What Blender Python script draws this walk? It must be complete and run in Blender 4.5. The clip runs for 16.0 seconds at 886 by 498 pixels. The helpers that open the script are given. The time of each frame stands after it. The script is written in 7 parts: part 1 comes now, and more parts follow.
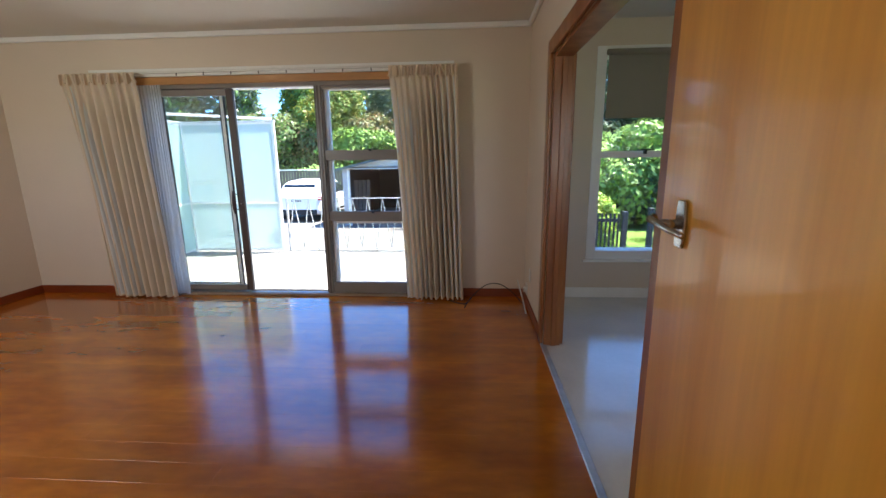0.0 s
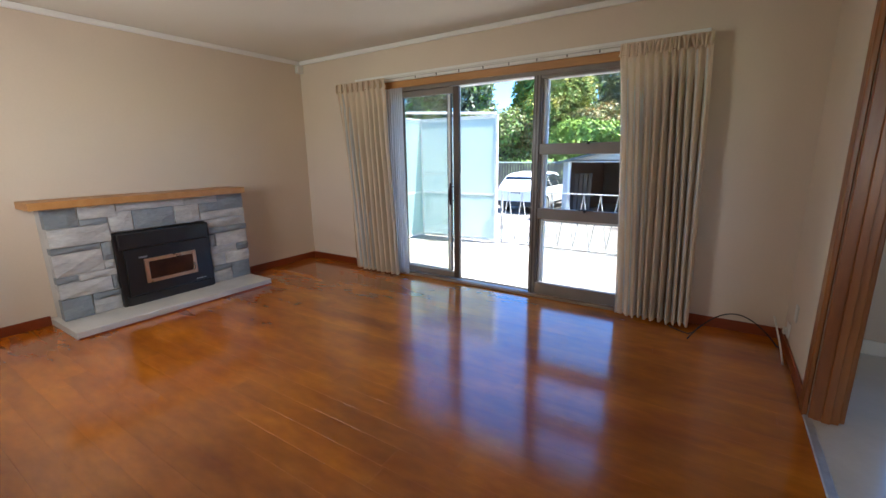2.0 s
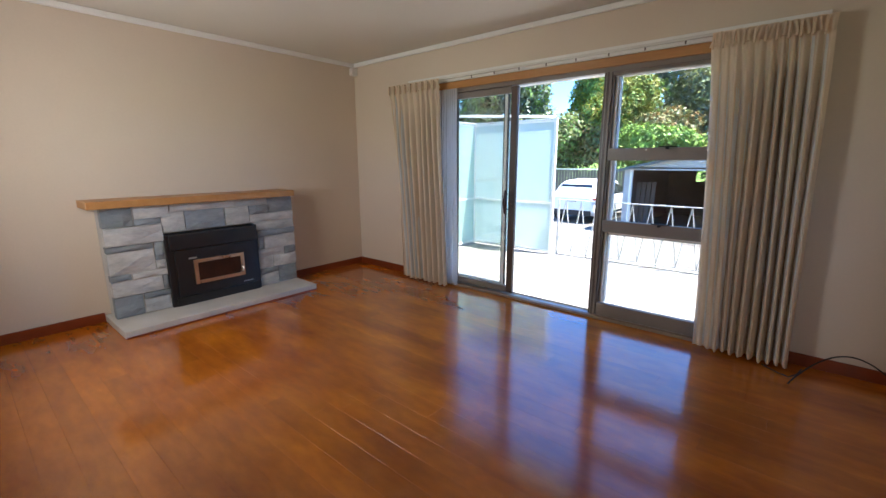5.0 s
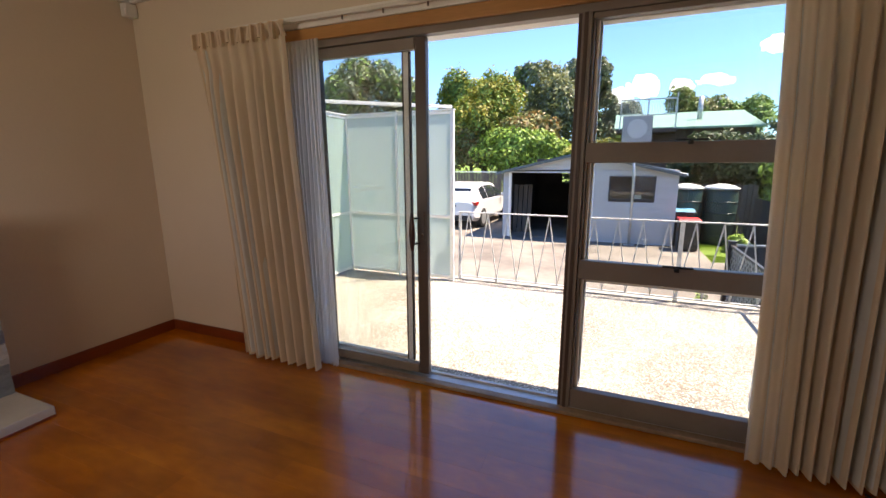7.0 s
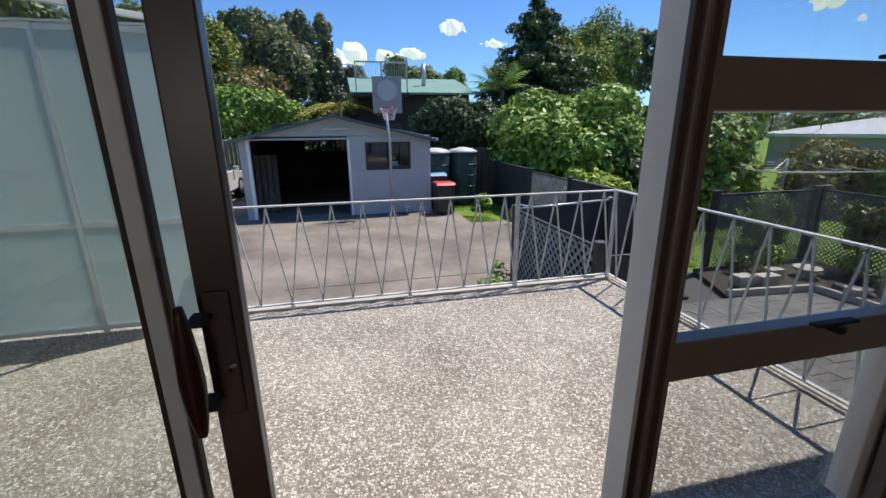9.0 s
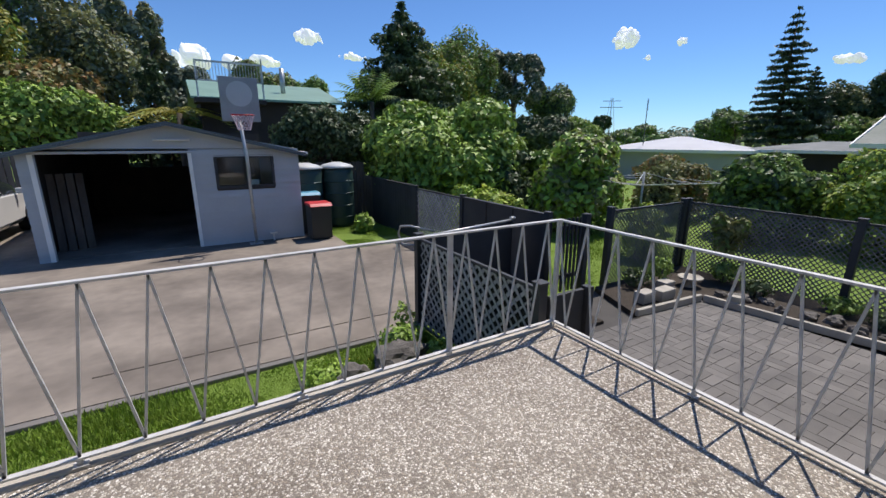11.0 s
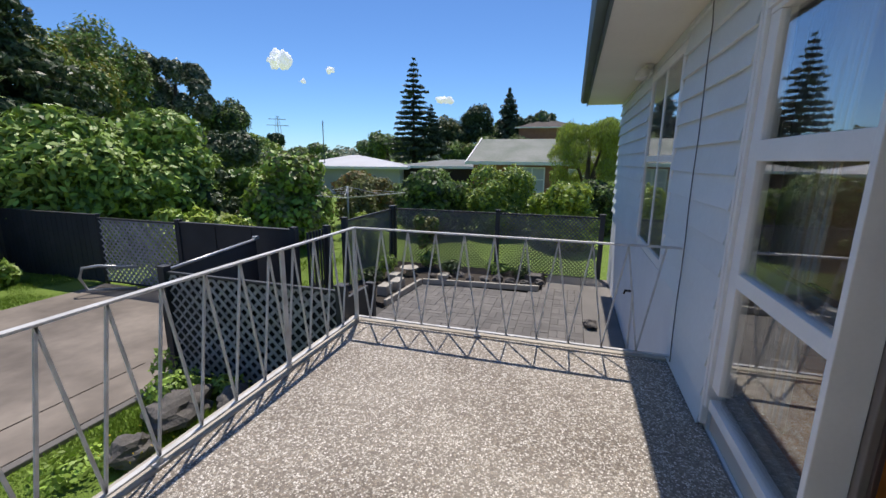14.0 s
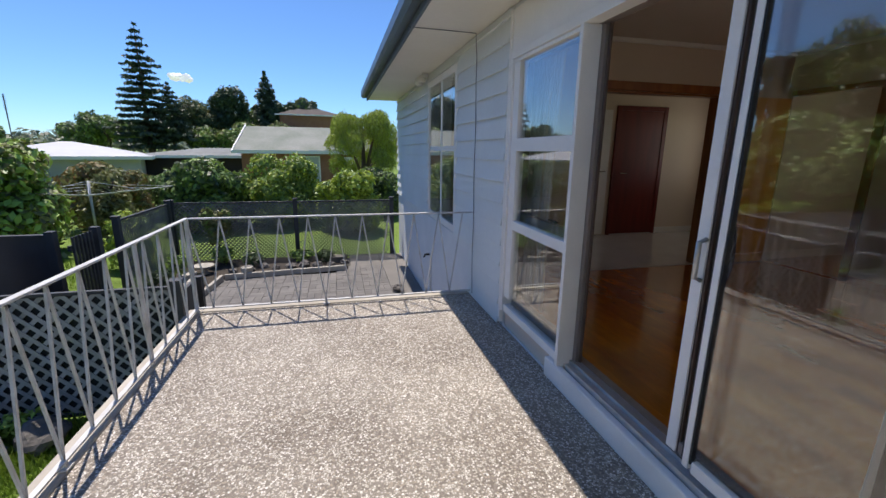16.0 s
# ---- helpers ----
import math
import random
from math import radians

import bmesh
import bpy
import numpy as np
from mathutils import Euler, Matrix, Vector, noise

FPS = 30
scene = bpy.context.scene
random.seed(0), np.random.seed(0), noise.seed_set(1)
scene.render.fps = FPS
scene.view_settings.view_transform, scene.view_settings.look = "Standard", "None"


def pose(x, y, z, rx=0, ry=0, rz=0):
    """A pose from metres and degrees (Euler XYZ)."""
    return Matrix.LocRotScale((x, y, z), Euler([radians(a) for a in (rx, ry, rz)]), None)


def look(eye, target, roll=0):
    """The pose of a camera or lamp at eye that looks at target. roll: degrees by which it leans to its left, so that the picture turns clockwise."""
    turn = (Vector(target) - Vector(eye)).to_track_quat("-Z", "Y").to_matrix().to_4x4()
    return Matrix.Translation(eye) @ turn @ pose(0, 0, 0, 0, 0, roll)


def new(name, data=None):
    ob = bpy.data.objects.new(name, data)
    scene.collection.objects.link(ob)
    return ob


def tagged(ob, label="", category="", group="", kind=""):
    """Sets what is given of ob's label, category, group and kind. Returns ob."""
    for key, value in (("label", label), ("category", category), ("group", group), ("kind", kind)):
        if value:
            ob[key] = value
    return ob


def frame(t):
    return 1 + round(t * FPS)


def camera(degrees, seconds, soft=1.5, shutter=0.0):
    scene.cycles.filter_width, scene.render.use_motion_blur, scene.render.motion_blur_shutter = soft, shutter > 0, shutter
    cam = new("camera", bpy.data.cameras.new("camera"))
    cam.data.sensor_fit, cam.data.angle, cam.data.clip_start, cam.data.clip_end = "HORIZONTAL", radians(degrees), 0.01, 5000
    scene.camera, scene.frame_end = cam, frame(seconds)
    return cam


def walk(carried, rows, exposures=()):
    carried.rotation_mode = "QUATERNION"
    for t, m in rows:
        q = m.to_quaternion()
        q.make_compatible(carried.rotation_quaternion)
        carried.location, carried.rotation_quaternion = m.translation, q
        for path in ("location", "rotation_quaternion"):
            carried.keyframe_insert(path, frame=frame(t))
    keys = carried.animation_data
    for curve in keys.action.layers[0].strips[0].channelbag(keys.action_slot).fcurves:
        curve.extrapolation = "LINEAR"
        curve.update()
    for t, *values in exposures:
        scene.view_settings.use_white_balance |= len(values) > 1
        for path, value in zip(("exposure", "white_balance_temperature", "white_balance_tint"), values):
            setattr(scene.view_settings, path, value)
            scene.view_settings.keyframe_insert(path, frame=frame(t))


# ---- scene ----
SUN_DIR = Vector((0.407, 0.145, 0.89)).normalized()
cam = camera(93.3, 16.0)
PATH = [
    (0, (0.453, 0.079, 1.344), (0.324, 2.03, 0.925), -0.7),
    (0.5, (0.45, 0.236, 1.357), (0.004, 2.135, 0.914), -2.0),
    (1, (0.471, 0.287, 1.364), (-0.232, 2.104, 0.913), -1.8),
    (1.5, (0.478, 0.327, 1.365), (-0.43, 2.051, 0.917), -1.3),
    (2, (0.472, 0.346, 1.359), (-0.599, 1.977, 0.918), -0.8),
    (2.5, (0.458, 0.369, 1.373), (-0.732, 1.915, 0.934), -0.7),
    (3, (0.438, 0.364, 1.362), (-0.839, 1.845, 0.944), -0.5),
    (5.5, (0.159, 0.775, 1.344), (-1.087, 2.284, 0.933), 0.2),
    (6, (-0.123, 1.116, 1.336), (-1.252, 2.716, 0.931), -0.0),
    (6.5, (-0.433, 1.519, 1.339), (-1.403, 3.22, 0.934), -0.2),
    (7, (-0.776, 1.9, 1.351), (-1.525, 3.71, 0.946), -0.2),
    (7.5, (-1.051, 2.314, 1.354), (-1.544, 4.206, 0.93), -0.4),
    (8, (-1.309, 2.724, 1.343), (-1.497, 4.661, 0.88), -0.8),
    (8.5, (-1.504, 3.094, 1.311), (-1.384, 5.024, 0.801), -0.8),
    (9, (-1.61, 3.414, 1.32), (-1.175, 5.284, 0.761), -0.5),
    (9.2, (-1.598, 3.627, 1.316), (-1.047, 5.463, 0.748), -0.7),
    (11.5, (-1.484, 4.697, 1.326), (-0.367, 6.291, 0.862), 0.6),
    (12, (-1.449, 4.744, 1.282), (-0.16, 6.214, 0.859), 0.4),
    (12.5, (-1.655, 4.874, 1.341), (-0.181, 6.159, 0.922), 0.3),
    (13, (-1.882, 4.959, 1.337), (-0.244, 6.032, 0.929), 0.4),
    (13.5, (-2.173, 4.969, 1.333), (-0.399, 5.795, 0.916), 0.4),
    (14, (-2.419, 5.046, 1.338), (-0.547, 5.615, 0.92), 0.6),
    (14.5, (-2.621, 5.219, 1.354), (-0.692, 5.522, 0.924), 0.9),
    (15, (-2.865, 5.331, 1.344), (-0.912, 5.353, 0.911), 0.9),
    (15.5, (-3.054, 5.432, 1.343), (-1.118, 5.192, 0.9), 1.1),
    (16, (-3.17, 5.575, 1.342), (-1.281, 5.102, 0.885), 0.7),
]
EXPOSURES = [
    (0.0, 2.98, 6000, 8), (5.5, 2.92, 5900, 9), (6.5, 2.92, 6900, 14), (7.0, 2.25, 7600, 18), (7.5, 1.88, 7400, 17), (8.0, 1.3, 6900, 16),
    (8.5, 0.97, 6550, 14), (9.2, 0.82, 6500, 13), (11.5, 0.57, 6650, 14), (14.0, 0.59, 6650, 14), (16.0, 0.80, 6700, 15),
]
walk(cam, [(t, look(eye, target, roll)) for t, eye, target, roll in PATH], EXPOSURES)

# ---- light ----
world = bpy.data.worlds.new("world")
scene.world = world
world.use_nodes = True
wn = world.node_tree
sky = wn.nodes.new("ShaderNodeTexSky")
sky.sky_type = "NISHITA"
sky.sun_disc = False
sky.sun_elevation = math.asin(SUN_DIR.z)
sky.sun_rotation = math.atan2(SUN_DIR.x, SUN_DIR.y)
sky.air_density, sky.dust_density, sky.ozone_density = 0.85, 0.05, 3.0
tint = wn.nodes.new("ShaderNodeMix")
tint.data_type, tint.blend_type = "RGBA", "MULTIPLY"
tint.inputs[0].default_value = 1.0
tint.inputs[7].default_value = (0.47, 0.69, 0.92, 1)
wn.links.new(sky.outputs[0], tint.inputs[6])
wn.links.new(tint.outputs[2], wn.nodes["Background"].inputs[0])
wn.nodes["Background"].inputs[1].default_value = 0.100
sun_data = bpy.data.lights.new("sun", "SUN")
sun_data.energy, sun_data.angle, sun_data.color = 3.15, radians(0.53), (1.0, 0.955, 0.88)
sun = new("sun", sun_data)
sun.matrix_world = look((0, 0, 30), Vector((0, 0, 30)) - SUN_DIR)


def fill_light(name, at, towards, w, h, watts):
    """An added fill lamp, set in an invented window opening."""
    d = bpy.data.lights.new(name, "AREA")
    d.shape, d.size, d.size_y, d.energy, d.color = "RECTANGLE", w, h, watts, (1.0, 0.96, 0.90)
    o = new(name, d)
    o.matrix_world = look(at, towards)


# Three added lamps brighten the living room, kitchen and hall door from unseen sides.
fill_light("south_fill_light", (-2.69, 0.19, 1.45), (-2.40, 3.0, 1.60), 0.88, 1.02, 5)
fill_light("kitchen_fill_light", (2.0, -0.62, 1.45), (2.0, 3.0, 1.3), 1.1, 1.05, 1.8)
fill_light("hall_fill_light", (-0.59, -0.35, 1.45), (0.9, 0.5, 1.3), 0.5, 1.0, 1.8)



# ---- materials ----
def nd(m, kind, **props):
    n = m.node_tree.nodes.new(kind)
    return n


def mat(name, c1, c2=None, rough=0.6, scale=1.5, fine=40.0, amount=0.12, bump=0.15, depth=0.002, metal=0.0, rand=0.0,
        stretch=(1, 1, 1), coat=0.0, spec=0.5, island=0.0, trans=0.0, coat_rough=0.05, rough_var=0.08):
    m = bpy.data.materials.new(name)
    m.use_nodes = True
    nt, L = m.node_tree, m.node_tree.links
    b = nt.nodes["Principled BSDF"]
    c2 = c2 or tuple(v * 0.82 for v in c1)
    geo = nd(m, "ShaderNodeNewGeometry")
    mp = nd(m, "ShaderNodeMapping")
    mp.inputs["Scale"].default_value = stretch
    L.new(geo.outputs["Position"], mp.inputs[0])
    n1, n2 = nd(m, "ShaderNodeTexNoise"), nd(m, "ShaderNodeTexNoise")
    n1.inputs["Scale"].default_value, n1.inputs["Detail"].default_value = scale, 5
    n2.inputs["Scale"].default_value, n2.inputs["Detail"].default_value = fine, 4
    L.new(mp.outputs[0], n1.inputs["Vector"])
    L.new(mp.outputs[0], n2.inputs["Vector"])
    ramp = nd(m, "ShaderNodeValToRGB")
    ramp.color_ramp.elements[0].position, ramp.color_ramp.elements[1].position = 0.32, 0.68
    ramp.color_ramp.elements[0].color, ramp.color_ramp.elements[1].color = (*c1, 1), (*c2, 1)
    L.new(n1.outputs[0], ramp.inputs[0])
    hsv = nd(m, "ShaderNodeHueSaturation")
    L.new(ramp.outputs[0], hsv.inputs["Color"])
    mr = nd(m, "ShaderNodeMapRange")
    mr.inputs[3].default_value, mr.inputs[4].default_value = 1 - amount, 1 + amount
    L.new(n2.outputs[0], mr.inputs[0])
    val = mr.outputs[0]
    if rand or island:
        src = nd(m, "ShaderNodeObjectInfo").outputs["Random"] if rand else geo.outputs["Random Per Island"]
        k = rand or island
        m2 = nd(m, "ShaderNodeMapRange")
        m2.inputs[3].default_value, m2.inputs[4].default_value = 1 - k, 1 + k
        L.new(src, m2.inputs[0])
        mu = nd(m, "ShaderNodeMath")
        mu.operation = "MULTIPLY"
        L.new(val, mu.inputs[0])
        L.new(m2.outputs[0], mu.inputs[1])
        val = mu.outputs[0]
    L.new(val, hsv.inputs["Value"])
    L.new(hsv.outputs[0], b.inputs["Base Color"])
    rr = nd(m, "ShaderNodeMapRange")
    rr.inputs[3].default_value, rr.inputs[4].default_value = max(rough - rough_var, 0.02), min(rough + rough_var, 1)
    L.new(n1.outputs[0], rr.inputs[0])
    L.new(rr.outputs[0], b.inputs["Roughness"])
    b.inputs["Metallic"].default_value = metal
    b.inputs["Specular IOR Level"].default_value = spec
    b.inputs["Coat Weight"].default_value = coat
    b.inputs["Coat Roughness"].default_value = coat_rough
    if bump:
        bp = nd(m, "ShaderNodeBump")
        bp.inputs["Strength"].default_value, bp.inputs["Distance"].default_value = bump, depth
        L.new(n2.outputs[0], bp.inputs["Height"])
        L.new(bp.outputs[0], b.inputs["Normal"])
    if trans:
        tr, mix = nd(m, "ShaderNodeBsdfTranslucent"), nd(m, "ShaderNodeMixShader")
        mix.inputs[0].default_value = trans
        L.new(hsv.outputs[0], tr.inputs["Color"])
        L.new(b.outputs[0], mix.inputs[1])
        L.new(tr.outputs[0], mix.inputs[2])
        L.new(mix.outputs[0], nt.nodes["Material Output"].inputs[0])
    return m


def glass_mat(name, tint=(0.97, 0.99, 0.98)):
    m = bpy.data.materials.new(name)
    m.use_nodes = True
    nt, L = m.node_tree, m.node_tree.links
    nt.nodes.remove(nt.nodes["Principled BSDF"])
    t, g, mix, lw = (nd(m, k) for k in ("ShaderNodeBsdfTransparent", "ShaderNodeBsdfGlossy", "ShaderNodeMixShader", "ShaderNodeLayerWeight"))
    t.inputs[0].default_value = (*tint, 1)
    g.inputs["Roughness"].default_value = 0.02
    lw.inputs["Blend"].default_value = 0.5
    pw, sc = nd(m, "ShaderNodeMath"), nd(m, "ShaderNodeMath")
    pw.operation, sc.operation = "POWER", "MULTIPLY_ADD"
    pw.inputs[1].default_value = 2.8
    sc.inputs[1].default_value, sc.inputs[2].default_value = 0.9, 0.07
    L.new(lw.outputs["Facing"], pw.inputs[0])
    L.new(pw.outputs[0], sc.inputs[0])
    L.new(sc.outputs[0], mix.inputs[0])
    L.new(t.outputs[0], mix.inputs[1])
    L.new(g.outputs[0], mix.inputs[2])
    L.new(mix.outputs[0], nt.nodes["Material Output"].inputs[0])
    return m


def translucent_mat(name, col, through_col, k, see=0.0, rough=0.5, gloss=0.1):
    """Frosted sheet or thin cloth: part diffuse, part translucent, part clear."""
    m = bpy.data.materials.new(name)
    m.use_nodes = True
    nt, L = m.node_tree, m.node_tree.links
    b = nt.nodes["Principled BSDF"]
    noise_n, mix_c = nd(m, "ShaderNodeTexNoise"), nd(m, "ShaderNodeHueSaturation")
    geo = nd(m, "ShaderNodeNewGeometry")
    L.new(geo.outputs["Position"], noise_n.inputs["Vector"])
    noise_n.inputs["Scale"].default_value = 3.0
    mr = nd(m, "ShaderNodeMapRange")
    mr.inputs[3].default_value, mr.inputs[4].default_value = 0.92, 1.06
    L.new(noise_n.outputs[0], mr.inputs[0])
    L.new(mr.outputs[0], mix_c.inputs["Value"])
    mix_c.inputs["Color"].default_value = (*col, 1)
    L.new(mix_c.outputs[0], b.inputs["Base Color"])
    b.inputs["Roughness"].default_value = rough
    b.inputs["Specular IOR Level"].default_value = gloss
    tr, mx, tp, mx2 = (nd(m, q) for q in ("ShaderNodeBsdfTranslucent", "ShaderNodeMixShader", "ShaderNodeBsdfTransparent", "ShaderNodeMixShader"))
    tr.inputs[0].default_value = (*through_col, 1)
    mx.inputs[0].default_value, mx2.inputs[0].default_value = k, see
    L.new(b.outputs[0], mx.inputs[1])
    L.new(tr.outputs[0], mx.inputs[2])
    L.new(mx.outputs[0], mx2.inputs[1])
    L.new(tp.outputs[0], mx2.inputs[2])
    L.new(mx2.outputs[0], nt.nodes["Material Output"].inputs[0])
    return m


def aggregate_mat(name):
    """Exposed pebbles set in cement."""
    m = mat(name, (0.62, 0.55, 0.45), (0.25, 0.20, 0.15), rough=0.85, scale=1.4, fine=9, amount=0.12, bump=0)
    nt, L = m.node_tree, m.node_tree.links
    b = nt.nodes["Principled BSDF"]
    base = b.inputs["Base Color"].links[0].from_socket
    geo = nd(m, "ShaderNodeNewGeometry")
    vo, ve = nd(m, "ShaderNodeTexVoronoi"), nd(m, "ShaderNodeTexVoronoi")
    ve.feature = "DISTANCE_TO_EDGE"
    for v in (vo, ve):
        v.inputs["Scale"].default_value = 92
        L.new(geo.outputs["Position"], v.inputs["Vector"])
    sep = nd(m, "ShaderNodeSeparateColor")
    L.new(vo.outputs["Color"], sep.inputs[0])
    ramp = nd(m, "ShaderNodeValToRGB")
    ramp.color_ramp.interpolation = "CONSTANT"
    cols = [(0.0, (0.25, 0.22, 0.19)), (0.28, (0.66, 0.61, 0.53)), (0.55, (0.40, 0.34, 0.27)), (0.70, (0.95, 0.91, 0.84)), (0.86, (0.13, 0.115, 0.10))]
    ramp.color_ramp.elements[0].color = (*cols[0][1], 1)
    ramp.color_ramp.elements[1].position, ramp.color_ramp.elements[1].color = cols[1][0], (*cols[1][1], 1)
    for p, c in cols[2:]:
        e = ramp.color_ramp.elements.new(p)
        e.color = (*c, 1)
    L.new(sep.outputs[0], ramp.inputs[0])
    edge = nd(m, "ShaderNodeMapRange")
    edge.inputs[1].default_value, edge.inputs[2].default_value = 0.02, 0.16
    L.new(ve.outputs["Distance"], edge.inputs[0])
    mx = nd(m, "ShaderNodeMix")
    mx.data_type = "RGBA"
    L.new(edge.outputs[0], mx.inputs[0])
    mx.inputs[6].default_value = (0.16, 0.14, 0.115, 1)
    L.new(ramp.outputs[0], mx.inputs[7])
    mx2 = nd(m, "ShaderNodeMix")
    mx2.data_type = "RGBA"
    mx2.inputs[0].default_value = 0.27
    L.new(mx.outputs[2], mx2.inputs[6])
    L.new(base, mx2.inputs[7])
    L.new(mx2.outputs[2], b.inputs["Base Color"])
    bp = nd(m, "ShaderNodeBump")
    bp.inputs["Strength"].default_value, bp.inputs["Distance"].default_value = 0.7, 0.004
    L.new(edge.outputs[0], bp.inputs["Height"])
    L.new(bp.outputs[0], b.inputs["Normal"])
    return m


def cloud_glow_mat(*args, **kw):
    m = mat(*args, **kw)
    b = m.node_tree.nodes["Principled BSDF"]
    # Added bluish-white glow stands in for sunlight scattered inside the clouds.
    b.inputs["Emission Color"].default_value, b.inputs["Emission Strength"].default_value = (0.86, 0.92, 1.0, 1), 0.30
    return m


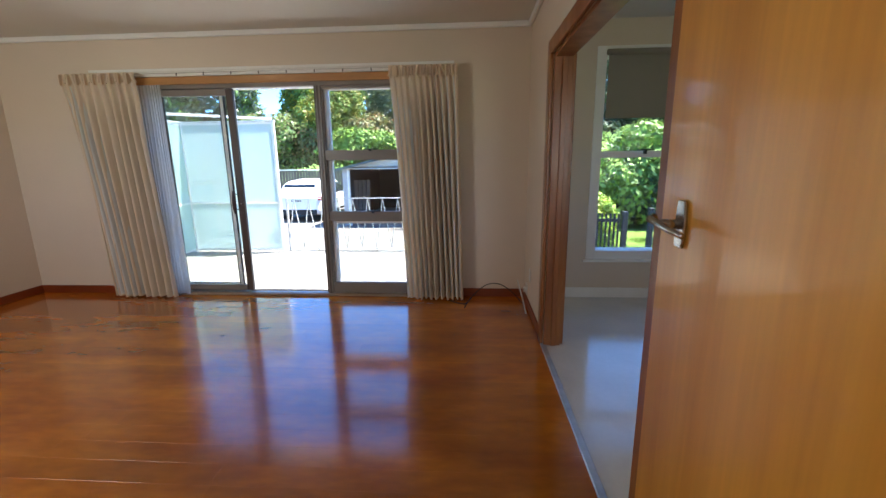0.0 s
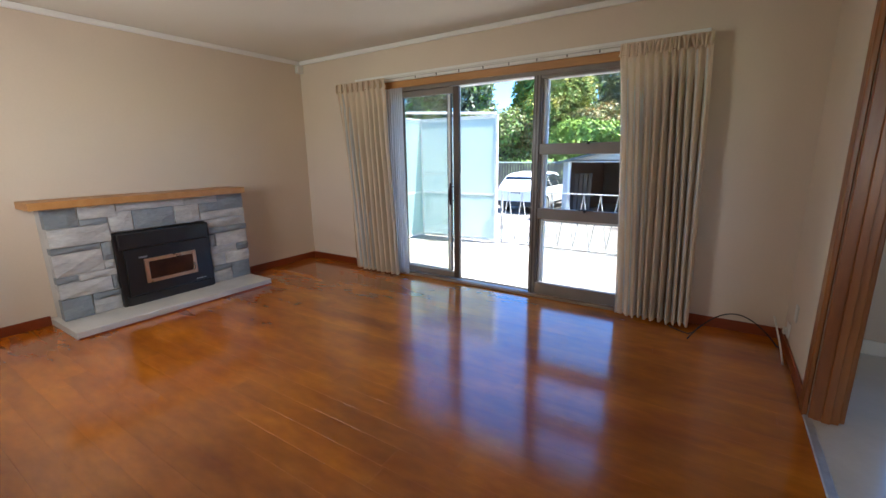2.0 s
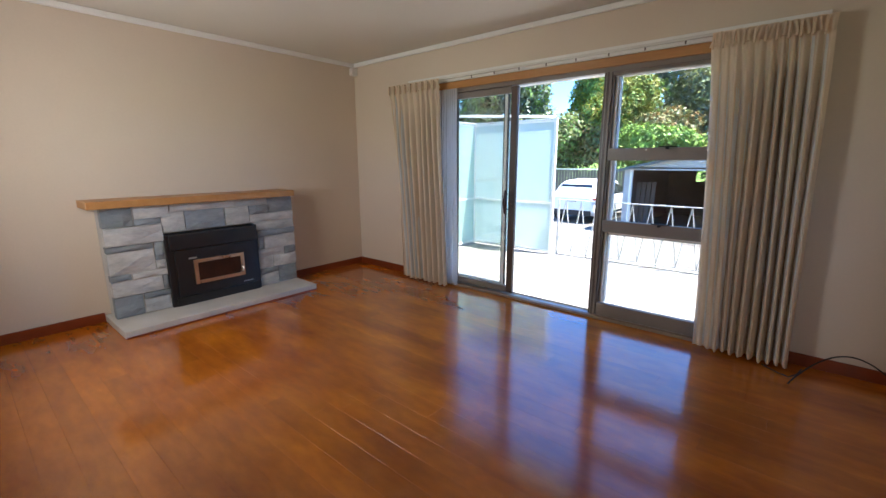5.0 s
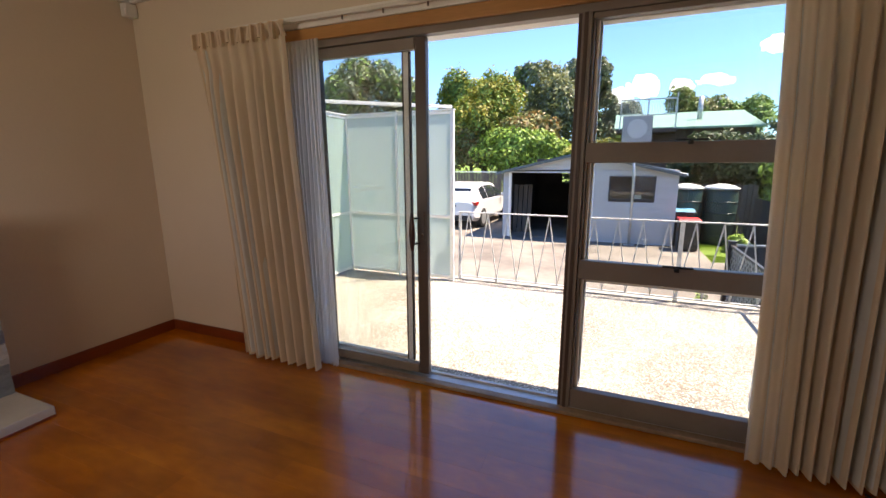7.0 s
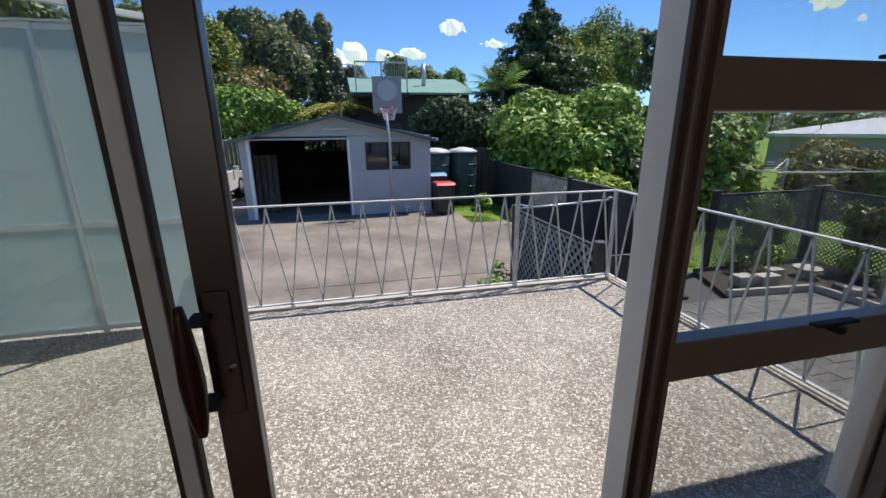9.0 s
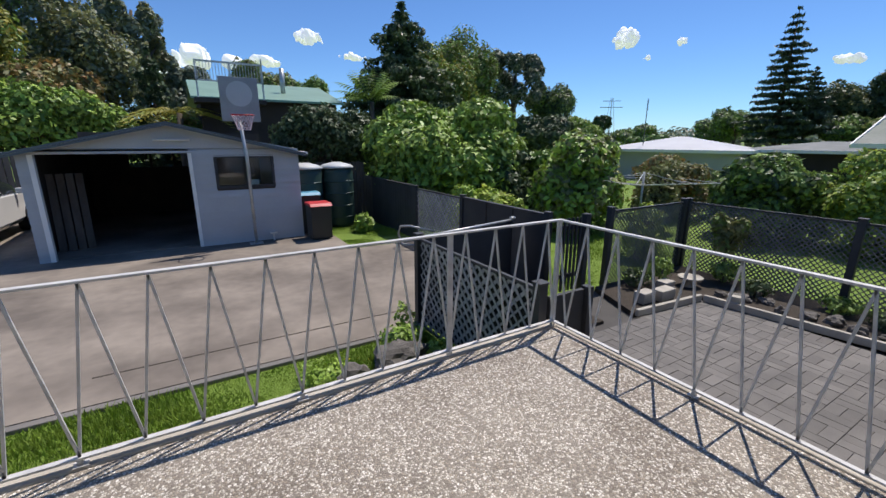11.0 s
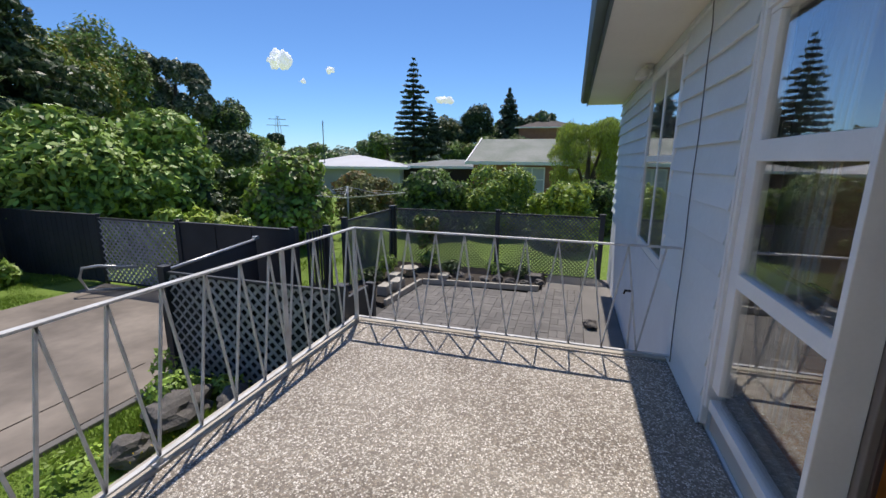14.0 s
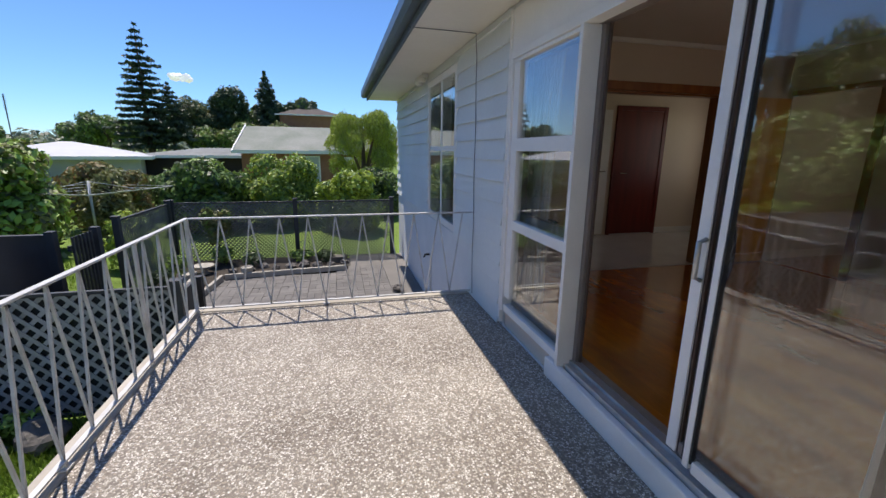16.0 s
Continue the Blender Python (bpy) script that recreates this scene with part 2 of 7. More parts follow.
M = dict(
    wall=mat("wall_paint", (0.72, 0.605, 0.48), (0.67, 0.56, 0.445), rough=0.75, scale=0.8, fine=60, amount=0.03, bump=0.1),
    ceiling=mat("ceiling_paint", (0.74, 0.70, 0.62), (0.70, 0.66, 0.58), rough=0.9, scale=0.7, fine=50, amount=0.02, bump=0.05),
    white=mat("white_paint", (0.88, 0.86, 0.82), (0.82, 0.80, 0.76), rough=0.45, scale=3, fine=60, amount=0.04, bump=0.08),
    floor=mat("varnished_boards", (0.58, 0.172, 0.004), (0.31, 0.070, 0.002), rough=0.16, scale=2.0, fine=13, amount=0.32, bump=0.04,
              depth=0.001, rand=0.12, stretch=(0.6, 1.6, 1), coat=0.75, coat_rough=0.12, spec=0.5, rough_var=0.05),
    stain=mat("stained_trim", (0.24, 0.045, 0.010), (0.17, 0.030, 0.007), rough=0.35, scale=3, fine=50, amount=0.15, bump=0.08, stretch=(0.5, 0.5, 2)),
    casing=mat("rimu_casing", (0.33, 0.115, 0.022), (0.21, 0.062, 0.012), rough=0.35, scale=4, fine=40, amount=0.2, bump=0.08, stretch=(3, 3, 0.4)),
    honey=mat("honey_wood", (0.50, 0.25, 0.085), (0.42, 0.19, 0.055), rough=0.4, scale=4, fine=40, amount=0.15, bump=0.06, stretch=(0.4, 3, 3)),
    door=mat("varnished_door", (0.76, 0.365, 0.048), (0.62, 0.27, 0.030), rough=0.32, scale=2.5, fine=22, amount=0.12, bump=0.03, stretch=(3, 3, 0.18), coat=0.2),
    red_door=mat("red_door", (0.17, 0.014, 0.009), (0.11, 0.009, 0.006), rough=0.4, scale=3, fine=40, amount=0.1, stretch=(3, 3, 0.4)),
    vinyl=mat("pale_vinyl", (0.66, 0.63, 0.58), (0.58, 0.55, 0.50), rough=0.16, scale=2.5, fine=30, amount=0.06, bump=0.05, coat=0.2),
    stone_dark=mat("blue_stone", (0.30, 0.325, 0.34), (0.20, 0.22, 0.235), rough=0.8, scale=7, fine=45, amount=0.18, bump=0.9, depth=0.006, rand=0.12, stretch=(1, 0.6, 1.6)),
    stone=mat("split_stone", (0.60, 0.585, 0.555), (0.42, 0.41, 0.40), rough=0.85, scale=9, fine=45, amount=0.2, bump=0.9, depth=0.006, rand=0.12, stretch=(1, 0.6, 1.6)),
    mortar=mat("mortar", (0.6, 0.58, 0.55), (0.5, 0.48, 0.45), rough=0.95, fine=90, amount=0.1, bump=0.4),
    hearth=mat("hearth_concrete", (0.62, 0.58, 0.53), (0.52, 0.49, 0.45), rough=0.6, scale=4, fine=70, amount=0.07, bump=0.2),
    black=mat("stove_black", (0.012, 0.011, 0.012), (0.02, 0.018, 0.018), rough=0.32, scale=5, fine=150, amount=0.2, bump=0.1),
    brass=mat("brass_trim", (0.62, 0.40, 0.25), (0.55, 0.34, 0.2), rough=0.3, scale=5, fine=60, amount=0.08, metal=0.8, bump=0.03),
    stoveglass=mat("stove_glass", (0.05, 0.018, 0.012), (0.03, 0.012, 0.01), rough=0.12, scale=6, fine=60, amount=0.2, bump=0),
    chrome=mat("worn_chrome", (0.55, 0.52, 0.48), (0.45, 0.42, 0.38), rough=0.22, metal=1.0, scale=12, fine=90, amount=0.1, bump=0.02),
    steel=mat("galvanised", (0.55, 0.56, 0.56), (0.42, 0.43, 0.43), rough=0.42, metal=0.6, scale=8, fine=60, amount=0.1, bump=0.05),
    bronze=mat("taupe_frame", (0.25, 0.21, 0.185), (0.21, 0.177, 0.155), rough=0.38, scale=4, fine=60, amount=0.06, bump=0.03),
    darkbronze=mat("brown_stile", (0.095, 0.064, 0.052), (0.072, 0.049, 0.040), rough=0.35, scale=4, fine=60, amount=0.08, bump=0.03),
    grip=mat("dark_grip", (0.045, 0.012, 0.009), (0.030, 0.009, 0.007), rough=0.35, amount=0.1),
    rubber=mat("black_rubber", (0.015, 0.015, 0.015), (0.02, 0.02, 0.02), rough=0.7, fine=60, amount=0.1),
    plastic=mat("white_plastic", (0.74, 0.72, 0.67), (0.7, 0.68, 0.63), rough=0.4, amount=0.03, bump=0),
    curtain=translucent_mat("curtain_cloth", (0.84, 0.73, 0.585), (0.86, 0.70, 0.52), 0.42, rough=0.9, gloss=0.05),
    lining=translucent_mat("curtain_lining", (0.86, 0.86, 0.84), (0.8, 0.78, 0.72), 0.35, rough=0.9, gloss=0.05),
    sheer=translucent_mat("sheer_cloth", (0.90, 0.92, 0.95), (0.95, 0.97, 1.0), 0.78, see=0.42, rough=0.9, gloss=0.05),
    frosted=translucent_mat("frosted_sheet", (0.53, 0.61, 0.58), (0.80, 0.88, 0.84), 0.58, see=0.12, rough=0.25, gloss=0.5),
    blind=mat("blind_cloth", (0.30, 0.27, 0.22), (0.27, 0.245, 0.2), rough=0.9, fine=200, amount=0.06, bump=0.15),
    glass=glass_mat("pane_glass"),
    boards=mat("weatherboard_paint", (0.74, 0.77, 0.75), (0.68, 0.71, 0.695), rough=0.6, scale=1.2, fine=30, amount=0.05, bump=0.12, rand=0.03),
    base=mat("base_paint", (0.73, 0.75, 0.75), (0.67, 0.69, 0.695), rough=0.7, scale=2, fine=50, amount=0.05, bump=0.3),
    soffit=mat("soffit_paint", (0.86, 0.82, 0.74), (0.80, 0.76, 0.68), rough=0.7, scale=1, fine=30, amount=0.04),
    gutter=mat("gutter_paint", (0.10, 0.13, 0.15), (0.085, 0.11, 0.13), rough=0.4, scale=2, fine=40, amount=0.08),
    roofing=mat("grey_roofing", (0.20, 0.21, 0.20), (0.15, 0.16, 0.15), rough=0.8, scale=1, fine=15, amount=0.15),
    aggregate=aggregate_mat("exposed_aggregate"),
    kerb=mat("kerb_concrete", (0.50, 0.46, 0.39), (0.38, 0.34, 0.28), rough=0.9, scale=2.5, fine=60, amount=0.12, bump=0.4),
    concrete=mat("driveway_concrete", (0.27, 0.23, 0.188), (0.135, 0.114, 0.094), rough=0.85, scale=0.9, fine=6, amount=0.26, bump=0.2),
    paver=mat("charcoal_paver", (0.175, 0.163, 0.150), (0.130, 0.122, 0.114), rough=0.85, scale=2.5, fine=90, amount=0.15, bump=0.3, rand=0.15),
    paver_i=mat("charcoal_paver_far", (0.175, 0.163, 0.150), (0.130, 0.122, 0.114), rough=0.85, scale=2.5, fine=90, amount=0.15, bump=0.3, island=0.15),
    joint=mat("paver_joint", (0.085, 0.08, 0.074), (0.065, 0.06, 0.055), rough=0.95, amount=0.2),
    strip=mat("side_path", (0.20, 0.185, 0.168), (0.15, 0.14, 0.126), rough=0.9, scale=1.5, fine=40, amount=0.12, bump=0.3),
    rail=mat("rail_paint", (0.62, 0.62, 0.61), (0.46, 0.45, 0.43), rough=0.5, scale=9, fine=50, amount=0.1, bump=0.15, metal=0.0),
    grass=mat("lawn", (0.13, 0.21, 0.022), (0.17, 0.26, 0.035), rough=0.95, scale=1.8, fine=70, amount=0.35, bump=0.9, depth=0.03),
    blade=mat("grass_blade", (0.15, 0.26, 0.025), (0.22, 0.31, 0.04), rough=0.7, scale=3, fine=20, amount=0.2, bump=0, island=0.3, trans=0.3),
    soil=mat("dark_soil", (0.05, 0.038, 0.028), (0.035, 0.028, 0.02), rough=0.98, scale=6, fine=60, amount=0.3, bump=0.8, depth=0.01),
    rock=mat("lava_rock", (0.16, 0.145, 0.13), (0.09, 0.083, 0.075), rough=0.92, scale=6, fine=40, amount=0.3, bump=0.9, depth=0.012),
    lattice=mat("lattice_black", (0.20, 0.195, 0.19), (0.14, 0.137, 0.133), rough=0.55, scale=4, fine=40, amount=0.15, bump=0.1, rand=0.15),
    lattice_w=mat("lattice_weathered", (0.38, 0.375, 0.37), (0.28, 0.277, 0.272), rough=0.45, scale=4, fine=40, amount=0.15, bump=0.1, rand=0.15),
    charcoal=mat("fence_charcoal", (0.040, 0.042, 0.046), (0.030, 0.031, 0.034), rough=0.6, scale=2, fine=30, amount=0.12, bump=0.15, rand=0.1),
    timber=mat("grey_timber", (0.16, 0.135, 0.11), (0.11, 0.092, 0.075), rough=0.9, scale=3, fine=30, amount=0.2, bump=0.3, rand=0.15, stretch=(2, 2, 0.4)),
    edging=mat("pale_edging", (0.46, 0.43, 0.37), (0.36, 0.33, 0.28), rough=0.85, scale=5, fine=40, amount=0.15, bump=0.3),
    shed=mat("shed_boards", (0.50, 0.50, 0.50), (0.45, 0.45, 0.455), rough=0.65, scale=1.2, fine=25, amount=0.06, bump=0.1, rand=0.04),
    # Near-black brown that puts the garage's inner shade into its wall colour.
    dark=mat("shed_inside_shade", (0.07, 0.055, 0.045), (0.05, 0.04, 0.034), rough=0.9, scale=2, fine=20, amount=0.2),
    tank=mat("tank_green", (0.03, 0.065, 0.055), (0.022, 0.05, 0.045), rough=0.45, scale=2, fine=30, amount=0.1),
    lid=mat("tank_lid", (0.55, 0.57, 0.57), (0.45, 0.47, 0.47), rough=0.5, scale=3, fine=30, amount=0.1),
    binb=mat("bin_black", (0.03, 0.033, 0.03), (0.024, 0.026, 0.024), rough=0.5, amount=0.1),
    red=mat("lid_red", (0.55, 0.035, 0.04), (0.45, 0.03, 0.03), rough=0.45, amount=0.08),
    blue=mat("lid_blue", (0.10, 0.34, 0.50), (0.08, 0.28, 0.42), rough=0.45, amount=0.08),
    board=mat("backboard", (0.33, 0.34, 0.35), (0.28, 0.29, 0.30), rough=0.5, scale=3, fine=30, amount=0.08),
    disc=mat("backboard_disc", (0.50, 0.51, 0.52), (0.46, 0.47, 0.48), rough=0.5, amount=0.05),
    net=mat("net_cord", (0.75, 0.45, 0.45), (0.7, 0.7, 0.75), rough=0.8, scale=30, fine=60, amount=0.1),
    car=mat("car_white", (0.80, 0.80, 0.79), (0.76, 0.76, 0.75), rough=0.2, coat=0.6, amount=0.02, bump=0),
    carglass=mat("car_glass", (0.02, 0.025, 0.03), (0.015, 0.02, 0.025), rough=0.08, amount=0.05, bump=0, spec=0.8),
    tail=mat("tail_light", (0.4, 0.02, 0.02), (0.3, 0.015, 0.015), rough=0.2, amount=0.05, bump=0),
    green_roof=mat("green_iron", (0.20, 0.33, 0.25), (0.17, 0.28, 0.21), rough=0.5, scale=1, fine=12, amount=0.08),
    brown_wall=mat("brown_cladding", (0.045, 0.032, 0.03), (0.035, 0.025, 0.024), rough=0.8, scale=1, fine=15, amount=0.15),
    white_roof=mat("pale_iron", (0.58, 0.58, 0.57), (0.50, 0.50, 0.50), rough=0.45, scale=0.6, fine=8, amount=0.06),
    moss_roof=mat("mossy_tiles", (0.27, 0.28, 0.245), (0.20, 0.225, 0.18), rough=0.9, scale=0.9, fine=9, amount=0.2, bump=0.4, depth=0.02),
    brick=mat("red_brick", (0.36, 0.16, 0.095), (0.30, 0.13, 0.08), rough=0.9, scale=2, fine=14, amount=0.2, bump=0.2, depth=0.01),
    hgreen=mat("gable_green", (0.10, 0.15, 0.12), (0.08, 0.125, 0.10), rough=0.7, scale=1, fine=20, amount=0.1),
    bark=mat("bark", (0.13, 0.10, 0.075), (0.08, 0.062, 0.048), rough=0.95, scale=5, fine=20, amount=0.3, bump=0.8, depth=0.02, stretch=(2, 2, 0.5)),
    cloud=cloud_glow_mat("cloud", (0.80, 0.80, 0.82), (0.74, 0.75, 0.78), rough=1.0, scale=0.05, fine=0.5, amount=0.03, bump=0),
    wire=mat("grey_wire", (0.12, 0.12, 0.12), (0.10, 0.10, 0.10), rough=0.5, amount=0.05, bump=0),
    darksill=mat("sill_tile", (0.34, 0.25, 0.17), (0.26, 0.18, 0.12), rough=0.6, scale=8, fine=60, amount=0.2, bump=0.2),
)


def leaf_mat(name, c1, c2, trans=0.25, rough=0.5):
    return mat(name, c1, c2, rough=rough, scale=1.3, fine=6, amount=0.15, bump=0, island=0.35, trans=trans, spec=0.4)


LEAF = dict(
    broad=leaf_mat("leaf_broad", (0.221, 0.359, 0.051), (0.357, 0.480, 0.085), rough=0.5, trans=0.12),
    mid=leaf_mat("leaf_mid", (0.137, 0.238, 0.054), (0.234, 0.337, 0.073)),
    dark=leaf_mat("leaf_dark", (0.049, 0.084, 0.035), (0.088, 0.129, 0.052)),
    grey=leaf_mat("leaf_grey", (0.143, 0.177, 0.116), (0.222, 0.247, 0.163)),
    lime=leaf_mat("leaf_lime", (0.298, 0.397, 0.046), (0.422, 0.495, 0.078), trans=0.35),
    yellow=leaf_mat("leaf_yellow", (0.320, 0.271, 0.035), (0.181, 0.218, 0.035)),
    olive=leaf_mat("leaf_olive", (0.173, 0.198, 0.073), (0.254, 0.250, 0.093)),
    pine=leaf_mat("leaf_pine", (0.047, 0.072, 0.040), (0.072, 0.102, 0.051), trans=0.1),
    rust=leaf_mat("leaf_rust", (0.320, 0.181, 0.064), (0.200, 0.164, 0.052)),
    willow=leaf_mat("leaf_willow", (0.287, 0.359, 0.098), (0.396, 0.459, 0.138), trans=0.35),
)


M["floor"].node_tree.nodes["Principled BSDF"].inputs["Coat IOR"].default_value = 1.58


# ---- mesh helpers ----
def base_of(ob):
    v = Vector((0, 0, 0))
    while ob:
        v += ob.location
        ob = ob.parent
    return v


def part(name, bm, material, parent=None, label="", bevel=0.0, smooth=False, kind="", seg=2):
    me = bpy.data.meshes.new(name)
    if isinstance(bm, tuple):
        me.from_pydata(*bm)
        if parent:
            me.transform(Matrix.Translation(-base_of(parent)))
    else:
        if parent:
            bmesh.ops.translate(bm, vec=-base_of(parent), verts=bm.verts)
        bmesh.ops.recalc_face_normals(bm, faces=bm.faces)
        bm.to_mesh(me)
        bm.free()
    me.materials.append(material)
    if smooth:
        me.polygons.foreach_set("use_smooth", [True] * len(me.polygons))
    ob = new(name, me)
    ob.parent = parent
    if bevel:
        b = ob.modifiers.new("bevel", "BEVEL")
        b.width, b.segments, b.limit_method = bevel, seg, "ANGLE"
    return tagged(ob, label=label, kind=kind)


def thing(name, at, label, category, group=""):
    e = new(name)
    e.empty_display_size = 0.1
    e.location = at
    return tagged(e, label=label, category=category, group=group)


def single(name, bm, material, label, category, group="", **kw):
    ob = part(name, bm, material, **kw)
    return tagged(ob, label=label, category=category, group=group)


def bx(bm, a, b, m=None):
    vs = [bm.verts.new((x, y, z)) for x in (a[0], b[0]) for y in (a[1], b[1]) for z in (a[2], b[2])]
    for f in ((0, 1, 3, 2), (4, 6, 7, 5), (0, 4, 5, 1), (2, 3, 7, 6), (0, 2, 6, 4), (1, 5, 7, 3)):
        bm.faces.new([vs[i] for i in f])
    if m:
        bmesh.ops.transform(bm, matrix=m, verts=vs)
    return bm


def box(a, b):
    return bx(bmesh.new(), a, b)


def boxes(*pairs):
    bm = bmesh.new()
    for a, b in pairs:
        bx(bm, a, b)
    return bm


def tube(bm, pts, r, seg=8, r_end=None, caps=True):
    pts = [Vector(p) for p in pts]
    rings = []
    for i, p in enumerate(pts):
        d = (pts[min(i + 1, len(pts) - 1)] - pts[max(i - 1, 0)]).normalized()
        u = d.cross(Vector((0, 0, 1)) if abs(d.z) < 0.9 else Vector((1, 0, 0))).normalized()
        v = d.cross(u)
        k = r if r_end is None else r + (r_end - r) * i / (len(pts) - 1)
        rings.append([bm.verts.new(p + (u * math.cos(2 * math.pi * j / seg) + v * math.sin(2 * math.pi * j / seg)) * k) for j in range(seg)])
    for a, b in zip(rings, rings[1:]):
        for j in range(seg):
            bm.faces.new((a[j], a[(j + 1) % seg], b[(j + 1) % seg], b[j]))
    if caps:
        bm.faces.new(rings[0])
        bm.faces.new(rings[-1][::-1])
    return bm


def bar(a, b, w, h):
    """A square bar from a to b."""
    bm = bmesh.new()
    a, b = Vector(a), Vector(b)
    d = b - a
    bx(bm, (-w / 2, -h / 2, 0), (w / 2, h / 2, d.length))
    q = d.to_track_quat("Z", "Y").to_matrix().to_4x4()
    bmesh.ops.transform(bm, matrix=Matrix.Translation(a) @ q, verts=bm.verts)
    return bm


def prism(pts, axis, lo, hi):
    """A polygon pushed along an axis."""
    bm = bmesh.new()

    def at(p, t):
        q = list(p)
        q.insert(axis, t)
        return q
    a = [bm.verts.new(at(p, lo)) for p in pts]
    b = [bm.verts.new(at(p, hi)) for p in pts]
    n = len(pts)
    bm.faces.new(a[::-1])
    bm.faces.new(b)
    for i in range(n):
        bm.faces.new((a[i], a[(i + 1) % n], b[(i + 1) % n], b[i]))
    return bm


def lathe(profile, c, seg=20):
    bm = bmesh.new()
    rings = [[bm.verts.new((c[0] + r * math.cos(2 * math.pi * j / seg), c[1] + r * math.sin(2 * math.pi * j / seg), c[2] + z)) for j in range(seg)]
             for r, z in profile]
    for a, b in zip(rings, rings[1:]):
        for j in range(seg):
            bm.faces.new((a[j], a[(j + 1) % seg], b[(j + 1) % seg], b[j]))
    bm.faces.new(rings[0][::-1])
    bm.faces.new(rings[-1])
    return bm


def wall_with_holes(x0, x1, z0, z1, y0, y1, holes, axis=1):
    """A wall across axis 1 (y) or 0 (x), with rectangular openings (a0, a1, z0, z1)."""
    bm = bmesh.new()
    xs = sorted({x0, x1, *[h[0] for h in holes], *[h[1] for h in holes]})
    for a, b in zip(xs, xs[1:]):
        spans = sorted((h[2], h[3]) for h in holes if h[0] <= a and h[1] >= b)
        z = z0
        for s, e in spans + [(z1, z1)]:
            if s > z + 1e-4:
                bx(bm, (a, y0, z) if axis == 1 else (y0, a, z), (b, y1, s) if axis == 1 else (y1, b, s))
            z = max(z, e)
    bmesh.ops.remove_doubles(bm, verts=bm.verts, dist=1e-5)
    seen = {}
    for f in bm.faces:
        k = tuple(round(v, 4) for v in f.calc_center_median())
        seen.setdefault(k, []).append(f)
    bmesh.ops.delete(bm, geom=[f for fs in seen.values() if len(fs) > 1 for f in fs], context="FACES")
    return bm


# ---- large structure ----
FL, CE, YI, YO = 0.0, 2.4, 4.10, 4.23
WX0, WX1, WZ1 = -2.66, 0.05, 2.075
KX0, KX1, KZ0, KZ1 = 1.62, 3.08, 0.44, 2.24
TZ, GZ = -0.15, -1.0

part("wall_north", wall_with_holes(-6.5, 6.5, -0.15, 2.53, YI, YO - 0.03, [(WX0, WX1, 0.0, WZ1), (KX0, KX1, KZ0, KZ1)]), M["wall"], kind="structure")
part("wall_west", box((-4.24, 0.28, 0), (-4.12, YI, 2.53)), M["wall"], kind="structure")
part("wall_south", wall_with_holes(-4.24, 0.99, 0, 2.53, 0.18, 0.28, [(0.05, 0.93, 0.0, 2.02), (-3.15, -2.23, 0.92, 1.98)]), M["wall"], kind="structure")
part("wall_east", wall_with_holes(-0.6, YI, 0, 2.53, 0.99, 1.11, [(1.27, 3.0, 0.0, 2.0)], axis=0), M["wall"], kind="structure")
part("hall_wall_west", box((-0.7, -1.3, 0), (-0.6, 0.18, 2.53)), M["wall"], kind="structure")
part("hall_wall_south", box((-0.7, -1.4, 0), (1.11, -1.3, 2.53)), M["wall"], kind="structure")
part("hall_wall_east", box((0.99, -1.3, 0), (1.11, -0.6, 2.53)), M["wall"], kind="structure")
part("kitchen_wall_east", box((2.90, -0.6, 0), (3.02, 2.2, 2.53)), M["wall"], kind="structure")
part("kitchen_wall_return", box((3.02, 2.1, 0), (4.5, 2.2, 2.53)), M["wall"], kind="structure")
part("kitchen_wall_end", box((4.5, 2.1, 0), (4.6, YI, 2.53)), M["wall"], kind="structure")
part("kitchen_wall_south", wall_with_holes(1.11, 3.02, 0, 2.53, -0.7, -0.6, [(1.45, 2.55, 0.92, 1.98)]), M["wall"], kind="structure")
# Invented windows, never in view, that only hold the fill lamps.
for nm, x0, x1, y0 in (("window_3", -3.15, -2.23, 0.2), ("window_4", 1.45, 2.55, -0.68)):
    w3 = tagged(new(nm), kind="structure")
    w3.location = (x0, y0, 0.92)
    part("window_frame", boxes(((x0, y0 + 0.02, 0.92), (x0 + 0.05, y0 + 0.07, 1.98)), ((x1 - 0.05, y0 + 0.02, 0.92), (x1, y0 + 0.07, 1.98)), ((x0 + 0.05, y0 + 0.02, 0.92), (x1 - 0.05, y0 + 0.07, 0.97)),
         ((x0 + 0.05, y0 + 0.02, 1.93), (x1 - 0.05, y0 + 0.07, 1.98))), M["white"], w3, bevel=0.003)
# Invented hall window for the lamp that brightens the door leaf.
w5 = tagged(new("added_window_5"), kind="structure")
w5.location = (-0.6, -0.35, 0.94)
part("window_frame", boxes(((-0.60, -0.66, 0.90), (-0.57, -0.61, 2.0)), ((-0.60, -0.09, 0.90), (-0.57, -0.04, 2.0)), ((-0.60, -0.61, 0.90), (-0.57, -0.09, 0.94)), ((-0.60, -0.61, 1.96), (-0.57, -0.09, 2.0))), M["white"], w5, bevel=0.003)
part("ceiling", box((-4.24, -1.4, 2.515), (4.6, YI, 2.53)), M["ceiling"], kind="structure")
floor = part("floor", box((-4.24, -1.4, -0.15), (0.99, YI, -0.022)), M["stain"], kind="structure")
part("kitchen_floor", box((0.993, -0.7, -0.15), (4.6, YI, 0.0)), M["vinyl"], kind="structure")
part("threshold_strip", prism([(0.97, 0.0), (0.975, 0.006), (1.005, 0.006), (1.01, 0.0)], 1, 1.27, 3.0), M["steel"], kind="structure")
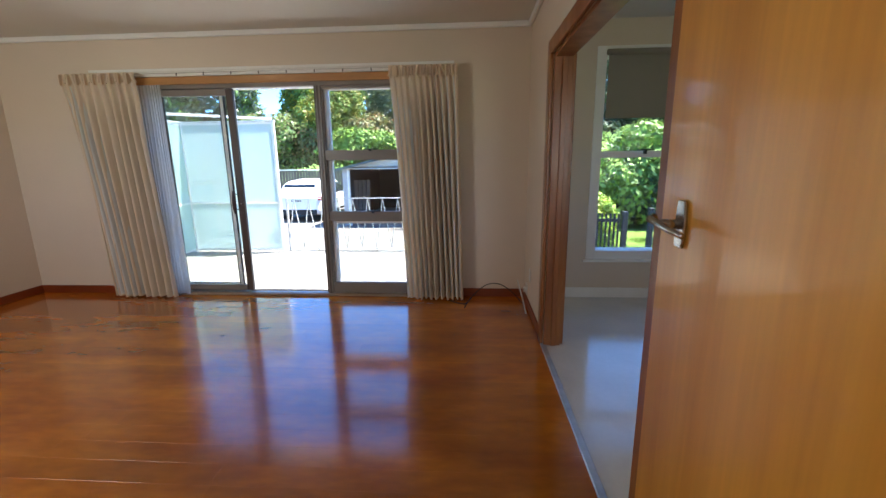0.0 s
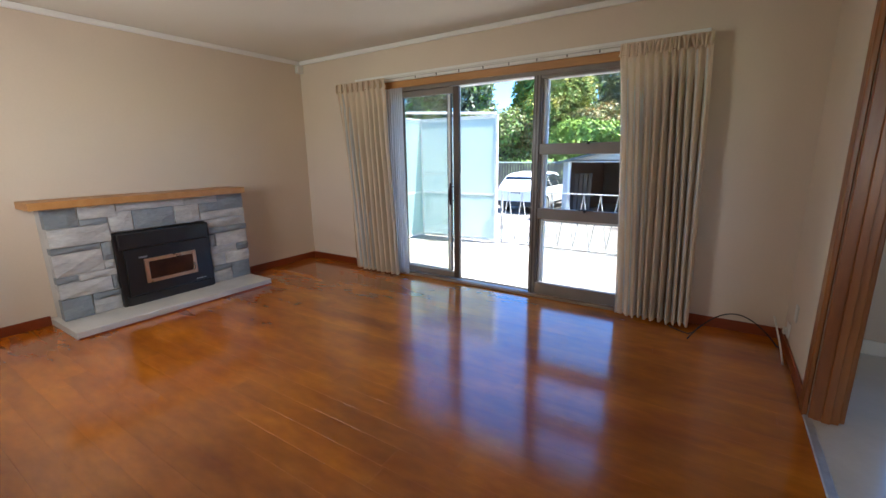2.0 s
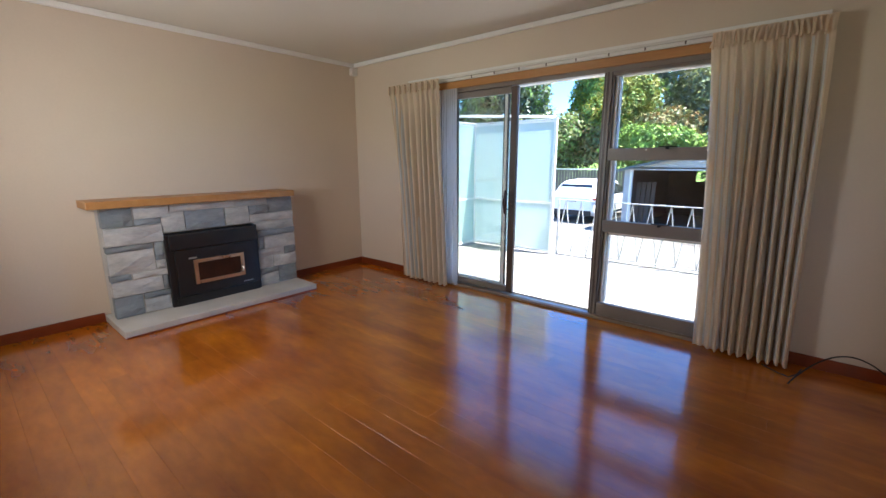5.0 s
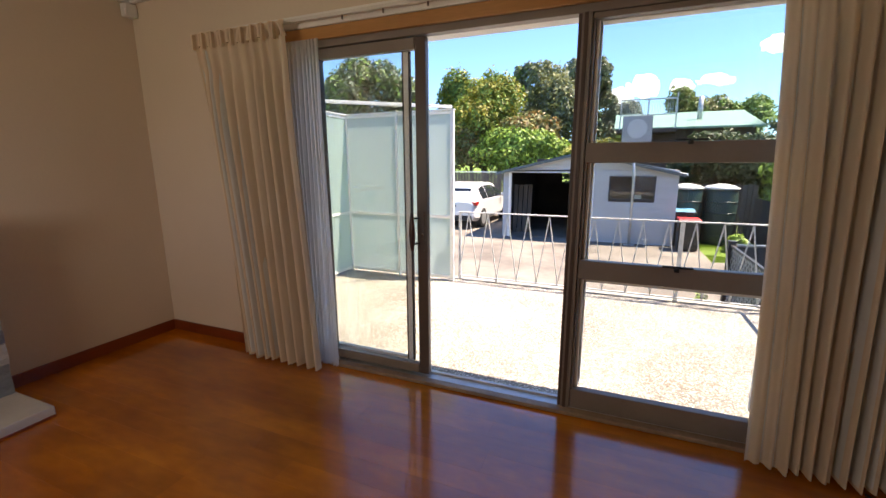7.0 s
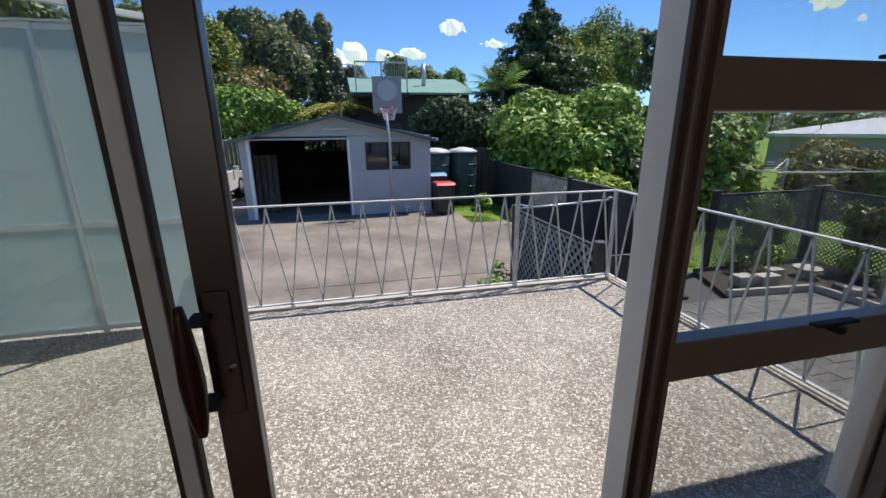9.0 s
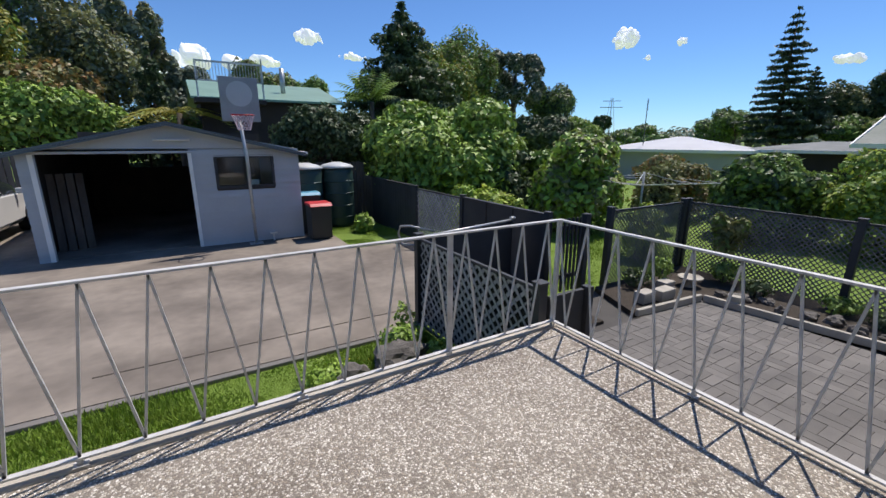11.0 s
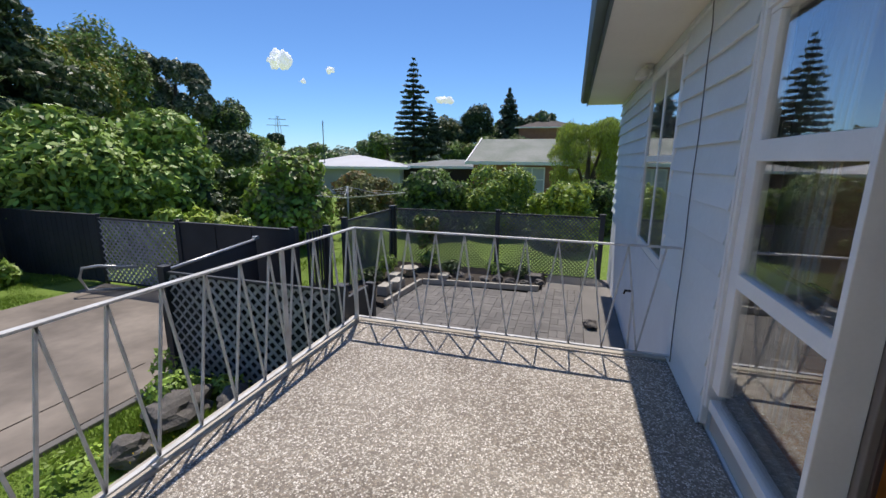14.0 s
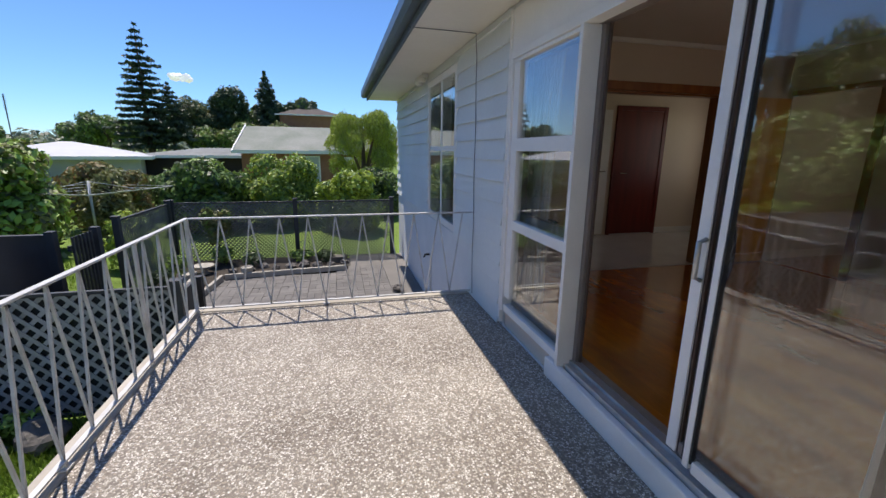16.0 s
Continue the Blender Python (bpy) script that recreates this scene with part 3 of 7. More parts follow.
ext = part("exterior_wall_backing", boxes(((-6.5, YO - 0.029, -1.05), (WX0, YO - 0.012, 2.42)), ((WX1, YO - 0.029, -1.05), (KX0, YO - 0.012, 2.42)),
     ((KX1, YO - 0.029, -1.05), (6.45, YO - 0.012, 2.42)), ((KX0, YO - 0.029, -1.05), (KX1, YO - 0.012, KZ0)), ((KX0, YO - 0.029, KZ1), (KX1, YO - 0.012, 2.42)),
     ((WX0, YO - 0.029, -1.05), (WX1, YO - 0.012, -0.15)), ((WX0, YO - 0.029, WZ1), (WX1, YO - 0.012, 2.42)),
     ((6.43, -4.0, -1.05), (6.45, YO - 0.012, 2.42))), M["base"], kind="structure")
part("base_cladding", boxes(((0.975, YO - 0.010, -1.05), (6.46, YO + 0.004, 0.36))), M["base"], kind="structure")
part("soffit", box((-6.8, YO - 0.01, 2.42), (6.70, 4.86, 2.435)), M["soffit"], kind="structure")
part("house_roof", prism([(4.98, 2.60), (4.98, 2.64), (-0.2, 4.2), (-5.4, 2.64), (-5.4, 2.60)], 0, -6.9, 6.75), M["roofing"], kind="structure")
part("fascia_board", box((-6.8, 4.862, 2.40), (6.72, 4.885, 2.60)), M["gutter"], kind="structure")
part("gutter", prism([(4.886, 2.46), (4.97, 2.45), (5.0, 2.50), (5.0, 2.60), (4.985, 2.60), (4.985, 2.51), (4.96, 2.475), (4.90, 2.475), (4.886, 2.60)], 0, -6.9, 6.75), M["gutter"], kind="structure")
part("bargeboard", box((6.70, -4, 2.42), (6.725, 4.86, 2.62)), M["gutter"], kind="structure")

# terrace and ground
part("terrace", box((-4.31, YO - 0.005, GZ - 0.05), (0.90, 6.86, TZ)), M["aggregate"], kind="structure")
part("terrace_kerb_front", box((-4.36, 6.862, GZ - 0.05), (0.985, 6.985, TZ + 0.012)), M["kerb"], kind="structure", bevel=0.012)
part("terrace_kerb_side", box((0.902, YO, GZ - 0.05), (0.985, 6.86, TZ + 0.012)), M["kerb"], kind="structure", bevel=0.012)


def ground_sheet():
    bm = bmesh.new()
    bmesh.ops.create_grid(bm, x_segments=60, y_segments=60, size=1.0)
    for v in bm.verts:
        x, y = v.co.x, v.co.y
        v.co.x = math.copysign(abs(x) ** 3 * 900, x) + 2 * x
        v.co.y = math.copysign(abs(y) ** 3 * 900, y) + 2 * y
        d = math.hypot(v.co.x, v.co.y)
        k = min(max((d - 45) / 60, 0), 1)
        v.co.z = -1.06 + k * 2.2 * (0.5 + noise.noise(v.co * 0.012)) + min(max((d - 110) / 400, 0), 1) * 6
    return bm


part("ground", ground_sheet(), M["grass"], kind="structure", smooth=True)
for a_, b_ in (((-16, 9.08, -1.10), (0.86, 9.5, GZ)), ((-16, 9.5, -1.10), (2.95, 13.3, GZ)), ((-16, 13.3, -1.10), (1.42, 32, GZ))):
    part("driveway", box(a_, b_), M["concrete"], kind="structure")
part("lawn_patch", box((1.422, 13.302, -1.10), (3.0, 16.8, -1.012)), M["grass"], kind="structure")
part("driveway_edge", box((-16, 8.99, -1.10), (0.86, 9.076, -1.004)), M["strip"], kind="structure", bevel=0.01)
part("patio_bed", box((0.99, YO + 0.006, -1.10), (6.3, 8.9, -1.045)), M["joint"], kind="structure")
part("side_path", box((0.99, YO + 0.008, -1.08), (6.3, 4.75, -0.998)), M["strip"], kind="structure", bevel=0.01)
part("end_path", box((5.35, 4.756, -1.08), (6.3, 5.4, -0.999)), M["strip"], kind="structure", bevel=0.01)
# Ground behind the lattice screen, in the same dark colour as the soil.
part("back_bed", box((0.99, 7.95, -1.08), (3.0, 9.49, -1.0)), M["soil"], kind="structure", bevel=0.01)


# ---- windows and doors of the terrace wall ----
def sliding_window():
    w = tagged(new("window_1"), kind="structure")
    w.location = (0, YI, 0)
    inn, out = (YI + 0.0, YI + 0.055), (YI + 0.057, YO + 0.02)
    for nm, ys, mt in (("window_frame", inn, M["bronze"]), ("window_frame_outer", out, M["white"])):
        y0, y1 = ys
        part(nm, boxes(((WX0, y0, 0.0), (WX0 + 0.05, y1, WZ1)), ((WX1 - 0.035, y0, 0.0), (WX1, y1, WZ1)),
                       ((WX0 + 0.05, y0, WZ1 - 0.05), (WX1 - 0.035, y1, WZ1))), mt, w, bevel=0.003)
    # fixed lite
    part("mullion", box((-0.982, YI - 0.01, 0.0), (-0.936, YI + 0.036, WZ1 - 0.05)), M["bronze"], w, bevel=0.003)
    part("mullion_outer", boxes(((-0.952, YI + 0.038, -0.02), (-0.922, YO + 0.022, WZ1 - 0.05)), ((-0.920, YI + 0.038, 0.0), (-0.902, YO + 0.012, WZ1 - 0.05))), M["white"], w, bevel=0.003)
    part("mullion_channel", boxes(((-0.972, YI - 0.0145, 0.0), (-0.954, YI - 0.0105, WZ1 - 0.05)), ((-0.9995, YI + 0.0, 0.02), (-0.983, YI + 0.016, WZ1 - 0.05))), M["darkbronze"], w, bevel=0.002)
    for n, (y0, y1, mt) in enumerate(((YI + 0.004, YI + 0.052, M["bronze"]), (YI + 0.066, YO + 0.006, M["white"]))):
        a, b = (-0.934 if n == 0 else -0.900), WX1 - 0.037
        part("lite_rail", box((a, y0, 0.0), (b, y1, 0.13 if n == 0 else 0.06)), mt, w, bevel=0.004)
        part("lite_rail", box((a, y0, 0.757 if n == 0 else 0.728), (b, y1, 0.855 if n == 0 else 0.802)), mt, w, bevel=0.004)
        part("lite_rail", box((a, y0, 1.346), (b, y1, 1.442)), mt, w, bevel=0.004)
        part("lite_rail", box((a, y0, 1.998), (b, y1, WZ1 - 0.052)), mt, w, bevel=0.004)
        part("lite_stile", box((b - (0.075 if n == 0 else 0.105), y0 + 0.002, 0.132), (b, y1 - 0.002, 1.996)), mt, w, bevel=0.004)
        part("lite_stile", box((a + 0.001, y0 + 0.002, 0.132), (a + (0.012 if n == 0 else 0.006), y1 - 0.002, 1.996)), mt, w, bevel=0.004)
    for z0, z1 in ((0.06, 0.728), (0.802, 1.346), (1.442, 1.998)):
        g = part("pane", box((-0.897, YI + 0.108, z0 - 0.004), (WX1 - 0.14, YI + 0.114, z1 + 0.004)), M["glass"], w)
        g.visible_shadow = False
    for z in (0.857, 1.444):
        bm = bmesh.new()
        bx(bm, (-0.55, YI - 0.02, z), (-0.42, YI + 0.004, z + 0.008))
        bx(bm, (-0.50, YI - 0.034, z - 0.016), (-0.48, YI + 0.0, z + 0.003))
        part("window_latch", bm, M["rubber"], w, "black window latch", bevel=0.003)
    # outer fixed panel
    y0, y1 = YI + 0.075, YI + 0.105
    part("fixed_stile", boxes(((-1.962, y0, 0.05), (-1.932, y1, WZ1 - 0.05))), M["white"], w, "grey and white fixed stile", bevel=0.003)
    part("fixed_gasket", boxes(((-1.972, y0 + 0.003, 0.08), (-1.963, y1 - 0.003, WZ1 - 0.08)), ((-1.931, y0 + 0.004, 0.08), (-1.923, y1 - 0.004, WZ1 - 0.08))), M["rubber"], w)
    part("fixed_rail", boxes(((WX0 + 0.05, y0, 0.045), (-1.980, y1, 0.10)), ((WX0 + 0.05, y0, WZ1 - 0.10), (-1.980, y1, WZ1 - 0.052))), M["white"], w, bevel=0.003)
    g = part("pane", box((WX0 + 0.05, y0 + 0.012, 0.10), (-1.980, y0 + 0.018, WZ1 - 0.10)), M["glass"], w)
    g.visible_shadow = False
    # head trims
    part("head_trim", box((WX0 - 0.05, YI - 0.028, 2.062), (WX1 + 0.05, YI - 0.001, 2.130)), M["honey"], w, "honey wood head trim", bevel=0.004)
    part("pelmet_board", box((-3.15, YI - 0.03, 2.133), (0.31, YI - 0.001, 2.205)), M["white"], w, "cream pelmet board", bevel=0.004)
    part("window_sill", box((WX0, YI - 0.055, 0.001), (WX1, YI - 0.003, 0.024)), M["darksill"], w, bevel=0.004)
    bm = boxes(((WX0, YI - 0.002, -0.02), (WX1, YI + 0.06, 0.022)), ((WX0, YI + 0.061, -0.02), (-0.99, YI + 0.066, 0.035)), ((WX0, YI + 0.067, -0.02), (-0.99, YI + 0.11, 0.018)))
    part("door_track", bm, M["steel"], w, "worn aluminium door track", bevel=0.002)
    part("door_sill", box((WX0 - 0.03, YI + 0.112, TZ + 0.001), (-0.80, YO + 0.03, -0.012)), M["white"], w, "painted outer sill", bevel=0.01)
    part("outer_architrave", boxes(((WX1 + 0.002, YO - 0.01, -0.12), (WX1 + 0.034, YO + 0.024, WZ1 + 0.30)), ((WX0 - 0.08, YO - 0.01, -0.12), (WX0 - 0.002, YO + 0.03, WZ1 + 0.20)),
         ((WX0 - 0.001, YO - 0.01, WZ1 + 0.002), (WX1, YO + 0.012, WZ1 + 0.30))), M["white"], w, bevel=0.004)


sliding_window()

slider = thing("sliding_door", (-2.0, YI + 0.03, 0.0), "open sliding glass door leaf with dark brown inner frame", "door")
sy0, sy1 = YI + 0.012, YI + 0.046
part("stile", box((-1.857, sy0, 0.035), (-1.790, sy1, 2.02)), M["darkbronze"], slider, bevel=0.004)
part("stile_outer", box((-1.847, sy1 + 0.001, 0.035), (-1.792, sy1 + 0.012, 2.02)), M["white"], slider, "white outer face of stile", bevel=0.003)
part("stile", box((-2.56, sy0, 0.035), (-2.50, sy1 + 0.01, 2.02)), M["darkbronze"], slider, bevel=0.004)
part("rail", box((-2.498, sy0, 0.035), (-1.859, sy1 + 0.01, 0.095)), M["bronze"], slider, bevel=0.004)
part("rail", box((-2.498, sy0, 1.96), (-1.859, sy1 + 0.01, 2.02)), M["bronze"], slider, bevel=0.004)
g = part("pane", box((-2.50, sy0 + 0.016, 0.09), (-1.857, sy0 + 0.022, 1.965)), M["glass"], slider)
g.visible_shadow = False
grip = bmesh.new()
gz = [0.84, 0.865, 0.90, 0.94, 0.98, 1.02, 1.05, 1.068]
gr = [0.008, 0.013, 0.018, 0.020, 0.018, 0.014, 0.010, 0.007]
rings = [[grip.verts.new((-1.864 + k * math.cos(a * math.pi / 6), sy0 - 0.054 + 0.8 * k * math.sin(a * math.pi / 6), z)) for a in range(12)] for z, k in zip(gz, gr)]
for lo, hi in zip(rings, rings[1:]):
    for a in range(12):
        grip.faces.new((lo[a], lo[(a + 1) % 12], hi[(a + 1) % 12], hi[a]))
grip.faces.new(rings[0][::-1])
grip.faces.new(rings[-1])
part("handle", grip, M["grip"], slider, "dark red-brown pull grip", smooth=True)
part("handle_arm", boxes(((-1.864, sy0 - 0.05, 0.878), (-1.836, sy0 - 0.001, 0.886)), ((-1.864, sy0 - 0.05, 1.028), (-1.836, sy0 - 0.001, 1.036))), M["rubber"], slider, bevel=0.003)
part("handle_plate", box((-1.847, sy0 - 0.008, 0.84), (-1.807, sy0 - 0.001, 1.07)), M["darkbronze"], slider, bevel=0.003)
part("lock_knob", tube(bmesh.new(), [(-1.817, sy0 - 0.001, 0.935), (-1.817, sy0 - 0.016, 0.935)], 0.007, 10), M["chrome"], slider, smooth=True)
part("outer_handle", tube(bmesh.new(), [(-1.838, sy1 + 0.012, 0.84), (-1.838, sy1 + 0.045, 0.85), (-1.838, sy1 + 0.045, 1.00), (-1.838, sy1 + 0.012, 1.01)], 0.011, 8), M["steel"], slider, "grey outer pull", smooth=True)

# kitchen window
kw = tagged(new("window_2"), kind="structure")
kw.location = (0, YO, 0)
for nm, y0, y1, e in (("window_frame", YI - 0.012, YI + 0.05, 0.055), ("window_frame_outer", YI + 0.052, YO + 0.022, 0.05)):
    part(nm, boxes(((KX0 - e, y0, KZ0 - e), (KX0 + 0.03, y1, KZ1 + e)), ((KX1 - 0.03, y0, KZ0 - e), (KX1 + e, y1, KZ1 + e)),
                   ((KX0 + 0.03, y0, KZ0 - e), (KX1 - 0.03, y1, KZ0 + 0.03)), ((KX0 + 0.03, y0, KZ1 - 0.03), (KX1 - 0.03, y1, KZ1 + e))), M["white"], kw, bevel=0.004)
part("mullion", box((2.30, YI + 0.012, KZ0 + 0.03), (2.36, YO + 0.012, KZ1 - 0.03)), M["white"], kw, bevel=0.003)
part("transom", boxes(((KX0 + 0.03, YI + 0.016, 1.34), (2.298, YO + 0.010, 1.40)), ((2.362, YI + 0.016, 1.34), (KX1 - 0.03, YO + 0.010, 1.40))), M["white"], kw, bevel=0.003)
for a, b in ((KX0 + 0.03, 2.30), (2.36, KX1 - 0.03)):
    for c, d in ((KZ0 + 0.03, 1.34), (1.40, KZ1 - 0.03)):
        g = part("pane", box((a, YO + 0.000, c), (b, YO + 0.006, d)), M["glass"], kw)
        g.visible_shadow = False
part("window_latch", boxes(((1.98, YI - 0.012, 1.402), (2.12, YI + 0.014, 1.414)), ((2.03, YI - 0.03, 1.37), (2.05, YI + 0.01, 1.404))), M["rubber"], kw, "black window latch")
part("window_sill", box((KX0 - 0.09, YI - 0.06, KZ0 - 0.075), (KX1 + 0.09, YI - 0.013, KZ0 - 0.053)), M["white"], kw, bevel=0.006)

blind = thing("roller_blind", (2.35, YI - 0.045, KZ1 + 0.02), "half-drawn taupe roller blind over the kitchen window", "blind")
part("roller", tube(bmesh.new(), [(KX0 + 0.02, YI - 0.045, KZ1 - 0.005), (KX1 - 0.02, YI - 0.045, KZ1 - 0.005)], 0.025, 14), M["blind"], blind, smooth=True)
part("blind_cloth", box((KX0 + 0.04, YI - 0.024, 1.70), (KX1 - 0.04, YI - 0.022, KZ1)), M["blind"], blind)
part("bottom_rail", box((KX0 + 0.04, YI - 0.028, 1.685), (KX1 - 0.04, YI - 0.018, 1.705)), M["blind"], blind, bevel=0.003)
bm = bmesh.new()
tube(bm, [(2.42 + 0.03 * math.cos(a * math.pi / 8), YI - 0.03, 1.63 + 0.03 * math.sin(a * math.pi / 8)) for a in range(17)], 0.005, 6)
part("pull_ring", bm, M["darkbronze"], blind, "brown pull ring", smooth=True)

# cased opening, skirting, cornice
for a_, b_ in (((0.965, 2.998, 0.0), (0.989, 3.09, 2.09)), ((0.965, 1.18, 0.0), (0.989, 1.272, 2.09)), ((0.965, 1.272, 1.998), (0.989, 2.998, 2.09))):
    part("casing_living", box(a_, b_), M["casing"], kind="structure", bevel=0.006)
for a_, b_ in (((1.111, 2.998, 0.0), (1.135, 3.09, 2.09)), ((1.111, 1.18, 0.0), (1.135, 1.272, 2.09)), ((1.111, 1.272, 1.998), (1.135, 2.998, 2.09))):
    part("casing_kitchen", box(a_, b_), M["casing"], kind="structure", bevel=0.006)
for a_, b_ in (((0.991, 2.975, 0.0), (1.109, 2.998, 1.998)), ((0.991, 1.272, 0.0), (1.109, 1.295, 1.998)), ((0.991, 1.295, 1.975), (1.109, 2.975, 1.998)),
     ((1.04, 2.962, 0.0), (1.075, 2.974, 1.975))):
    part("jamb_lining", box(a_, b_), M["casing"], kind="structure", bevel=0.003)
SK = 0.082
part("baseboard", boxes(((-4.118, 3.0, 0.0), (-4.102, YI - 0.003, SK)), ((-4.118, 0.282, 0.0), (-4.102, 1.30, SK)), ((-4.10, YI - 0.018, 0.0), (WX0 - 0.01, YI - 0.002, SK)),
     ((WX1 + 0.01, YI - 0.018, 0.0), (0.97, YI - 0.002, SK)), ((0.972, 3.092, 0.0), (0.988, YI - 0.003, SK)), ((0.972, 0.282, 0.0), (0.988, 1.178, SK)), ((-4.10, 0.282, 0.0), (-0.032, 0.298, SK))), M["stain"], kind="structure", bevel=0.004)
part("kitchen_baseboard", boxes(((1.13, YI - 0.016, 0.0), (4.49, YI - 0.002, 0.10)), ((1.113, 3.092, 0.0), (1.127, YI - 0.018, 0.10)), ((2.884, -0.59, 0.0), (2.898, 0.31, 0.10))), M["white"], kind="structure", bevel=0.004)
part("cornice", boxes(((-4.118, 0.282, 2.468), (-4.082, YI - 0.003, 2.514)), ((-4.08, YI - 0.036, 2.468), (0.985, YI - 0.002, 2.514)), ((0.954, 0.282, 2.468), (0.988, YI - 0.038, 2.514)),
     ((-4.08, 0.282, 2.468), (0.952, 0.316, 2.514))), M["white"], kind="structure", bevel=0.008)
for a_, b_ in (((-0.03, 0.282, 0), (0.048, 0.302, 2.08)), ((0.048, 0.282, 2.022), (0.932, 0.302, 2.08)), ((0.05, 0.18, 0), (0.07, 0.28, 2.02))):
    part("hall_casing", box(a_, b_), M["casing"], kind="structure", bevel=0.004)

kd = thing("kitchen_door", (2.88, 0.78, 0), "closed dark red wooden door in the kitchen wall", "door")
part("leaf", box((2.872, 0.385, 0.015), (2.896, 1.185, 2.0)), M["red_door"], kd, bevel=0.004)
part("door_frame", boxes(((2.862, 0.31, 0), (2.897, 0.383, 2.07)), ((2.862, 1.187, 0), (2.897, 1.25, 2.07)), ((2.862, 0.383, 2.002), (2.897, 1.187, 2.07))), M["red_door"], kd, bevel=0.004)
part("threshold", box((2.85, 0.385, 0.001), (2.897, 1.185, 0.013)), M["steel"], kd)
part("handle", tube(bmesh.new(), [(2.87, 1.11, 1.02), (2.84, 1.11, 1.02), (2.835, 1.10, 1.02), (2.835, 1.0, 1.02)], 0.009, 8), M["chrome"], kd, smooth=True)
wd = thing("white_door", (2.88, 1.75, 0), "white painted kitchen door with a lever handle", "door")
part("leaf", box((2.868, 1.33, 0.015), (2.896, 2.07, 2.0)), M["white"], wd, bevel=0.004)
part("panel", box((2.862, 1.42, 0.2), (2.8675, 1.98, 0.85)), M["white"], wd, bevel=0.003)
part("handle", tube(bmesh.new(), [(2.868, 1.40, 1.05), (2.838, 1.40, 1.05), (2.835, 1.41, 1.05), (2.835, 1.51, 1.05)], 0.009, 8), M["chrome"], wd, smooth=True)

# hall door leaf, open along the east wall
dl = thing("hall_door", (0.932, 0.305, 0.0), "open varnished honey-brown flush door with a chrome lever", "door")
leaf_x, edge_y, HZ = 0.915, 1.115, 1.20
part("leaf", box((leaf_x, 0.310, 0.012), (leaf_x + 0.038, edge_y, 1.99)), M["door"], dl, bevel=0.003)
bm = prism([(1.010 + 0.021 * math.cos(a * math.pi / 12) , HZ + 0.052 * max(-1, min(1, 1.5 * math.sin(a * math.pi / 12)))) for a in range(24)], 0, leaf_x - 0.009, leaf_x - 0.001)
part("handle_plate", bm, M["chrome"], dl, "rounded chrome handle plate", bevel=0.003)
part("lever", tube(bmesh.new(), [(leaf_x - 0.03, 1.090, HZ + 0.004), (leaf_x - 0.045, 1.070, HZ + 0.003), (leaf_x - 0.05, 1.010, HZ), (leaf_x - 0.05, 0.965, HZ - 0.005), (leaf_x - 0.046, 0.915, HZ - 0.010)], 0.0105, 10, r_end=0.006), M["chrome"], dl, "curved chrome lever", smooth=True)
part("spindle", tube(bmesh.new(), [(leaf_x - 0.008, 1.010, HZ), (leaf_x - 0.048, 1.010, HZ)], 0.011, 12), M["chrome"], dl, smooth=True)
part("lever", tube(bmesh.new(), [(leaf_x + 0.04, 1.010, HZ), (leaf_x + 0.085, 1.010, HZ), (leaf_x + 0.088, 1.055, HZ), (leaf_x + 0.085, 1.105, HZ - 0.006)], 0.0095, 10, r_end=0.006), M["chrome"], dl, "curved chrome lever", smooth=True)


# ---- curtains ----
def curtain(x0, x1, y, z0, z1, folds, depth, seed, flat=0.0, flare=(0.0, 0.0)):
    rnd = random.Random(seed)
    bm = bmesh.new()
    nx, nz = folds * 10, 16
    ph = [rnd.uniform(-0.5, 0.5) for _ in range(folds + 2)]
    amp = [rnd.uniform(0.7, 1.25) for _ in range(folds + 2)]
    grid = []
    for j in range(nz + 1):
        t = j / nz
        row = []
        for i in range(nx + 1):
            s = i / nx
            k = s * folds
            n = min(int(k), folds)
            a = depth * amp[n] * (0.45 + 0.55 * min(1, (1 - t) * 3.0 + 0.2)) * (0.35 if s < flat else 1)
            w = math.sin(2 * math.pi * k + ph[n] * 0.4 + 0.25 * math.sin(4 * (1 - t) + n))
            w = math.copysign(abs(w) ** 0.75, w)
            pinch = 1 if t < 0.93 else 0.55
            spread = 0.02 * (1 - t) * (s - 0.5) + (flare[0] * (1 - s) + flare[1] * s) * (1 - t) ** 0.8
            row.append(bm.verts.new((x0 + (x1 - x0) * s + spread + 0.006 * math.sin(3 * t + n), y + a * w * pinch, z0 + (z1 - z0) * t + 0.006 * math.sin(k * 2.1) * (1 - t))))
        grid.append(row)
    for a, b in zip(grid, grid[1:]):
        for i in range(nx):
            bm.faces.new((a[i], a[i + 1], b[i + 1], b[i]))
    return bm


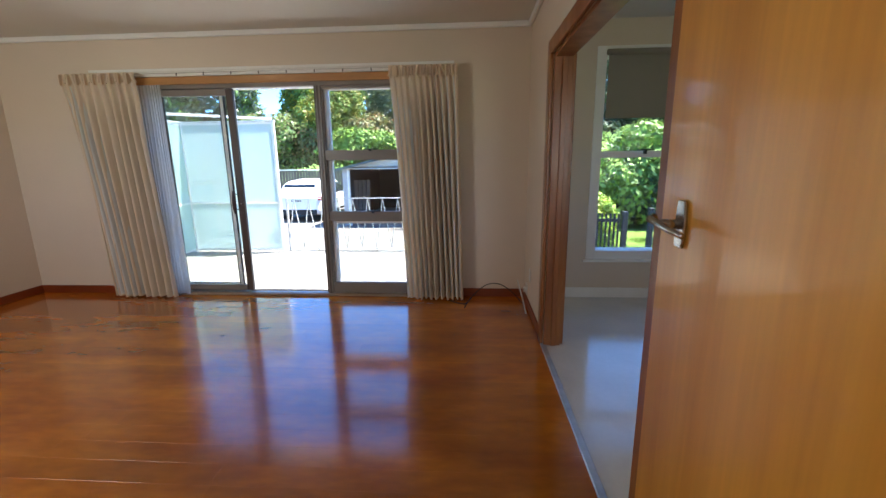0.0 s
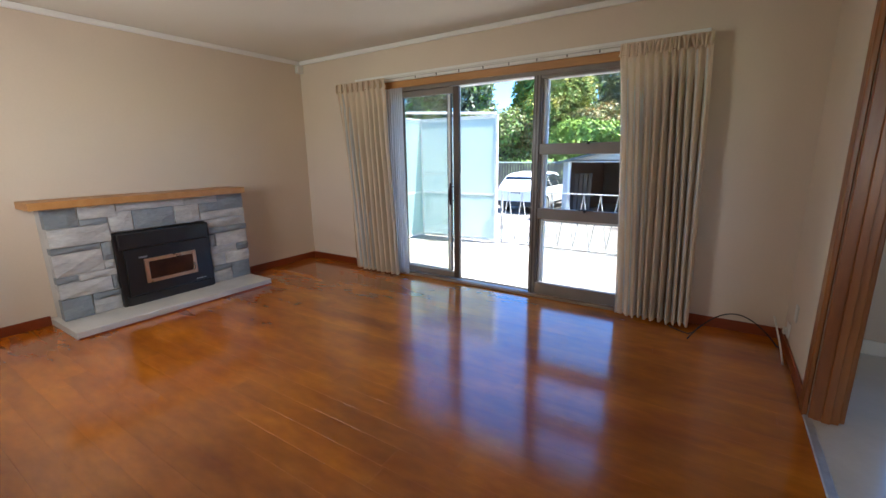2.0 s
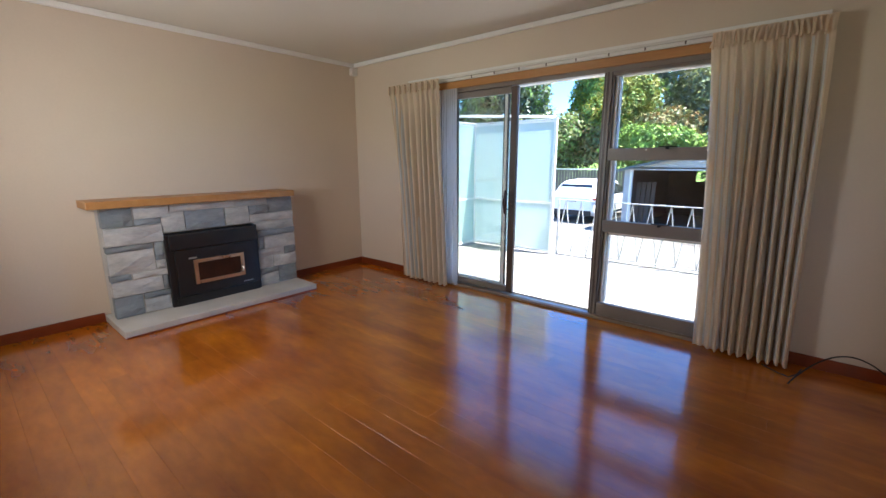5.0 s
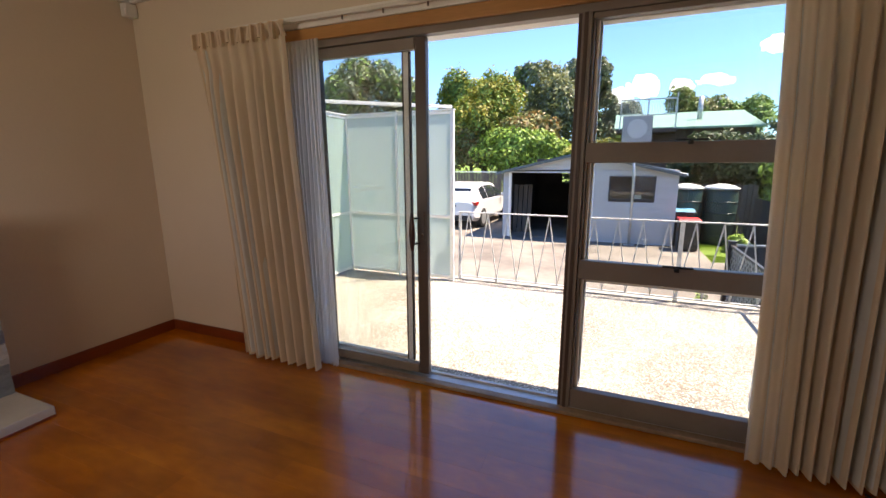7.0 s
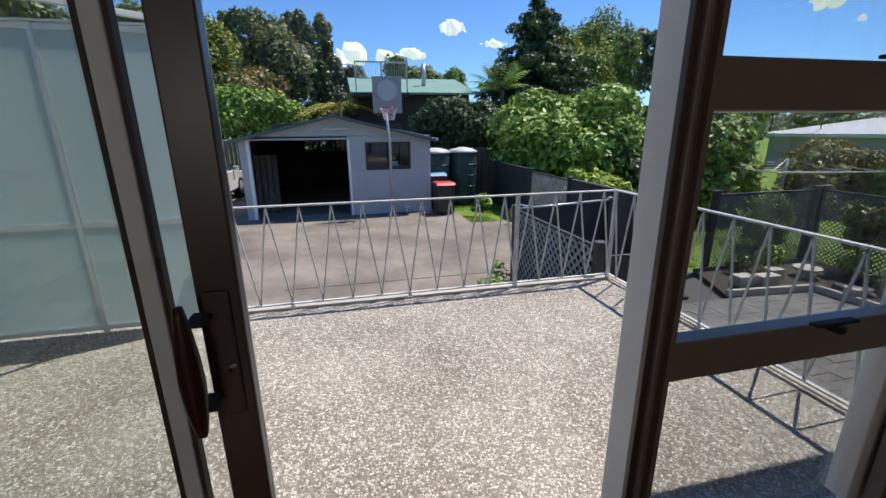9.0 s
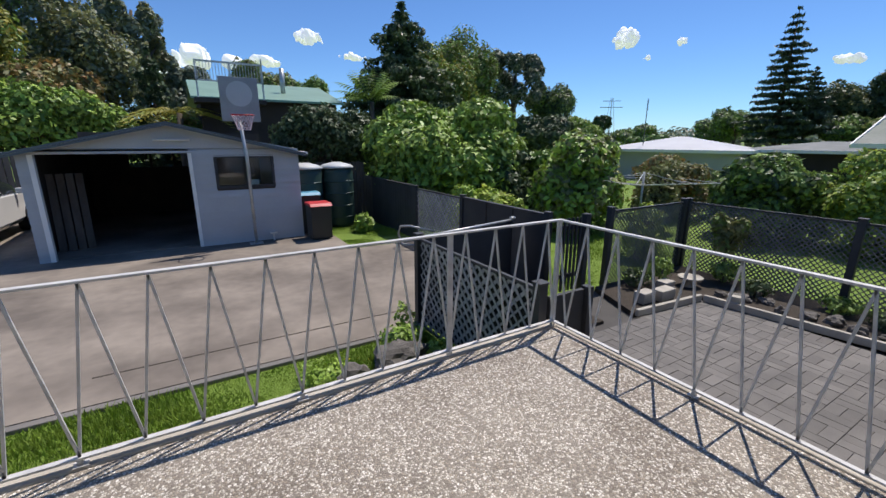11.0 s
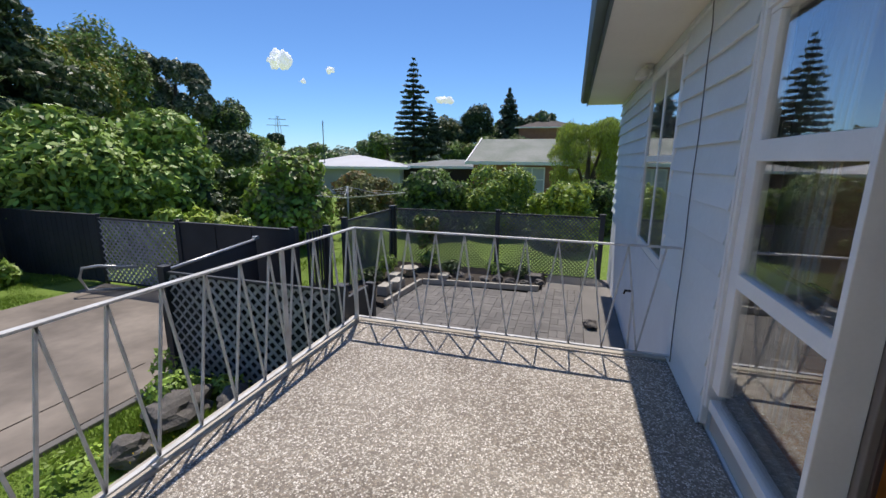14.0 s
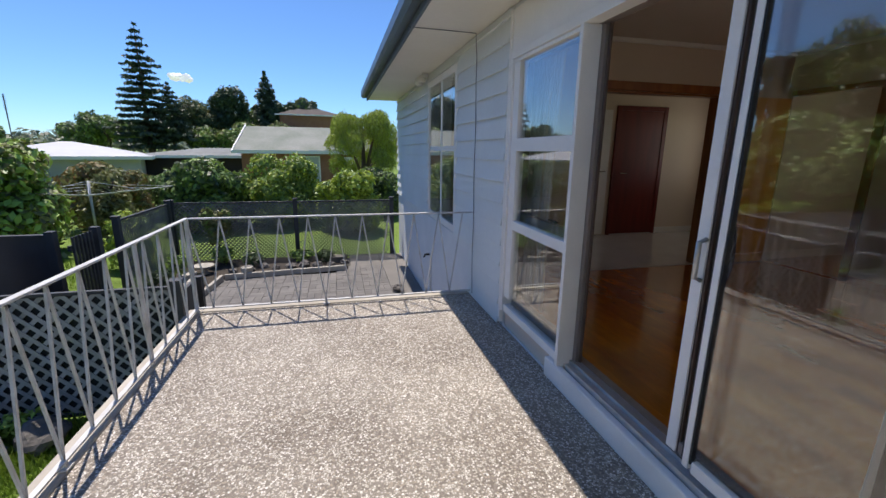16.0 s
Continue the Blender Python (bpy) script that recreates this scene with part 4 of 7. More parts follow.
for x0, x1, lab, sd, fl, n, fr in ((-3.33, -2.60, "cream pleated curtain drawn back beside the fireplace corner", 3, 0.0, 9, (0.19, 0.09)), (-0.265, 0.335, "cream pleated curtain drawn back at the fixed window", 5, 0.22, 11, (0.12, 0.05))):
    c = thing("curtain", ((x0 + x1) / 2, 3.97, 2.09), lab, "curtain", "curtains on the terrace window")
    part("drape", curtain(x0, x1, 3.955, 0.02, 2.07, n, 0.045, sd, fl, fr), M["curtain"], c, smooth=True)
    part("lining", curtain(x0 + 0.01, x1 - 0.01, 3.965, 0.035, 2.05, n, 0.045, sd, fl, fr), M["lining"], c, "white curtain lining", smooth=True)
    part("heading", curtain(x0, x1, 3.955, 2.065, 2.155, n, 0.028, sd, fl), M["curtain"], c, "pinch-pleated heading", smooth=True)
    for i in range(n):
        q = x0 + (x1 - x0) * (i + 0.25) / n
        part("pleat", box((q - 0.006, 3.915, 2.05), (q + 0.006, 3.942, 2.14)), M["curtain"], c, bevel=0.004)
sh = thing("sheer_curtain", (-2.42, 4.03, 2.0), "white net curtain gathered at the sliding door", "curtain")
part("net", curtain(-2.68, -2.42, 4.015, 0.03, 2.05, 9, 0.02, 9, 0.0, (0.05, 0.0)), M["sheer"], sh, smooth=True)
tr = thing("curtain_track", (-1.3, 4.05, 2.05), "white curtain track under the pelmet board", "curtain track")
part("track", box((-3.35, 4.005, 2.150), (0.34, 4.030, 2.168)), M["plastic"], tr, bevel=0.003)
for i in range(8):
    part("glider", tube(bmesh.new(), [(-2.25 + i * 0.26, 4.018, 2.149), (-2.25 + i * 0.26, 4.018, 2.128)], 0.005, 6), M["darkbronze"], tr)

# ---- fireplace ----
fp = thing("fireplace", (-4.11, 2.15, 0.0), "grey split-stone fireplace surround with a wooden mantel", "fireplace")
part("core", boxes(((-4.115, 1.345, 0.062), (-3.897, 1.75, 0.982)), ((-4.115, 2.555, 0.062), (-3.897, 2.975, 0.982)), ((-4.115, 1.752, 0.735), (-3.897, 2.553, 0.982))), M["mortar"], fp)
part("hearth_slab", box((-4.117, 1.30, 0.001), (-3.525, 2.995, 0.060)), M["hearth"], fp, "pale concrete hearth", bevel=0.006)
part("hearth_edge", box((-3.5245, 1.31, 0.0005), (-3.515, 2.99, 0.012)), M["stain"], fp)
part("mantel", box((-4.117, 1.245, 0.986), (-3.80, 2.975, 1.046)), M["honey"], fp, "varnished wooden mantel shelf", bevel=0.005)
rnd = random.Random(11)


def rough_block(y0, y1, z0, z1, x0, x1):
    bm = box((x0, y0, z0), (x1, y1, z1))
    bmesh.ops.subdivide_edges(bm, edges=bm.edges, cuts=2, use_grid_fill=True)
    for v in bm.verts:
        if v.co.x > x1 - 1e-4:
            n = noise.noise(Vector((v.co.y * 9, v.co.z * 13, x1 * 31)))
            v.co.x += 0.012 * n - (0.01 if min(v.co.y - y0, y1 - v.co.y, v.co.z - z0, z1 - v.co.z) < 1e-4 else 0)
            v.co.z += 0.003 * rnd.uniform(-1, 1)
    return bm



def stones(rows):
    """Stones given by their ends along the wall and their heights, each as a share of the surround, and whether they are dark."""
    for u0, u1, v0, v1, dark in rows:
        y0, y1 = 1.333 + 1.655 * u0, 1.333 + 1.655 * u1
        part("stone", rough_block(y0 + 0.004, y1 - 0.004, 0.984 - 0.922 * v1 + 0.003, 0.984 - 0.922 * v0 - 0.003, -3.96, -3.872 + rnd.uniform(-0.010, 0.012)),
             M["stone_dark" if dark else "stone"], fp, "dark blue-grey stone" if dark else "")


stones(((0, .13, 0, .175, 1), (.13, .29, 0, .115, 0), (.13, .25, .115, .175, 1), (.25, .36, .075, .265, 0), (.29, .63, 0, .075, 0), (.36, .57, .075, .265, 1), (.57, .71, .075, .265, 0),
        (.63, .83, 0, .075, 0), (.71, .83, .075, .175, 1), (.83, 1, 0, .175, 1), (.71, 1, .175, .265, 0)))
stones(((0, .25, .175, .34, 0), (0, .2, .34, .40, 1), (.2, .25, .34, .52, 1), (0, .2, .40, .60, 0), (0, .09, .60, .665, 1), (.09, .25, .60, .665, 0), (.2, .25, .52, .60, 0),
        (0, .22, .665, .805, 0), (.22, .25, .665, .805, 1), (0, .125, .805, 1, 1), (.125, .25, .805, .865, 1), (.125, .25, .865, 1, 0)))
stones(((.745, 1, .265, .36, 0), (.745, 1, .36, .43, 1), (.745, .79, .43, .58, 1), (.79, 1, .43, .58, 0), (.745, .92, .58, .67, 0), (.92, 1, .58, .67, 1), (.745, .84, .67, .80, 0),
        (.84, 1, .67, .80, 0), (.745, .87, .80, .865, 1), (.745, .87, .865, 1, 0), (.87, 1, .80, 1, 1)))

st = thing("wood_stove", (-3.85, 2.15, 0.061), "black inset wood burner with a brass-framed glass door", "stove")
SX = -3.845
part("surround_panel", box((-3.93, 1.745, 0.058), (SX - 0.012, 2.562, 0.721)), M["black"], st, bevel=0.006)
part("top_hood", box((SX - 0.011, 1.767, 0.578), (SX + 0.03, 2.540, 0.716)), M["black"], st, bevel=0.01)
part("front_plate", box((SX - 0.011, 1.799, 0.145), (SX + 0.012, 2.524, 0.575)), M["black"], st, bevel=0.006)
part("base_plate", box((SX - 0.011, 1.777, 0.060), (SX + 0.005, 2.540, 0.142)), M["black"], st, bevel=0.006)
dr = part("stove_door", boxes(((SX + 0.013, 1.938, 0.243), (SX + 0.032, 1.971, 0.470)), ((SX + 0.013, 2.358, 0.243), (SX + 0.032, 2.390, 0.470)), ((SX + 0.013, 1.971, 0.243), (SX + 0.032, 2.358, 0.273)), ((SX + 0.013, 1.971, 0.440), (SX + 0.032, 2.358, 0.470))), M["brass"], st, "brass door frame", bevel=0.003)
part("stove_glass", box((SX + 0.013, 1.971, 0.273), (SX + 0.022, 2.358, 0.440)), M["stoveglass"], st, "sooty door glass")
part("door_handle", tube(bmesh.new(), [(SX + 0.03, 2.336, 0.283), (SX + 0.065, 2.347, 0.292), (SX + 0.07, 2.352, 0.322), (SX + 0.06, 2.347, 0.356)], 0.008, 8), M["chrome"], st, "curved steel door handle", smooth=True)
part("badge", box((SX + 0.0125, 1.905, 0.482), (SX + 0.016, 1.972, 0.497)), M["steel"], st, "small metal badge")
for i in range(6):
    part("letter_bar", box((SX + 0.0125, 2.375 + i * 0.016, 0.168), (SX + 0.0145, 2.386 + i * 0.016, 0.180)), M["steel"], st)

# small things in the room
sn = thing("alarm_sensor", (-4.07, 4.05, 2.40), "small white alarm sensor in the ceiling corner", "sensor")
part("housing", prism([(-4.115, 4.095), (-4.045, 4.095), (-4.06, 4.03), (-4.115, 4.02)], 2, 2.37, 2.46), M["plastic"], sn, bevel=0.006)
part("lens", box((-4.07, 4.018, 2.38), (-4.057, 4.03, 2.42)), M["white"], sn, bevel=0.003)
so = thing("wall_socket", (0.9850, 3.88, 0.17), "white wall socket just above the skirting", "socket")
part("plate", box((0.9760, 3.84, 0.10), (0.9890, 3.92, 0.20)), M["plastic"], so, bevel=0.003)
part("plug", box((0.9520, 3.86, 0.12), (0.9755, 3.90, 0.165)), M["plastic"], so, bevel=0.005)
sp = thing("wall_plate", (0.9850, 3.72, 0.3), "blank white wall plate", "socket")
part("plate", box((0.9800, 3.68, 0.27), (0.9890, 3.75, 0.38)), M["plastic"], sp, bevel=0.003)
cb = []
for i in range(25):
    t = i / 24
    cb.append((0.40 + 0.56 * t, 3.72 + 0.20 * math.sin(math.pi * t) + 0.16 * t, 0.008 + 0.155 * math.sin(math.pi * min(t * 1.05, 1)) ** 0.8))
single("cable", tube(bmesh.new(), cb, 0.0045, 8), M["rubber"], "loose black cable looping up from the floor", "cable", smooth=True)
single("cable", tube(bmesh.new(), [(0.26, 3.93, 0.006), (0.34, 3.86, 0.006), (0.40, 3.83, 0.006), (0.44, 3.87, 0.02), (0.46, 3.90, 0.05)], 0.004, 8), M["rubber"], "short end of black cable lying on the boards", "cable", smooth=True)
single("white_rod", tube(bmesh.new(), [(0.945, 3.60, 0.008), (0.93, 3.75, 0.10), (0.90, 3.92, 0.22)], 0.006, 8), M["plastic"], "thin white plastic rod leaning by the socket", "rod", smooth=True)
ks = thing("kitchen_socket", (2.35, YI, 0.3), "white socket on the kitchen wall", "socket")
part("plate", box((2.25, YI - 0.010, 0.26), (2.33, YI - 0.001, 0.33)), M["plastic"], ks, bevel=0.003)

# ---- house outside ----
ew = tagged(new("exterior_wall"), kind="structure")
ew.location = (0, YO, 0)
BOARD_H = 0.178


def clad(x0, x1, z0, z1):
    z = z0
    while z < z1 - 0.02:
        h = min(BOARD_H, z1 - z)
        part("weatherboard", prism([(YO - 0.011, z + 0.008), (YO + 0.022, z + 0.008), (YO + 0.024, z), (YO + 0.034, z), (YO + 0.034, z + 0.006), (YO + 0.002, z + h + 0.014), (YO - 0.011, z + h + 0.014)], 0, x0, x1), M["boards"], ew)
        z += BOARD_H


clad(WX1 + 0.034, 0.972, -0.14, KZ0 - 0.06 + 0.0)
clad(0.974, 6.47, 0.362, KZ0 - 0.06)
clad(WX1 + 0.034, KX0 - 0.052, KZ0 - 0.06 + 0.0, 2.40)
clad(KX1 + 0.052, 6.47, KZ0 - 0.06 + 0.0, 2.40)
clad(KX0 - 0.052, KX1 + 0.052, KZ1 + 0.052, 2.40)
clad(-6.5, WX0 - 0.082, -0.14, 2.40)

wl = thing("security_light", (3.1, 4.3, 2.38), "white security floodlight under the soffit", "lamp")
part("mount", tube(bmesh.new(), [(3.1, 4.30, 2.418), (3.1, 4.30, 2.36)], 0.045, 14), M["plastic"], wl, smooth=True)
part("lamp_head", lathe([(0.03, -0.06), (0.062, -0.05), (0.065, 0.0), (0.035, 0.05)], (3.13, 4.38, 2.31), 14), M["plastic"], wl, smooth=True)
part("lamp_head", lathe([(0.03, -0.05), (0.052, -0.04), (0.055, 0.0), (0.03, 0.04)], (3.05, 4.36, 2.33), 14), M["plastic"], wl, smooth=True)
pts = [(0.86, 4.9, 2.412), (0.86, 4.6, 2.41), (0.86, 4.275, 2.405), (0.86, 4.27, 2.3)]
pts += [(0.835 - 0.004 * i + 0.012 * math.sin(i * 1.7), 4.268, 2.2 - i * 0.23) for i in range(11)]
single("wall_cable", tube(bmesh.new(), pts, 0.0038, 6), M["wire"], "grey cable running down the weatherboards", "cable", smooth=True)

# ---- terrace railing ----
RX, RY, R0, R1 = 0.885, 6.885, -0.098, 0.735
rl = thing("railing", (RX, RY, TZ), "cream-white steel terrace railing with zigzag bars", "railing")
part("top_rail", bar((-2.60, RY, R1), (RX + 0.018, RY, R1), 0.036, 0.014), M["rail"], rl, bevel=0.003)
part("top_rail", bar((RX, RY - 0.02, R1), (RX, YO + 0.02, R1), 0.036, 0.014), M["rail"], rl, bevel=0.003)
part("bottom_rail", bar((-2.60, RY, R0), (RX + 0.014, RY, R0), 0.03, 0.012), M["rail"], rl, bevel=0.002)
part("bottom_rail", bar((RX, RY - 0.016, R0), (RX, YO + 0.02, R0), 0.03, 0.012), M["rail"], rl, bevel=0.002)
part("post", bar((RX, RY, TZ), (RX, RY, R1 - 0.008), 0.03, 0.03), M["rail"], rl, bevel=0.002)
part("post", bar((-0.108, RY, TZ), (-0.108, RY, R1 - 0.008), 0.042, 0.014), M["rail"], rl, bevel=0.002)
part("post", bar((-2.60, RY, TZ), (-2.60, RY, R1 + 0.006), 0.03, 0.03), M["rail"], rl, bevel=0.002)
for sx in (-2.11, -1.11):
    part("foot_bracket", boxes(((sx - 0.012, RY - 0.012, TZ + 0.001), (sx + 0.012, RY + 0.012, R0 - 0.006)), ((sx - 0.03, RY - 0.025, TZ + 0.012), (sx + 0.03, RY + 0.025, TZ + 0.02))), M["rail"], rl, bevel=0.002)
for sy in (5.737,):
    part("foot_bracket", boxes(((RX - 0.012, sy - 0.012, TZ + 0.001), (RX + 0.012, sy + 0.012, R0 - 0.006)), ((RX - 0.025, sy - 0.03, TZ + 0.012), (RX + 0.025, sy + 0.03, TZ + 0.02))), M["rail"], rl, bevel=0.002)


def zigzag(along, fixed, start, stop, step, first):
    k = start
    up = first
    while abs(k - start) < abs(stop - start) - abs(step) / 3:
        a, b = k, k + step / 2
        za, zb = (R0 + 0.006, R1 - 0.008) if up else (R1 - 0.008, R0 + 0.006)
        pa, pb = ((a, fixed, za), (b, fixed, zb)) if along == "x" else ((fixed, a, za), (fixed, b, zb))
        part("baluster", bar(pa, pb, 0.012, 0.012), M["rail"], rl)
        k += step / 2
        up = not up


zigzag("x", RY, -0.108, RX - 0.02, 0.248, True)
zigzag("x", RY, -0.108, -2.60, -0.25, True)
zigzag("y", RX, 6.745, YO + 0.05, -0.251, True)
part("baluster", bar((RX, RY, R1 - 0.008), (RX, 6.745, R0 + 0.006), 0.012, 0.012), M["rail"], rl)

# ---- frosted privacy screen ----
ps = thing("privacy_screen", (-4.1, 6.8, TZ), "white-framed frosted privacy screen round the terrace corner", "screen")
SX0, SX1, SY = -4.20, -2.67, 6.785
for x in (SX0, -3.435, SX1):
    w = 0.045 if x != -3.435 else 0.03
    part("post", box((x - w / 2, SY - 0.022, TZ + 0.001), (x + w / 2, SY + 0.022, 1.965)), M["white"], ps, bevel=0.003)
for z in (TZ + 0.03, 0.66, 1.925):
    part("rail", boxes(((SX0 + 0.023, SY - 0.015, z), (-3.451, SY + 0.015, z + 0.035)), ((-3.419, SY - 0.015, z), (SX1 - 0.023, SY + 0.015, z + 0.035))), M["white"], ps, bevel=0.003)
    part("rail", boxes(((SX0 - 0.015, 5.602, z), (SX0 + 0.015, SY - 0.023, z + 0.035)), ((SX0 - 0.015, YO + 0.03, z), (SX0 + 0.015, 5.558, z + 0.035))), M["white"], ps, bevel=0.003)
for y in (5.58, YO + 0.05):
    part("post", box((SX0 - 0.022, y - 0.022, TZ + 0.001), (SX0 + 0.022, y + 0.022, 1.965)), M["white"], ps, bevel=0.003)
part("sheet", box((SX0 + 0.02, SY - 0.004, TZ + 0.05), (-3.445, SY + 0.004, 1.94)), M["frosted"], ps)
part("sheet", box((-3.425, SY - 0.004, TZ + 0.05), (SX1 - 0.02, SY + 0.004, 1.94)), M["frosted"], ps)
part("sheet", box((SX0 - 0.004, 5.60, TZ + 0.05), (SX0 + 0.004, SY - 0.02, 1.94)), M["frosted"], ps)
part("sheet", box((SX0 - 0.004, YO + 0.07, TZ + 0.05), (SX0 + 0.004, 5.56, 1.94)), M["frosted"], ps)
part("cap", box((SX0 - 0.03, YO + 0.03, 1.967), (SX0 + 0.03, SY + 0.03, 1.98)), M["white"], ps)
part("corner_brace", bar((SX0 + 0.02, 5.40, 2.0), (SX1, SY - 0.02, 2.0), 0.035, 0.035), M["white"], ps, "white bar across the screen corner", bevel=0.003)
part("cap", box((SX0 + 0.031, SY - 0.03, 1.967), (SX1 + 0.03, SY + 0.03, 1.98)), M["white"], ps)


# ---- lattice fences ----
def lattice(parent, along, fixed, a0, a1, z0, z1, pitch, width, mt, inward=1, jitter=0.0):
    """Two layers of slats at 45 degrees, clipped to the panel."""
    W, H = a1 - a0, z1 - z0
    for layer, s in ((0, 1), (1, -1)):
        off = (0.0035 if layer else -0.0035) * inward
        k = -H + pitch / 2
        while k < W:
            # line u = k + v (s=1) or mirrored
            v0, v1 = max(0, -k), min(H, W - k)
            if v1 - v0 > width:
                h = width * 0.95
                pts = [(k + v0 - h / 2, v0), (k + v0 + h / 2, v0), (k + v1 + h / 2, v1), (k + v1 - h / 2, v1)]
                pts = [(min(max(u, 0), W), v) for u, v in pts]
                if s < 0:
                    pts = [(W - u, v) for u, v in pts]
                q = [(a0 + u, z0 + v) for u, v in pts]
                axis = 1 if along == "x" else 0
                bm = prism(q, axis, fixed + off - 0.003, fixed + off + 0.003)
                part("slat", bm, mt, parent)
            k += pitch


def lattice_fence(name, label, along, fixed, a0, a1, z0, z1, posts, pitch, width, mt, pmt, group="", cap=0.04):
    at = (a0, fixed, z0) if along == "x" else (fixed, a0, z0)
    t = thing(name, at, label, "fence", group)

    def bb(u0, u1, d0, d1, c0, c1):
        return box((u0, d0, c0), (u1, d1, c1)) if along == "x" else box((d0, u0, c0), (d1, u1, c1))
    for p in posts:
        part("post", bb(p - 0.045, p + 0.045, fixed - 0.045, fixed + 0.045, GZ - 0.05, z1 + 0.06), pmt, t, bevel=0.004)
        part("post_cap", bb(p - 0.055, p + 0.055, fixed - 0.055, fixed + 0.055, z1 + 0.061, z1 + 0.08), pmt, t, bevel=0.004)
    edges = sorted(posts)
    for a, b in zip(edges, edges[1:]):
        part("top_rail", bb(a + 0.046, b - 0.046, fixed - cap / 2, fixed + cap / 2, z1 - 0.01, z1 + 0.02), pmt, t, bevel=0.003)
        part("bottom_rail", bb(a + 0.046, b - 0.046, fixed - cap / 2, fixed + cap / 2, z0 - 0.03, z0), pmt, t, bevel=0.003)
        lattice(t, along, fixed, a + 0.046, b - 0.046, z0, z1 - 0.01, pitch, width, mt)
    return t


lattice_fence("lattice_fence", "tall dark weathered diamond lattice fence along the patio bed", "y", 6.34, 4.42, 8.88, -1.0, 0.235, (4.42, 6.50, 8.88), 0.078, 0.032, M["lattice"], M["charcoal"], "lattice fences round the patio")
lattice_fence("lattice_fence", "dark weathered diamond lattice fence at the lawn end of the patio", "x", 8.90, 4.17, 6.25, -1.0, 0.235, (4.17, 6.22), 0.078, 0.032, M["lattice"], M["charcoal"], "lattice fences round the patio")
lattice_fence("lattice_screen", "dark weathered lattice screen between terrace and driveway", "y", 0.86, 7.02, 9.17, -1.0, 0.12, (7.02, 9.17), 0.128, 0.052, M["lattice_w"], M["charcoal"])
lattice_fence("lattice_fence", "dark lattice section of the boundary fence", "y", 3.02, 11.42, 13.38, -0.95, 0.22, (11.42, 13.38), 0.115, 0.058, M["lattice_w"], M["charcoal"])

# Added black sheet that stands in for the shade behind the slats.
sc = thing("dark_backing", (0.90, 8.1, -1.0), "black sheet added behind the lattice screen to darken its gaps", "cloth")
part("cloth", box((0.887, 7.07, -0.99), (0.892, 9.12, 0.10)), M["rubber"], sc)
bf = thing("board_fence", (3.0, 14.7, GZ), "charcoal vertical board fence beside the lawn", "fence")
for i in range(19):
    y = 13.44 + i * 0.14
    part("paling", box((2.99, y, GZ), (3.012 + 0.004 * (i % 2), y + 0.125, 0.27)), M["charcoal"], bf)
part("rail", box((3.02, 13.43, 0.05), (3.06, 16.1, 0.13)), M["charcoal"], bf)
part("cap", box((2.975, 13.43, 0.272), (3.04, 16.1, 0.295)), M["charcoal"], bf)
sf = thing("panel_fence", (3.02, 10.3, GZ), "solid charcoal fence panels ending at a post", "fence")
part("sheet", box((3.0, 9.16, GZ), (3.03, 11.37, 0.235)), M["charcoal"], sf)
part("cap", box((2.975, 9.16, 0.237), (3.055, 11.37, 0.262)), M["charcoal"], sf, bevel=0.004)
part("post", box((2.96, 9.06, GZ), (3.06, 9.158, 0.30)), M["charcoal"], sf, bevel=0.005)
for y in (9.9, 10.62):
    part("batten", box((2.985, y, GZ), (2.998, y + 0.05, 0.235)), M["charcoal"], sf)
pk = thing("picket_gate", (3.3, 8.95, GZ), "narrow charcoal picket gate standing at the lawn", "gate")
for i in range(6):
    part("picket", box((3.10 + i * 0.085, 8.93, GZ + 0.05), (3.135 + i * 0.085, 8.955, 0.20)), M["charcoal"], pk)
for z in (-0.75, 0.02):
    part("gate_rail", box((3.07, 8.957, z), (3.60, 8.99, z + 0.07)), M["charcoal"], pk)
part("gate_post", box((3.62, 8.90, GZ), (3.72, 9.0, 0.24)), M["charcoal"], pk, bevel=0.004)

dg = thing("driveway_gate", (1.8, 9.4, GZ), "charcoal sheet gate with a galvanised top pipe", "gate")
part("sheet", bar((0.93, 9.235, -0.41), (2.72, 9.60, -0.41), 0.03, 1.02), M["charcoal"], dg)
part("top_pipe", tube(bmesh.new(), [(0.90, 9.23, 0.12), (2.74, 9.605, 0.12)], 0.021, 10), M["steel"], dg, "galvanised top pipe", smooth=True)
part("latch", box((2.70, 9.57, 0.13), (2.78, 9.63, 0.17)), M["steel"], dg, bevel=0.004)
part("brace", tube(bmesh.new(), [(0.92, 9.23, -0.9), (0.92, 9.23, 0.15)], 0.025, 10), M["charcoal"], dg, smooth=True)
hp = thing("hoop_barrier", (2.6, 12.6, GZ), "galvanised pipe hoop beside the boundary fence", "barrier")
part("pipe", tube(bmesh.new(), [(2.88, 12.3, -0.58), (2.5, 12.72, -0.50), (2.36, 12.9, -0.53), (2.33, 12.95, -0.70), (2.4, 12.9, -0.93), (2.88, 12.4, -0.97)], 0.024, 8), M["steel"], hp, smooth=True)
dp = thing("low_fence", (1.1, 6.99, GZ), "short dark panel at the terrace corner", "fence")
part("panel", box((0.995, 7.03, GZ), (1.42, 7.07, 0.03)), M["charcoal"], dp, bevel=0.004)
part("post", box((1.43, 6.99, GZ), (1.50, 7.08, 0.05)), M["charcoal"], dp, bevel=0.004)

# ---- patio bed ----
be = thing("bed_edging", (4.9, 6.5, GZ), "pale timber edging round the patio bed", "edging")
part("board", bar((3.50, 7.82, -0.95), (4.86, 7.70, -0.95), 0.06, 0.10), M["edging"], be, bevel=0.008)
